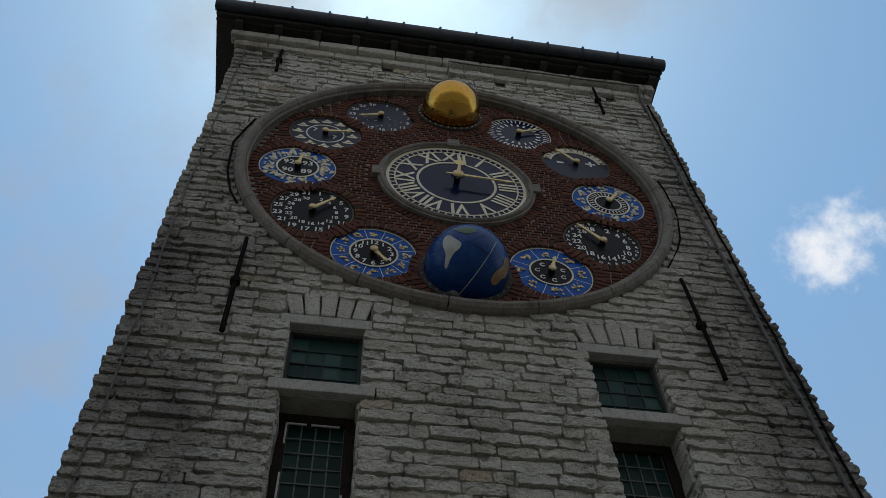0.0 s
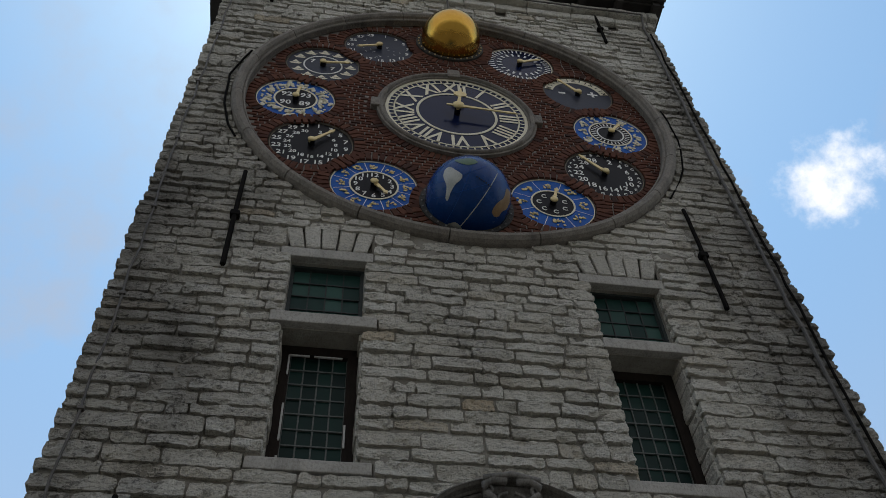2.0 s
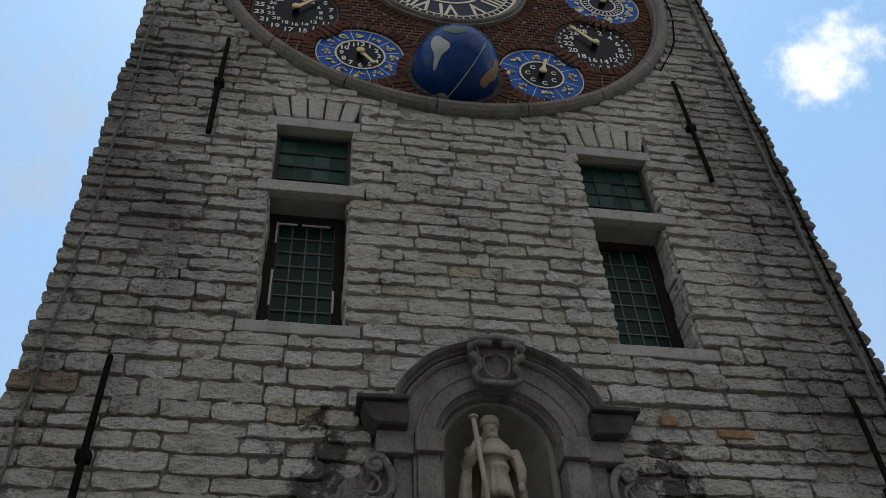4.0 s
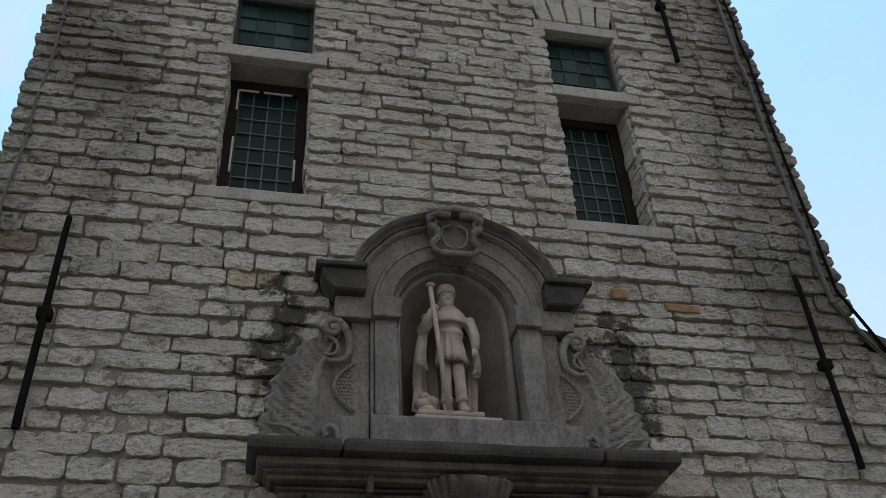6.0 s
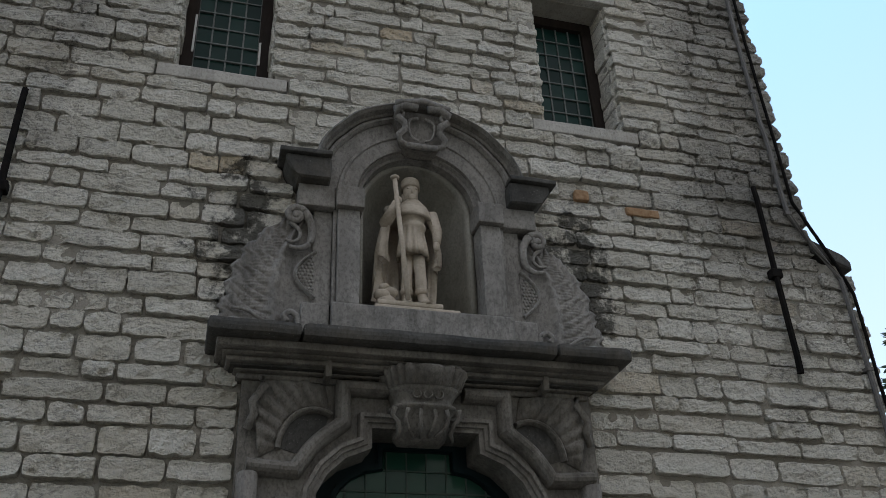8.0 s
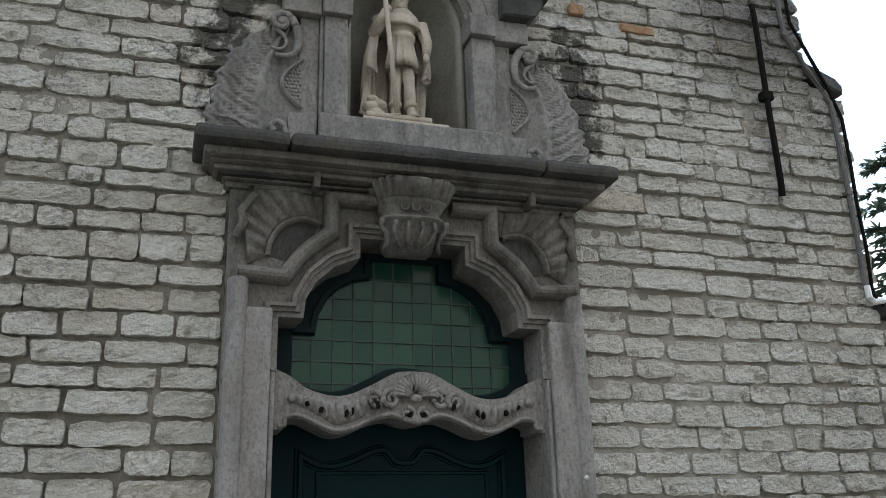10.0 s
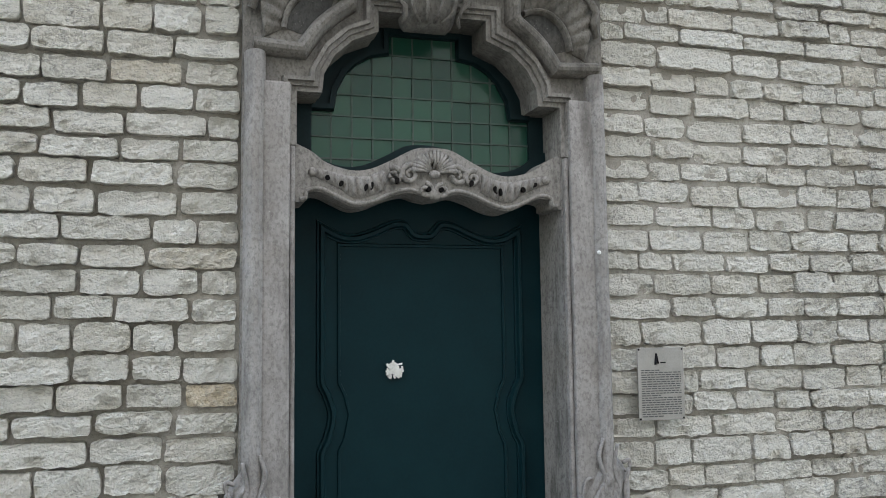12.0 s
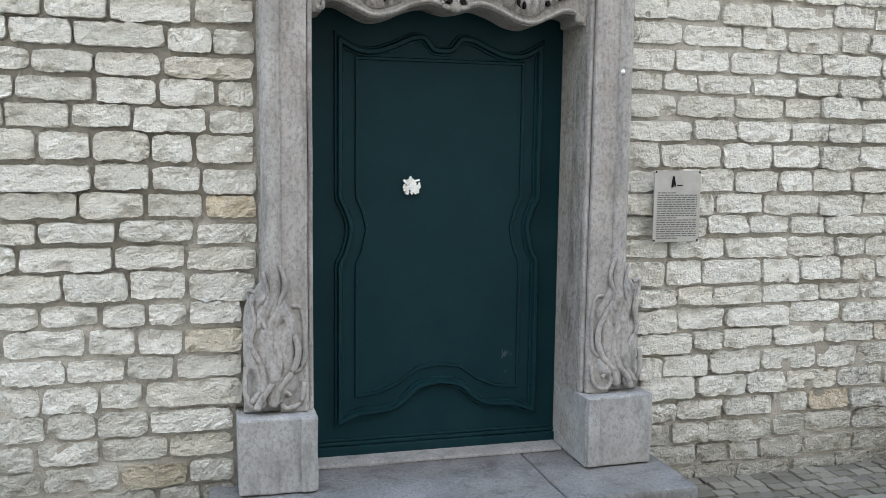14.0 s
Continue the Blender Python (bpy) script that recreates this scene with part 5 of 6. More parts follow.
    # small heap at the foot
    for dx2, dz2, r2 in ((-0.09, 0.02, 0.05), (-0.11, 0.06, 0.045), (-0.07, 0.08, 0.04), (-0.10, 0.11, 0.03)):
        ball((sx + dx2, sy - 0.04, b + dz2), r2, bm, 10, (1.1, 0.9, 0.8))
    for v in bm.verts:
        if v.co.z > b:
            v.co.z = b + (v.co.z - b) * 0.968
        v.co += noise.noise_vector(v.co * 26) * 0.0035
    return part("statue", bm, M_STATUE, None, "", True)


tagged(make_statue(), "pale stone statue of a robed figure with staff", "statue")

# ---- the great clock ----
Y_BRICK, Y_DIAL, Y_SET = 0.035, 0.055, 0.088
ring_thing = thing("clock_ring", "moulded stone ring round the great clock", "clock surround", kind="structure")
part("ring_bed", ring(CX, CZ, R_RING_IN, R_RING_OUT - 0.004, 0.017, 0.05, 120), M_BLUE, ring_thing)
for i in range(18):
    a0, a1 = 20 * i + 0.12 + 5, 20 * i + 19.88 + 5
    line = arc(CX, CZ, (R_RING_IN + R_RING_OUT) / 2, a0, a1, 10)
    h = (R_RING_OUT - R_RING_IN) / 2
    part("ring_stone", sweep(line, [(-h, -0.02), (-h, 0.025), (-h * 0.8, 0.06), (-h * 0.35, 0.085), (h * 0.15, 0.085), (h * 0.5, 0.062), (h * 0.62, 0.035), (h * 0.75, 0.04), (h * 0.95, 0.028), (h, 0.0), (h, -0.04)], -0.012), M_RING, ring_thing)

field_thing = thing("clock_field", "dark red brickwork disc behind the clock dials", "brickwork", kind="structure")
DIAL_R, RING_AT = 0.368, 1.55
centres = {30 * i: (CX + RING_AT * math.sin(radians(30 * i)), CZ + RING_AT * math.cos(radians(30 * i))) for i in range(12)}


part("bed", slab(arc(CX, CZ, 2.028, 0, 355, 71), Y_BRICK + 0.007, 0.2, [arc(a, b, 0.385, 0, 350, 35) for t, (a, b) in centres.items() if t not in (0, 180)]), M_BED, field_thing)
part("backing", disc(CX, CZ, 2.02, 0.201, 0.22, 60), M_WOOD, field_thing)


def brick_field():
    verts, faces = [], []
    r = random.Random(11)

    def add(cx, cz, hw, hh, turn, y):
        c, s = math.cos(turn), math.sin(turn)
        k = len(verts)
        for yy, e in ((y, 0.90), (Y_BRICK + 0.0125, 1.0)):
            for ux, uz in ((-1, -1), (1, -1), (1, 1), (-1, 1)):
                dx2, dz2 = ux * hw * (0.97 if e < 1 else 1), uz * hh * e
                verts.append((cx + dx2 * c - dz2 * s, yy, cz + dx2 * s + dz2 * c))
        faces.append((k, k + 1, k + 2, k + 3))
        for i in range(4):
            j = (i + 1) % 4
            faces.append((k + 4 + i, k + 4 + j, k + j, k + i))

    pitch = 0.047
    row = 0
    z = CZ - 1.99
    while z < CZ + 1.99:
        half = math.sqrt(max(0, 2.0 ** 2 - (z - CZ) ** 2))
        x = CX - half + (0.05 if row % 2 else 0)
        while x < CX + half:
            w = 0.10
            mx = x + w / 2
            clear = math.hypot(mx - CX, z - CZ) > 0.86 and all(math.hypot(mx - a, z - b) > (0.445 if t not in (0, 180) else 0.44) for t, (a, b) in centres.items())
            if clear:
                add(mx, z, w / 2 - 0.006, pitch / 2 - 0.006, r.uniform(-0.012, 0.012), Y_BRICK - r.uniform(0.0, 0.006))
            x += w
        z += pitch
        row += 1
    for t, (a, b) in centres.items():
        n = 44
        for i in range(n):
            ang = 2 * math.pi * i / n
            add(a + 0.43 * math.cos(ang), b + 0.43 * math.sin(ang), 0.05, 0.024, ang, Y_BRICK - 0.004 - r.uniform(0, 0.004))
    for i in range(96):
        ang = 2 * math.pi * i / 96
        add(CX + 0.83 * math.cos(ang), CZ + 0.83 * math.sin(ang), 0.045, 0.023, ang, Y_BRICK - 0.004 - r.uniform(0, 0.004))
    me = bpy.data.meshes.new("bricks")
    me.from_pydata(verts, [], faces)
    me.materials.append(M_BRICK)
    ob = new("bricks", me)
    ob.parent = field_thing
    return tagged(ob, "small dark red bricks laid round the dials", kind="stuff")


brick_field()


def blobs(d, cx, cz, r_mid, size, count, y, seed, mat, label, start=0.0):
    """Little figures, drawn as plain rounded shapes, round a dial."""
    r = random.Random(seed)
    for i in range(count):
        bm = bmesh.new()
        a = radians(90 - start - 360 * i / count)
        bx, bz = cx + r_mid * math.cos(a), cz + r_mid * math.sin(a)
        tang = a - math.pi / 2
        for k in range(9):
            u, v = r.uniform(-0.9, 0.9) * size, r.uniform(-0.7, 0.7) * size
            px, pz = bx + u * math.cos(tang) - v * math.sin(tang), bz + u * math.sin(tang) + v * math.cos(tang)
            ball((px, y, pz), size * r.uniform(0.16, 0.36), bm, 7, (1, 0.25, 1))
        tube([(bx + size * 0.5 * math.cos(tang), y - 0.002, bz + size * 0.5 * math.sin(tang)), (bx - size * 0.8 * math.cos(a), y - 0.002, bz - size * 0.8 * math.sin(a))], size * 0.16, bm, 5)
        part("figure", bm, mat, d, label if i == 0 else "", True)


def spokes(bm, cx, cz, r0, r1, count, y, w, start=0.0, box_bm=None):
    for i in range(count):
        a = radians(90 - start - 360 * i / count)
        c, s = math.cos(a), math.sin(a)
        p = [(cx + r0 * c - w * s, cz + r0 * s + w * c), (cx + r0 * c + w * s, cz + r0 * s - w * c), (cx + r1 * c + w * s, cz + r1 * s - w * c), (cx + r1 * c - w * s, cz + r1 * s + w * c)]
        bm.faces.new([bm.verts.new((x, y, z)) for x, z in p])


def clock_hand(name, cx, cz, y, length, clock_angle, width, parent, mat=None, tail=0.12, spade=0.0):
    a = radians(90 - clock_angle)
    d, n = Vector((math.cos(a), math.sin(a))), Vector((-math.sin(a), math.cos(a)))
    c = Vector((cx, cz))
    prof = [(-tail, width * 0.5), (-tail * 0.3, width * 0.8), (0, width), (0.55, width * 0.55)]
    if spade:
        prof += [(0.62, spade), (0.72, spade * 1.1), (0.82, width * 0.5), (1.0, width * 0.12)]
    else:
        prof += [(0.78, width * 0.55), (0.84, width * 1.0), (1.0, width * 0.1)]
    up = [c + d * (t * length) + n * w for t, w in prof]
    dn = [c + d * (t * length) - n * w for t, w in reversed(prof)]
    return part(name, slab([tuple(v) for v in up + dn], y - 0.012, y), mat or M_GILT, parent)


def small_dial(angle, label, plate, hands):
    cx, cz = centres[angle]
    d = thing("clock_dial", label, "clock dial", "dials round the great clock")
    part("plate", disc(cx, cz, DIAL_R, Y_SET - 0.03, Y_SET + 0.02, 48), plate, d)
    part("rim", ring(cx, cz, DIAL_R - 0.007, DIAL_R + 0.003, Y_SET - 0.03, 0.006, 56), M_BRASS if plate in (M_INK, M_SLATE_EN) else M_CREAM, d)
    for k, (ln, an) in enumerate(hands):
        clock_hand("clock_hand", cx, cz, Y_SET - 0.062 - 0.014 * k, ln, an, 0.022, d)
    bm = tube([(cx, Y_SET - 0.03, cz), (cx, Y_SET - 0.085, cz)], 0.030, None, 16)
    part("axle", bm, M_INK, d)
    part("boss", ball((cx, Y_SET - 0.082, cz), 0.036, None, 14, (1, 0.5, 1)), M_GILT, d, "", True)
    return d, cx, cz, Y_SET - 0.031


def around(d, cx, cz, y, r, items, size, start=0.0, step_deg=None, radial=False, mat=None):
    """Numerals round a dial, each a part of its own."""
    n = len(items)
    for i, t in enumerate(items):
        a = start + (step_deg or 360 / n) * i
        part("numeral", letters(bmesh.new(), t, cx + r * math.sin(radians(a)), cz + r * math.cos(radians(a)), y, size, -a if radial else 0.0, 0.002), mat or M_WHITE, d)


# thirty degrees: letters round a dark face
d, cx, cz, y = small_dial(30, "dark calendar dial with a ring of small white lettering", M_NAVY, [(0.27, 62)])
bm = bmesh.new()
spokes(bm, cx, cz, 0.285, 0.35, 40, y - 0.003, 0.0085)
spokes(bm, cx, cz, 0.20, 0.255, 20, y - 0.003, 0.012, 4)
tagged(part("lettering", bm, M_WHITE, d, "bars in place of unreadable lettering"), kind="stuff")
around(d, cx, cz, y, 0.315, ["8", "6", "10", "11", "12"], 0.06, 125, 22, mat=M_CREAM)
# sixty degrees: difference scale with plus and minus
d, cx, cz, y = small_dial(60, "grey-blue dial with a cream arc scale and plus and minus signs", M_SLATE_EN, [(0.32, -38)])
part("arc_scale", sweep(arc(cx, cz, 0.31, 168, 12, 30), [(-0.045, 0), (-0.045, 0.004), (0.045, 0.004), (0.045, 0)], y), M_CREAM, d)
bm = bmesh.new()
for i in range(13):
    a = radians(165 - 12.5 * i)
    letters(bm, "I" if i % 3 else "X", cx + 0.31 * math.cos(a), cz + 0.31 * math.sin(a), y - 0.004, 0.07, math.degrees(a) - 90)
tagged(part("scale_marks", bm, M_INK, d), kind="stuff")
part("plus_sign", letters(bmesh.new(), "+", cx + 0.17, cz + 0.03, y, 0.22, 0, 0.003), M_WHITE, d)
part("minus_sign", letters(bmesh.new(), "-", cx - 0.17, cz + 0.03, y, 0.26, 0, 0.003), M_WHITE, d)
# ninety degrees: blue with gilt figures, white ring inside
d, cx, cz, y = small_dial(90, "bright blue dial with gilt figures round a dark numbered middle", M_BLUE_EN, [(0.20, 35)])
part("middle", disc(cx, cz, 0.215, y - 0.004, y + 0.0005, 40), M_INK, d)
part("middle_rim", ring(cx, cz, 0.205, 0.222, y - 0.0042, 0.004), M_CREAM, d)
part("inner_ring", ring(cx, cz, 0.125, 0.140, y - 0.0042, 0.004), M_WHITE, d)
bm = bmesh.new()
spokes(bm, cx, cz, 0.15, 0.195, 29, y - 0.0065, 0.006)
tagged(part("lettering", bm, M_WHITE, d, "bars in place of unreadable numerals"), kind="stuff")
blobs(d, cx, cz, 0.29, 0.062, 12, y - 0.004, 3, M_CREAM, "small pale gilt figure shape")
# a hundred and twenty degrees: even numbers
d, cx, cz, y = small_dial(120, "black dial with white even numbers and an outer ring of letters", M_INK, [(0.33, -40)])
around(d, cx, cz, y, 0.245, ["2", "4", "6", "8", "10", "12", "14", "16", "18", "20", "22", "24", "26", "28"], 0.095, 22, 24.6)
around(d, cx, cz, y, 0.328, list("AGFEDCBAGFEDCBAGFEDCBAGFEDCB"), 0.05)
# a hundred and fifty degrees: blue with seven planets
d, cx, cz, y = small_dial(150, "bright blue dial with gilt planet figures and white dividing lines", M_BLUE_EN, [(0.21, 15)])
part("middle", disc(cx, cz, 0.19, y - 0.004, y + 0.0005, 40), M_INK, d)
part("middle_rim", ring(cx, cz, 0.182, 0.198, y - 0.0042, 0.004), M_CREAM, d)
bm = bmesh.new()
spokes(bm, cx, cz, 0.20, 0.352, 8, y - 0.002, 0.003, 20)
tagged(part("lines", bm, M_WHITE, d), kind="stuff")
blobs(d, cx, cz, 0.275, 0.052, 8, y - 0.004, 5, M_GILT, "small gilt figure shape", 42)
bm = bmesh.new()
for i in range(7):
    a = radians(20 + 51.4 * i)
    sweep(arc(cx + 0.12 * math.cos(a), cz + 0.12 * math.sin(a), 0.022, 40, 320, 9), [(-0.005, 0), (-0.005, 0.003), (0.005, 0.003), (0.005, 0)], y - 0.004, False, bm)
tagged(part("symbols", bm, M_WHITE, d), kind="stuff")
# two hundred and ten degrees: zodiac with twelve hours
d, cx, cz, y = small_dial(210, "bright blue zodiac dial with gilt figures and a black twelve-hour middle", M_BLUE_EN, [(0.19, 143)])
part("middle", disc(cx, cz, 0.205, y - 0.004, y + 0.0005, 40), M_INK, d)
part("middle_rim", ring(cx, cz, 0.196, 0.212, y - 0.0042, 0.004), M_CREAM, d)
bm = bmesh.new()
spokes(bm, cx, cz, 0.21, 0.352, 12, y - 0.002, 0.003, 15)
tagged(part("lines", bm, M_WHITE, d), kind="stuff")
blobs(d, cx, cz, 0.285, 0.045, 12, y - 0.004, 7, M_GILT, "small gilt zodiac figure shape")
around(d, cx, cz, y - 0.004, 0.155, ["12"] + [str(i) for i in range(1, 12)], 0.08)
# two hundred and forty degrees: days of the month
d, cx, cz, y = small_dial(240, "black dial with white day numbers one to thirty-one", M_INK, [(0.29, 42)])
around(d, cx, cz, y, 0.31, [str(i) for i in range(1, 32, 2)], 0.088, 8, 22.5)
around(d, cx, cz, y, 0.215, [str(i) for i in range(2, 31, 2)], 0.068, 18, 23)
# two hundred and seventy degrees: gilt months, year numbers
d, cx, cz, y = small_dial(270, "bright blue dial crowded with gilt figures round a black middle", M_BLUE_EN, [(0.20, 8)])
part("middle", disc(cx, cz, 0.20, y - 0.004, y + 0.0005, 40), M_INK, d)
part("middle_rim", ring(cx, cz, 0.19, 0.208, y - 0.0042, 0.004), M_CREAM, d)
blobs(d, cx, cz, 0.285, 0.078, 14, y - 0.004, 9, M_CREAM, "crowded pale gilt figure shape")
for t, a, b in (("92", -0.09, 0.08), ("93", 0.09, 0.08), ("90", -0.09, -0.08), ("89", 0.09, -0.08)):
    part("numeral", letters(bmesh.new(), t, cx + a, cz + b, y - 0.004, 0.11, 0, 0.002), M_WHITE, d)
# three hundred degrees: pale ships round a white ring
d, cx, cz, y = small_dial(300, "grey-blue dial with pale ship shapes round a white ring", M_SLATE_EN, [(0.28, 78)])
part("inner_ring", ring(cx, cz, 0.185, 0.200, y, 0.004), M_WHITE, d)
bm = bmesh.new()
for i in range(12):
    a = radians(30 * i)
    bx, bz = cx + 0.28 * math.sin(a), cz + 0.28 * math.cos(a)
    bm.faces.new([bm.verts.new((bx + p, y - 0.003, bz + q)) for p, q in ((-0.065, 0.0), (-0.038, -0.03), (0.042, -0.03), (0.068, 0.0))])
    bm.faces.new([bm.verts.new((bx + p, y - 0.003, bz + q)) for p, q in ((-0.035, 0.006), (0.045, 0.006), (0.0, 0.062))])
part("ships", bm, M_CREAM, d, "small cream sailing ship shapes")
bm = bmesh.new()
letters(letters(bm, "7", cx + 0.10, cz - 0.06, y, 0.10, 0, 0.002), "7", cx - 0.11, cz + 0.07, y, 0.10, 0, 0.002)
part("numerals", bm, M_WHITE, d)
# three hundred and thirty degrees: pale grey dial
d, cx, cz, y = small_dial(330, "grey-blue dial with small white numbers and marks", M_SLATE_EN, [(0.25, 250)])
around(d, cx, cz, y, 0.31, ["1", "3", "5", "7", "9", "11", "13", "15", "17", "19", "21", "23", "25", "27", "29"], 0.08, 12, 23.5)
bm = bmesh.new()
r = random.Random(2)
for i in range(26):
    a, q = r.uniform(0, 6.28), r.uniform(0.08, 0.24)
    letters(bm, "-", cx + q * math.cos(a), cz + q * math.sin(a), y, 0.06, 0, 0.002)
tagged(part("marks", bm, M_WHITE, d), kind="stuff")

# main dial
main = thing("main_clock", "large dark blue clock face with cream roman numerals and gilt hands", "clock")
R = 0.68
part("plate", disc(CX, CZ, R + 0.02, Y_DIAL - 0.035, Y_BRICK + 0.0115, 72), M_NAVY, main)
ym = Y_DIAL - 0.0355
part("outer_band", ring(CX, CZ, R - 0.012, R + 0.02, ym, 0.006, 84), M_CREAM, main)
part("minute_band", ring(CX, CZ, R - 0.075, R - 0.060, ym, 0.004, 84), M_CREAM, main)
part("inner_band", ring(CX, CZ, 0.375, 0.400, ym, 0.005, 72), M_CREAM, main)
bm = bmesh.new()
spokes(bm, CX, CZ, R - 0.062, R - 0.010, 60, ym - 0.004, 0.008)
tagged(part("minute_marks", bm, M_CREAM, main), kind="stuff")
for i, t in enumerate(("XII", "I", "II", "III", "IIII", "V", "VI", "VII", "VIII", "IX", "X", "XI")):
    part("numeral", letters(bmesh.new(), t, CX + 0.503 * math.sin(radians(30 * i)), CZ + 0.503 * math.cos(radians(30 * i)), ym, 0.262, -30 * i, 0.004, 0.80), M_CREAM, main, "cream roman numeral")
clock_hand("minute_hand", CX, CZ, ym - 0.085, 0.58, 93, 0.018, main, tail=0.2)
clock_hand("hour_hand", CX, CZ, ym - 0.07, 0.40, 7, 0.024, main, spade=0.06)
part("axle", tube([(CX, ym, CZ), (CX, ym - 0.09, CZ)], 0.03, None, 16), M_INK, main)
part("boss", ball((CX, ym - 0.10, CZ), 0.058, None, 16, (1, 0.5, 1)), M_GILT, main, "", True)
surround = thing("main_clock_surround", "moulded stone ring with four blocks round the main dial", "clock surround", kind="structure")
part("moulding", ring(CX, CZ, 0.702, 0.785, Y_BRICK + 0.01, 0.05, 84), M_RING, surround)
part("bead", sweep(arc(CX, CZ, 0.742, 0, 355.7, 83), roll(0.045, 0.03), Y_BRICK - 0.04, True), M_RING, surround)
for a in (0, 90, 180):
    bx, bz = CX + 0.775 * math.cos(radians(a)), CZ + 0.775 * math.sin(radians(a))
    part("corner_block", box(bx - 0.065, bx + 0.065, Y_BRICK - 0.065, Y_BRICK + 0.01, bz - 0.075, bz + 0.075, 0.012), M_RING, surround)

# gilt moon ball and painted globe
gx, gz = centres[0]
moon = thing("golden_ball", "shiny gilded half ball set in the clock brickwork", "ball")
part("ball", ball((gx, -0.06, gz), 0.325, None, 48), M_GOLD, moon, "", True)
part("collar", ring(gx, gz, 0.325, 0.375, Y_BRICK + 0.01, 0.035, 56), M_BLUE_DARK, moon)
for i in range(30):
    a = radians(12 * i)
    part("bolt", ball((gx + 0.35 * math.cos(a), Y_BRICK - 0.027, gz + 0.35 * math.sin(a)), 0.010, None, 6), M_GILT, moon)
ex, ez = centres[180]
globe = thing("globe", "glossy blue globe with painted land set in brickwork", "globe")
GR, GY = 0.355, -0.05
part("ball", ball((ex, GY, ez), GR, None, 48), M_OCEAN, globe, "", True)
part("collar", ring(ex, ez, 0.355, 0.40, Y_BRICK + 0.01, 0.03, 56), M_BLUE_DARK, globe)
for i in range(30):
    a = radians(12 * i)
    part("bolt", ball((ex + 0.378 * math.cos(a), Y_BRICK - 0.022, ez + 0.378 * math.sin(a)), 0.009, None, 6), M_BLUE_PALE, globe)


def patch(name, outline2, mat, lift=0.003):
    """A land shape laid on the globe: outline in (right, up) as fractions of the radius, seen from the front and below."""
    tilt = radians(56)
    bm = bmesh.new()
    cx2 = sum(p[0] for p in outline2) / len(outline2)
    cz2 = sum(p[1] for p in outline2) / len(outline2)

    def on(p, q):
        d2 = math.sqrt(max(0.02, 1 - p * p - q * q))
        v = Vector((p, -d2 * math.cos(tilt) - q * math.sin(tilt), q * math.cos(tilt) - d2 * math.sin(tilt)))
        return Vector((ex, GY, ez)) + v.normalized() * (GR + lift)

    fine2 = smooth_line(outline2, 4, True)
    prev = None
    for k in range(1, 6):
        t = k / 5
        cur = [bm.verts.new(on(cx2 + (p - cx2) * t, cz2 + (q - cz2) * t)) for p, q in fine2]
        n = len(cur)
        if prev:
            for i in range(n):
                bm.faces.new((prev[i], prev[(i + 1) % n], cur[(i + 1) % n], cur[i]))
        else:
            bm.faces.new(cur)
        prev = cur
    return part(name, bm, mat, globe, "", True)


patch("land", [(-0.66, 0.58), (-0.56, 0.66), (-0.44, 0.60), (-0.30, 0.50), (-0.34, 0.38), (-0.45, 0.26), (-0.52, 0.10), (-0.57, -0.10), (-0.62, -0.04), (-0.62, 0.22), (-0.69, 0.42)], M_LAND_PALE)
patch("land", [(0.44, -0.22), (0.54, -0.04), (0.70, 0.10), (0.76, 0.30), (0.86, 0.26), (0.90, 0.06), (0.82, -0.15), (0.70, -0.22), (0.62, -0.34), (0.50, -0.34)], M_LAND_OCHRE)
patch("land", [(-0.45, 0.82), (-0.1, 0.90), (0.05, 0.82), (-0.2, 0.74)], M_LAND_GREEN)
patch("land", [(-0.52, -0.66), (-0.34, -0.56), (-0.18, -0.68), (-0.10, -0.84), (-0.32, -0.90), (-0.46, -0.82)], M_LAND_PALE)
def globe_line(p0, p1, width, mat):
    """A thin pale line laid over the globe between two outline places."""
    tilt = radians(56)
    pts = []
    for i in range(15):
        p, q = p0[0] + (p1[0] - p0[0]) * i / 14, p0[1] + (p1[1] - p0[1]) * i / 14
        d2 = math.sqrt(max(0.01, 1 - p * p - q * q))
        v = Vector((p, -d2 * math.cos(tilt) - q * math.sin(tilt), q * math.cos(tilt) - d2 * math.sin(tilt))).normalized()
        pts.append(Vector((ex, GY, ez)) + v * (GR + 0.001))
    part("meridian", tube(pts, width, None, 5), mat, globe)


globe_line((-0.30, -0.78), (0.52, 0.62), 0.004, M_LAND_PALE)
globe_line((-0.55, -0.62), (-0.02, 0.93), 0.0015, M_BLUE_EN)
globe_line((-0.85, 0.25), (0.45, 0.85), 0.0015, M_BLUE_EN)
globe_line((-0.95, -0.12), (0.75, 0.55), 0.0015, M_BLUE_EN)
bm = bmesh.new()
for i in range(7):
    p, q = 0.02 + 0.055 * i, 0.50 - 0.03 * i
    d2 = math.sqrt(1 - p * p - q * q)
    tl = radians(56)
    v = Vector((p, -d2 * math.cos(tl) - q * math.sin(tl), q * math.cos(tl) - d2 * math.sin(tl))).normalized()
    c = Vector((ex, GY, ez)) + v * (GR + 0.002)
    ball(c, 0.009, bm, 6, (0.7, 0.5, 1.2))
tagged(part("map_lettering", bm, M_INK, globe, "dark marks in place of small map lettering"), kind="stuff")
for i in range(9):
    a = radians(10 + 20 * i)
    globe_line((-0.40, -0.80), (-0.40 + 0.22 * math.cos(a), -0.80 + 0.20 * math.sin(a)), 0.005, M_LAND_PALE)

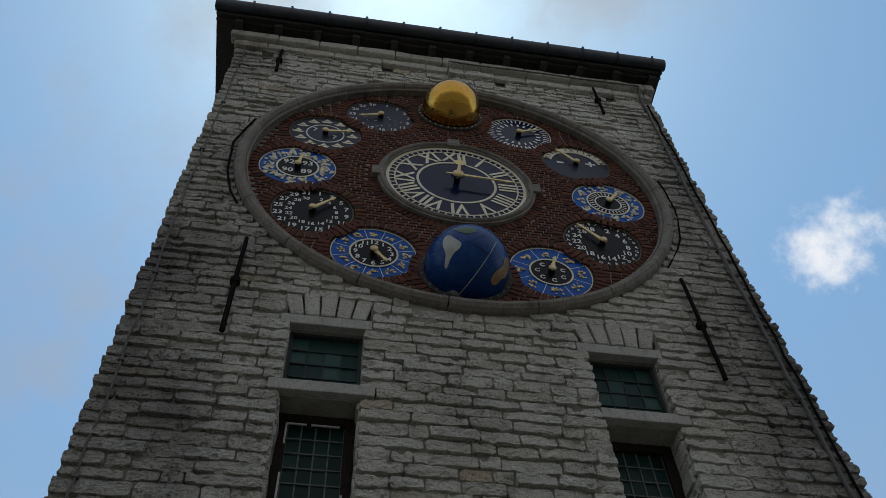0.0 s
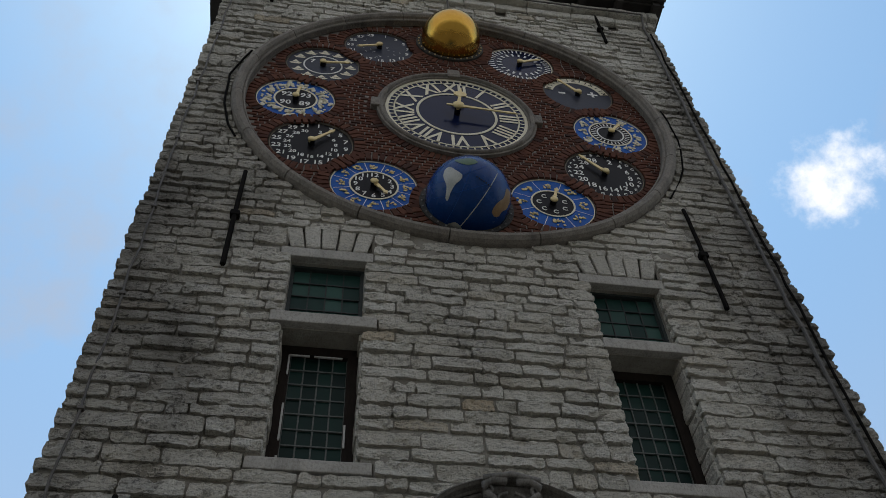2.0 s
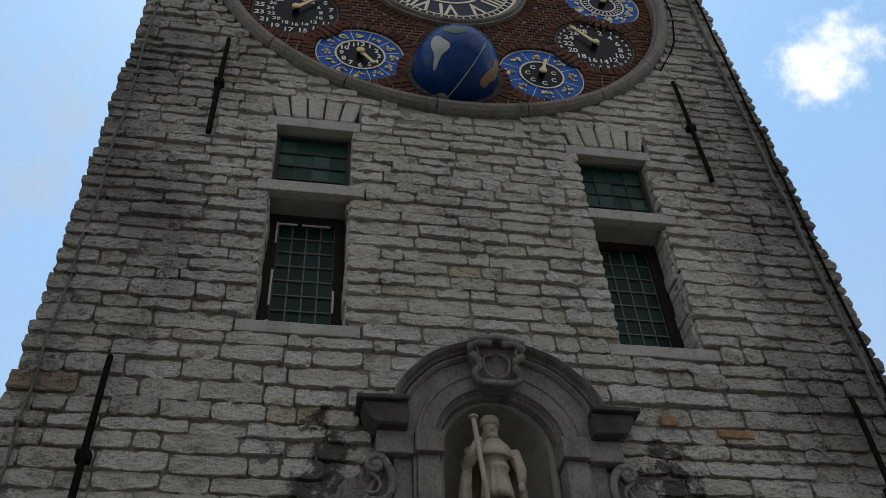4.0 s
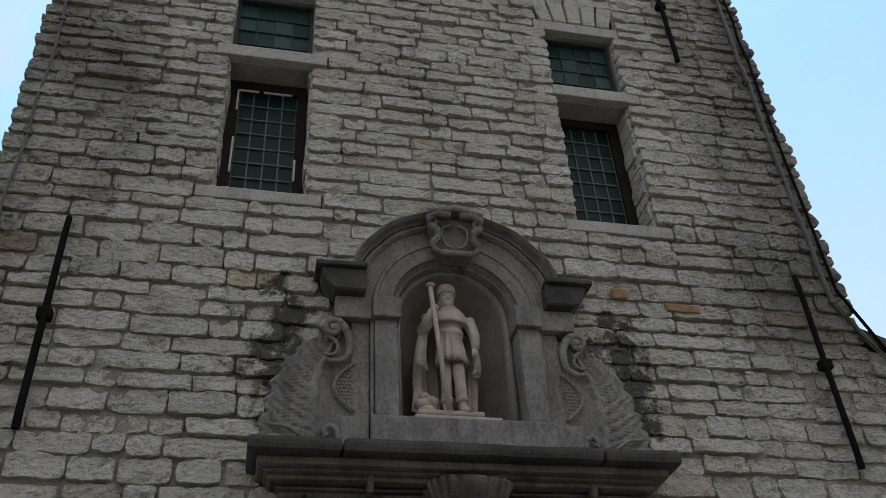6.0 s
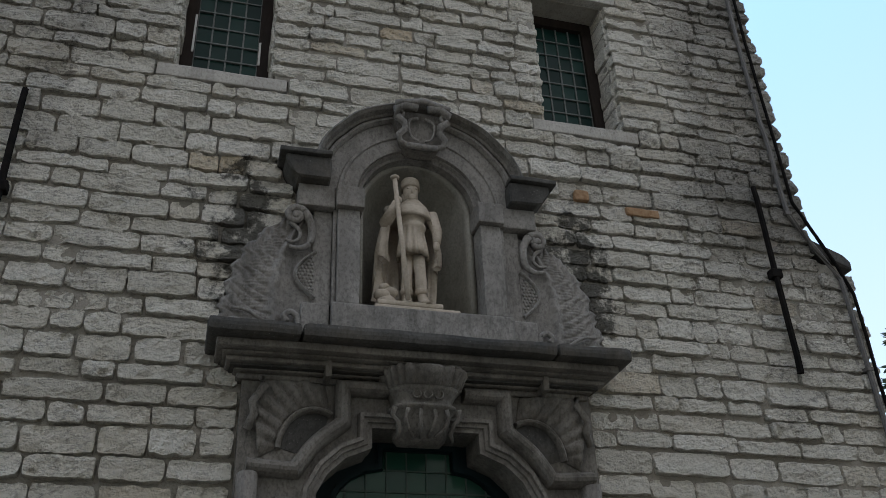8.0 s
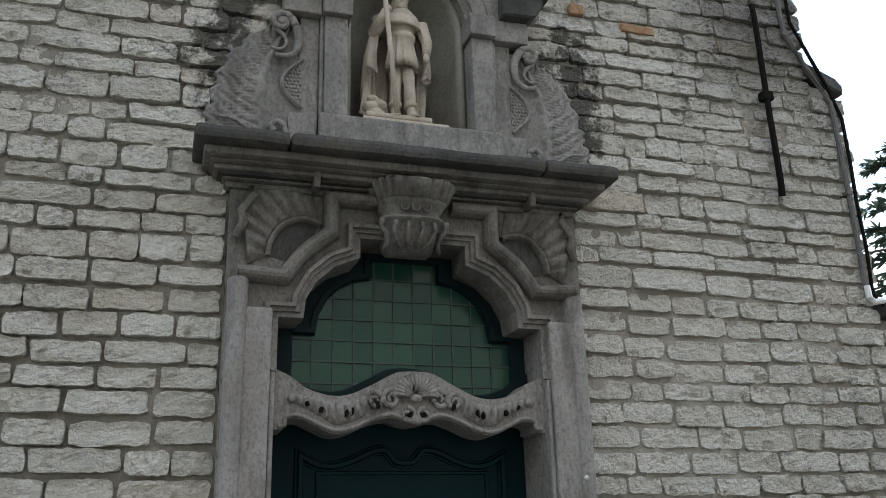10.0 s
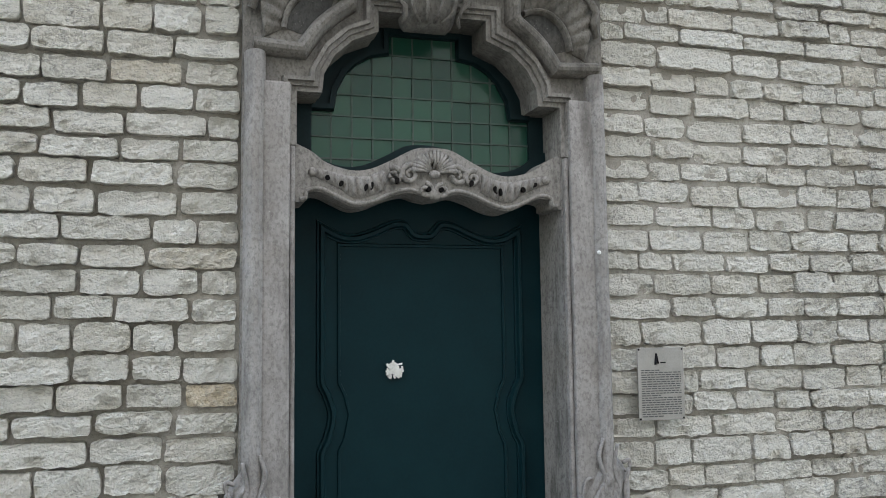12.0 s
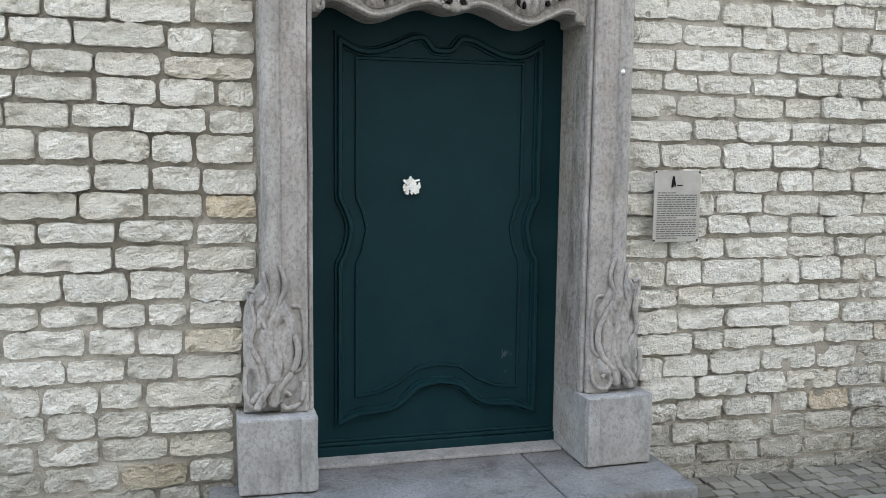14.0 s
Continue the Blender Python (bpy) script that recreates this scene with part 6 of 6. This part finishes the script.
# ---- ironwork, cables and pipes on the wall ----
for x, z0, z1 in ((-1.85, 6.875, 8.075), (1.872, 6.87, 8.17), (-2.03, 11.55, 12.17), (1.83, 11.55, 12.30), (-2.095, 3.67, 4.90), (2.225, 3.635, 4.92)):
    an = thing("wall_anchor", "long black iron tie bar fixed upright on the stone wall", "wall anchor", "iron wall anchors")
    zm = (z0 + z1) / 2
    part("bar", roughen(tube([(x, -0.052, z0), (x, -0.06, z0 + 0.1), (x, -0.06, zm), (x, -0.06, z1 - 0.1), (x, -0.052, z1)], 0.021, None, 6, 0.017), 0.004, 5), M_IRON, an)
    bm = box(x - 0.036, x + 0.036, -0.08, -0.02, zm - 0.03, zm + 0.03, 0.01)
    tube([(x, -0.03, zm), (x, 0.03, zm)], 0.02, bm, 8)
    part("eye", bm, M_IRON, an)


def wobble(pts, seed, amount=0.012, step_len=0.25):
    r = random.Random(seed)
    out = []
    for a, b in zip(pts, pts[1:]):
        a, b = Vector(a), Vector(b)
        n = max(1, int((b - a).length / step_len))
        for i in range(n):
            p = a.lerp(b, i / n)
            out.append((p.x + r.uniform(-amount, amount), p.y + r.uniform(-0.004, 0.004), p.z))
    out.append(pts[-1])
    return out


def cable(name, label, pts, radius, seed, mat, clips=True):
    c = thing(name, label, "cable", "wall cables")
    line = wobble(pts, seed)
    part("run", tube(line, radius, None, 6), mat, c)
    if clips:
        for p in line[2::4]:
            part("clip", box(p[0] - 0.02, p[0] + 0.02, p[1] - 0.016, 0.02, p[2] - 0.012, p[2] + 0.012, 0.003), mat, c)


cable("lightning_cable", "thin dark cable clipped down the tower corner", [(-2.46, -0.035, 12.15), (-2.47, -0.035, 9.0), (-2.44, -0.035, 6.0), (-2.45, -0.035, 0.2)], 0.0085, 1, M_CABLE)
cable("wall_cable", "grey cable following the tower corner down the stones", [(2.42, -0.12, TOP + 0.20), (2.43, -0.045, TOP - 0.06), (2.41, -0.04, 9.0), (2.43, -0.04, 6.0), (2.44, -0.04, 4.75), (2.58, -0.04, 4.52), (2.70, -0.04, 4.3), (2.71, -0.04, 3.10)], 0.016, 2, M_CABLE)
cable("wall_cable", "black cable beside the tower corner", [(2.49, -0.04, 12.0), (2.495, -0.04, 6.0), (2.50, -0.04, 4.85), (2.70, -0.04, 4.40), (2.765, -0.04, 4.2), (2.765, -0.04, 3.08), (2.84, -0.04, 2.98)], 0.011, 3, M_IRON, False)
cable("cornice_cable", "cable running under the cornice and down to the ball", [(2.42, -0.13, TOP + 0.17), (-0.02, -0.13, TOP + 0.15), (-0.02, -0.07, TOP - 0.03), (-0.02, -0.05, 11.75), (-0.03, -0.12, 11.45)], 0.011, 4, M_CABLE, False)
cable("ring_cable", "black cable bent round the clock ring", [(CX + 2.19 * math.cos(radians(a)), -0.03, CZ + 2.19 * math.sin(radians(a))) for a in range(160, 206, 5)], 0.011, 5, M_IRON, False)
cable("ring_cable", "black cable bent round the clock ring", [(CX + 2.20 * math.cos(radians(a)), -0.03, CZ + 2.20 * math.sin(radians(a))) for a in range(12, -36, -5)], 0.009, 6, M_IRON, False)
elbow = thing("pipe_end", "short white plastic pipe elbow", "pipe")
part("elbow", tube([(2.71, -0.05, 3.12), (2.71, -0.055, 3.05), (2.74, -0.06, 3.025), (2.80, -0.06, 3.035)], 0.018), M_WHITE, elbow)

cap = thing("shoulder_capping", "dark weathered stone capping where the tower widens", "capping", kind="structure")
bm = prism([(2.56, 4.50), (2.56, 4.60), (2.80, 4.50), (2.845, 4.44), (2.83, 4.38)], -0.03, 0.56, 0.012)
part("slab", roughen(bm, 0.008, 9), M_BLUE_DARK, cap)
cap = thing("side_wall_coping", "dark coping on the lower adjoining wall", "coping", kind="structure")
part("slab", rough_box(2.81, 4.0, -0.06, 0.60, 2.945, 3.04, 0.015, 0.008, 6), M_BLUE_DARK, cap)


# ---- conifer behind the tower ----
def make_conifer(x, y, top):
    tree = thing("conifer", "dark blue-green conifer with drooping tiered branches", "tree")
    part("trunk", tube([(x, y, 0), (x + 0.1, y, top * 0.5), (x, y, top)], 0.35, None, 10, 0.03), M_BARK, tree)
    r = random.Random(21)
    limbs = bmesh.new()
    verts, faces = [], []

    def tuft(p, d, size):
        for k in range(5):
            q = Vector((r.gauss(0, 1), r.gauss(0, 1), r.gauss(0, 0.6))).normalized()
            e = (d * 0.8 + q * 0.7).normalized() * size
            w = e.cross(Vector((r.gauss(0, 1), r.gauss(0, 1), r.gauss(0, 1)))).normalized() * size * 0.14
            i = len(verts)
            verts.extend((tuple(p - w), tuple(p + w), tuple(p + e * 0.6 + w * 0.8), tuple(p + e), tuple(p + e * 0.6 - w * 0.8)))
            faces.append((i, i + 1, i + 2, i + 3, i + 4))

    z = 1.6
    while z < top - 0.2:
        reach = 0.5 + 3.6 * (1 - z / top) ** 0.8
        for k in range(7):
            a = r.uniform(0, 2 * math.pi)
            ln = reach * r.uniform(0.65, 1.15)
            pts = [Vector((x + math.cos(a) * ln * t, y + math.sin(a) * ln * t, z + 0.25 * ln * t - 0.35 * ln * t * t)) for t in (0, 0.25, 0.5, 0.75, 1)]
            tube(pts, 0.05, limbs, 5, 0.01)
            d = (pts[-1] - pts[0]).normalized()
            for s in range(int(ln * 13)):
                t = r.uniform(0.12, 1.0)
                i = min(3, int(t * 4))
                p = pts[i].lerp(pts[i + 1], t * 4 - i)
                side2 = d.cross(Vector((0, 0, 1))) * r.uniform(-0.45, 0.45) * (1.15 - t) * ln * 0.5
                tuft(p + side2 - Vector((0, 0, abs(side2.length) * 0.4)), (d + side2 * 0.8).normalized(), r.uniform(0.14, 0.30))
        z += 0.42
    part("limbs", limbs, M_BARK, tree)
    me = bpy.data.meshes.new("crown")
    me.from_pydata(verts, [], faces)
    me.materials.append(M_NEEDLE)
    ob = new("crown", me)
    ob.parent = tree


make_conifer(15.0, 10.7, 10.9)

# ---- paving setts by the wall ----
sett = bmesh.new()
box(-0.5, 0.5, -0.5, 0.5, -0.5, 0.5, 0.07, sett)
sett_mesh = bpy.data.meshes.new("sett")
sett.to_mesh(sett_mesh)
sett.free()
sett_mesh.materials.append(M_SETT)
pave = thing("pavement", "small grey stone setts laid in rows at the wall foot", "paving", kind="structure")
r = random.Random(5)
row = 0
y = -0.075
while y > -1.05:
    x = 1.0 + (0.05 if row % 2 else 0)
    while x < 3.5:
        w = r.uniform(0.085, 0.125)
        if not (x < 1.12 and y > -0.56):
            ob = new("sett", sett_mesh)
            ob.parent = pave
            ob.matrix_basis = Matrix.LocRotScale((x + w / 2, y + 0.010 * math.sin(x * 3.0), -0.050 + r.uniform(-0.004, 0.004)), Euler((r.uniform(-0.06, 0.06), r.uniform(-0.06, 0.06), r.uniform(-0.07, 0.07))), (w - 0.009, 0.073, 0.09))
        x += w
    y -= 0.080
    row += 1


# ---- wall stones ----
def niche_half(z):
    pts = ((3.58, 1.03), (3.80, 1.0), (3.96, 0.96), (4.10, 0.90), (4.235, 0.78), (4.33, 0.70), (4.36, 0.66), (4.48, 0.67), (4.60, 0.75), (4.66, 0.77), (4.67, 0.575), (4.78, 0.53), (4.90, 0.42), (5.02, 0.25), (5.08, 0.05))
    for (a, p), (b, q) in zip(pts, pts[1:]):
        if a <= z <= b:
            return p + (q - p) * (z - a) / (b - a)
    return 0.0


def blocked(z0, z1):
    """Stretches of x that no wall stone may cover between two heights."""
    zm = (z0 + z1) / 2
    out = []
    for x0, x1 in WIN:
        i = x0 > 0
        for a, b, l, rr in ((5.155, 5.26, 0.10, 0.10), (5.255, 6.375, 0.0, 0.0), (6.37, 6.49, 0.02 + 0.07 * (not i), 0.105), (6.48, 7.085, 0.0, 0.0), (7.075, 7.195, 0.09, 0.065), (7.19, 7.46, 0.06, 0.06)):
            if zm > a and zm < b:
                out.append((x0 - l, x1 + rr))
    if zm < 3.40:
        h = 0.995 if zm < 0.52 else 0.95 if zm < 0.95 else 0.885
        out.append((-h, h + (0.01 if zm < 0.52 else 0)))
    elif zm < 3.60:
        out.append((-0.98, 0.94))
    nh = niche_half(zm)
    if nh:
        out.append((NX - nh, NX + nh))
    dz2 = zm - CZ
    if abs(dz2) < 2.135:
        h = math.sqrt(2.135 ** 2 - dz2 ** 2)
        out.append((CX - h, CX + h))
    for h in put_holes:
        if h[0][1] - 0.05 < zm < h[2][1] + 0.05:
            out.append((h[0][0] - 0.004, h[1][0] + 0.004))
    return sorted(out)


FINE = ((-1.0, -0.985, -0.95, -0.87, -0.76, -0.64, -0.5, -0.36, -0.22, -0.08, 0.06, 0.2, 0.34, 0.48, 0.62, 0.75, 0.86, 0.95, 0.985, 1.0),
        (-1.0, -0.96, -0.84, -0.6, -0.3, 0.02, 0.34, 0.62, 0.85, 0.96, 1.0))


def stone_points(w, h, r, key, grid, wild=1.0):
    """One rough-faced stone about its middle: a chipped, uneven front that falls back into the joint."""
    out = []
    proud = r.uniform(0.006, 0.022) * wild
    tip = r.uniform(-0.02, 0.16) * wild
    chip_u, chip_v, chip_r = r.uniform(-1.1, 1.1), r.choice((-1, 1)) * r.uniform(0.5, 1.1), r.uniform(0.15, 0.5)
    for v in grid[1]:
        for u in grid[0]:
            x, z = u * w / 2, v * h / 2
            rim = abs(u) == 1.0 or abs(v) == 1.0
            n = noise.noise_vector(Vector((x * 10 + key, z * 13, key * 0.37)))
            f = noise.noise_vector(Vector((x * 36 + key, z * 36, key * 0.71)))
            g = noise.noise(Vector((x * 75 + key, z * 90, key * 0.53)))
            # round the outline off towards its corners
            bow = (abs(u) ** 5) * (abs(v) ** 4)
            x *= 1 - bow * 0.018 / w
            z *= 1 - bow * 0.14
            x += n.x * 0.007 + f.x * 0.006
            z += n.z * 0.008 + f.z * 0.007
            chip = max(0.0, 1 - math.hypot((u - chip_u) * w / 2, (v - chip_v) * h / 2) / (chip_r * 0.12))
            y = 0.041 if rim else -proud + n.y * 0.011 + f.y * 0.008 + g * 0.005 + tip * z + 0.016 * min(1, 2 * chip)
            out.append((x, min(y, 0.041), z))
    return out


def grid_faces(grid):
    a, b = len(grid[0]), len(grid[1])
    return [(j * a + i, j * a + i + 1, (j + 1) * a + i + 1, (j + 1) * a + i) for j in range(b - 1) for i in range(a - 1)]


FACES_FINE = grid_faces(FINE)


def lay_mortar():
    """The pointing between the stones: flush or smeared in places, worn away deep in others."""
    step = 0.026
    nx, nz = int((2.79 - X_L - 0.02) / step), int((TOP - 0.02) / step)
    verts, index, faces = [], {}, []

    def vert(i, j):
        if (i, j) not in index:
            x, z = X_L + 0.01 + i * step, -0.05 + j * step
            big = noise.noise(Vector((x * 0.75 + 7.3, 2.0, z * 0.85)))
            mid = noise.noise(Vector((x * 3.1, 5.0, z * 4.2)))
            fine = noise.noise(Vector((x * 17, 9.0, z * 17)))
            left = max(0.0, min(1.0, (-1.0 - x) / 0.5)) * max(0.0, min(1.0, (z - 0.9) / 0.4)) * max(0.0, min(1.0, (3.1 - z) / 0.5))
            deep = (0.008 if z < 3.2 else 0.006) + 0.024 * big + 0.014 * mid + 0.028 * left + 0.006 * fine
            index[i, j] = len(verts)
            verts.append((x, max(0.0 if z < 3.2 else -0.007, min(0.038, deep)), z))
        return index[i, j]

    for j in range(nz):
        z0 = -0.05 + j * step
        gone = blocked(z0, z0 + step)
        x_end = 2.79 if z0 < 4.42 else X_R
        window = any(5.12 < z0 + d < 7.1 for d in (0, step))
        for i in range(nx):
            x0 = X_L + 0.01 + i * step
            x1 = x0 + step
            if x1 > x_end:
                break
            slack = 0.0 if window else 0.035
            if any(x1 > a + slack and x0 < b - slack for a, b in gone):
                continue
            if any(x1 > h[0][0] and x0 < h[1][0] and z0 + step > h[0][1] and z0 < h[2][1] for h in put_holes):
                continue
            faces.append((vert(i, j), vert(i + 1, j), vert(i + 1, j + 1), vert(i, j + 1)))
    me = bpy.data.meshes.new("pointing")
    me.from_pydata(verts, [], faces)
    me.materials.append(M_MORTAR)
    for p in me.polygons:
        p.use_smooth = True
    ob = new("pointing", me)
    ob.parent = wall_front
    tagged(ob, "uneven pale lime mortar between the stones", kind="stuff")


def lay_stones():
    r = random.Random(77)
    near, far_v, far_f = [], [], []
    z = -0.06
    key = 0
    while z < TOP - 0.03:
        h = r.choice((0.105, 0.115, 0.12, 0.125, 0.135)) if z < 3.0 else r.choice((0.09, 0.10, 0.11, 0.12, 0.135))
        if z + h > TOP - 0.02:
            h = TOP - z
        x_end = 3.9 if z + h < 2.94 else 2.80 if z + h < 4.45 else X_R
        lo = X_L
        for a, b in blocked(z, z + h) + [(x_end, x_end)]:
            x, end = lo, a
            lo = max(lo, b)
            if end - x < 0.03:
                continue
            cuts = []
            while end - x > 0.46:
                w = min(r.choice((0.20, 0.23, 0.25, 0.28, 0.31, 0.35) if z < 3.0 else (0.15, 0.22, 0.27, 0.31, 0.36, 0.42)) * r.uniform(0.9, 1.1), end - x - 0.13)
                cuts.append((x, x + w))
                x += w
            if end - x > 0.33 and r.random() < 0.7:
                m = x + (end - x) * r.uniform(0.4, 0.6)
                cuts += [(x, m), (m, end)]
            else:
                cuts.append((x, end))
            for p, q in cuts:
                key += 1
                g = r.uniform(0.006, 0.020) * (1.0 if z < 3.5 else 0.6)
                w, hh = q - p - g, h - r.uniform(0.008, 0.022) * (1.0 if z < 3.5 else 0.75)
                mx = (p + q) / 2
                mz = z + h / 2 + r.uniform(-0.007, 0.007) + 0.020 * noise.noise(Vector((mx * 0.9, z * 0.8, 3.0)))
                out = r.uniform(0.0, 0.03)
                if p <= X_L + 0.01:
                    w, mx = w + out, mx - out / 2
                elif q >= x_end - 0.01:
                    w, mx = w + out, mx + out / 2
                if mz < 2.75 and abs(mx) < 2.75 and len(near) < 300:
                    near.append((mx, mz, w, hh, key))
                else:
                    k = len(far_v)
                    far_v.extend((mx + a2, b2, mz + c2) for a2, b2, c2 in stone_points(w, hh, r, key, FINE, 1.0 if mz < 2.9 else 1.4))
                    far_f.extend(tuple(i + k for i in f) for f in FACES_FINE)
        z += h
    me = bpy.data.meshes.new("wall_stones")
    me.from_pydata(far_v, [], far_f)
    me.materials.append(M_STONE)
    ob = new("wall_stones", me)
    ob.parent = wall_front
    tagged(ob, "rough coursed pale limestone of the upper wall", kind="stuff")
    forms = []
    for k in range(60):
        w = (0.18, 0.24, 0.31)[k % 3]
        me = bpy.data.meshes.new("stone")
        me.from_pydata([(a / w, b, c / 0.1) for a, b, c in stone_points(w, 0.1, r, 500 + k, FINE)], [], FACES_FINE)
        me.materials.append(M_STONE)
        forms.append(me)
    for mx, mz, w, hh, key in near:
        c = 0 if w < 0.2 else 1 if w < 0.27 else 2
        ob = new("stone", forms[3 * r.randrange(20) + c])
        ob.parent = wall_front
        ob.matrix_basis = Matrix.LocRotScale((mx, 0, mz), None, (w, 1, hh))


lay_mortar()
lay_stones()
for mx, mz, w, hh in ((1.015, 4.69, 0.09, 0.07), (1.40, 4.62, 0.22, 0.055)):
    bm = roughen(rough_box(mx - w / 2, mx + w / 2, -0.042, 0.01, mz - hh / 2, mz + hh / 2, 0.01, 0.006, 3), 0.006, 20)
    part("stone", bm, M_OCHRE, wall_front, "reddish repair stone in the wall")
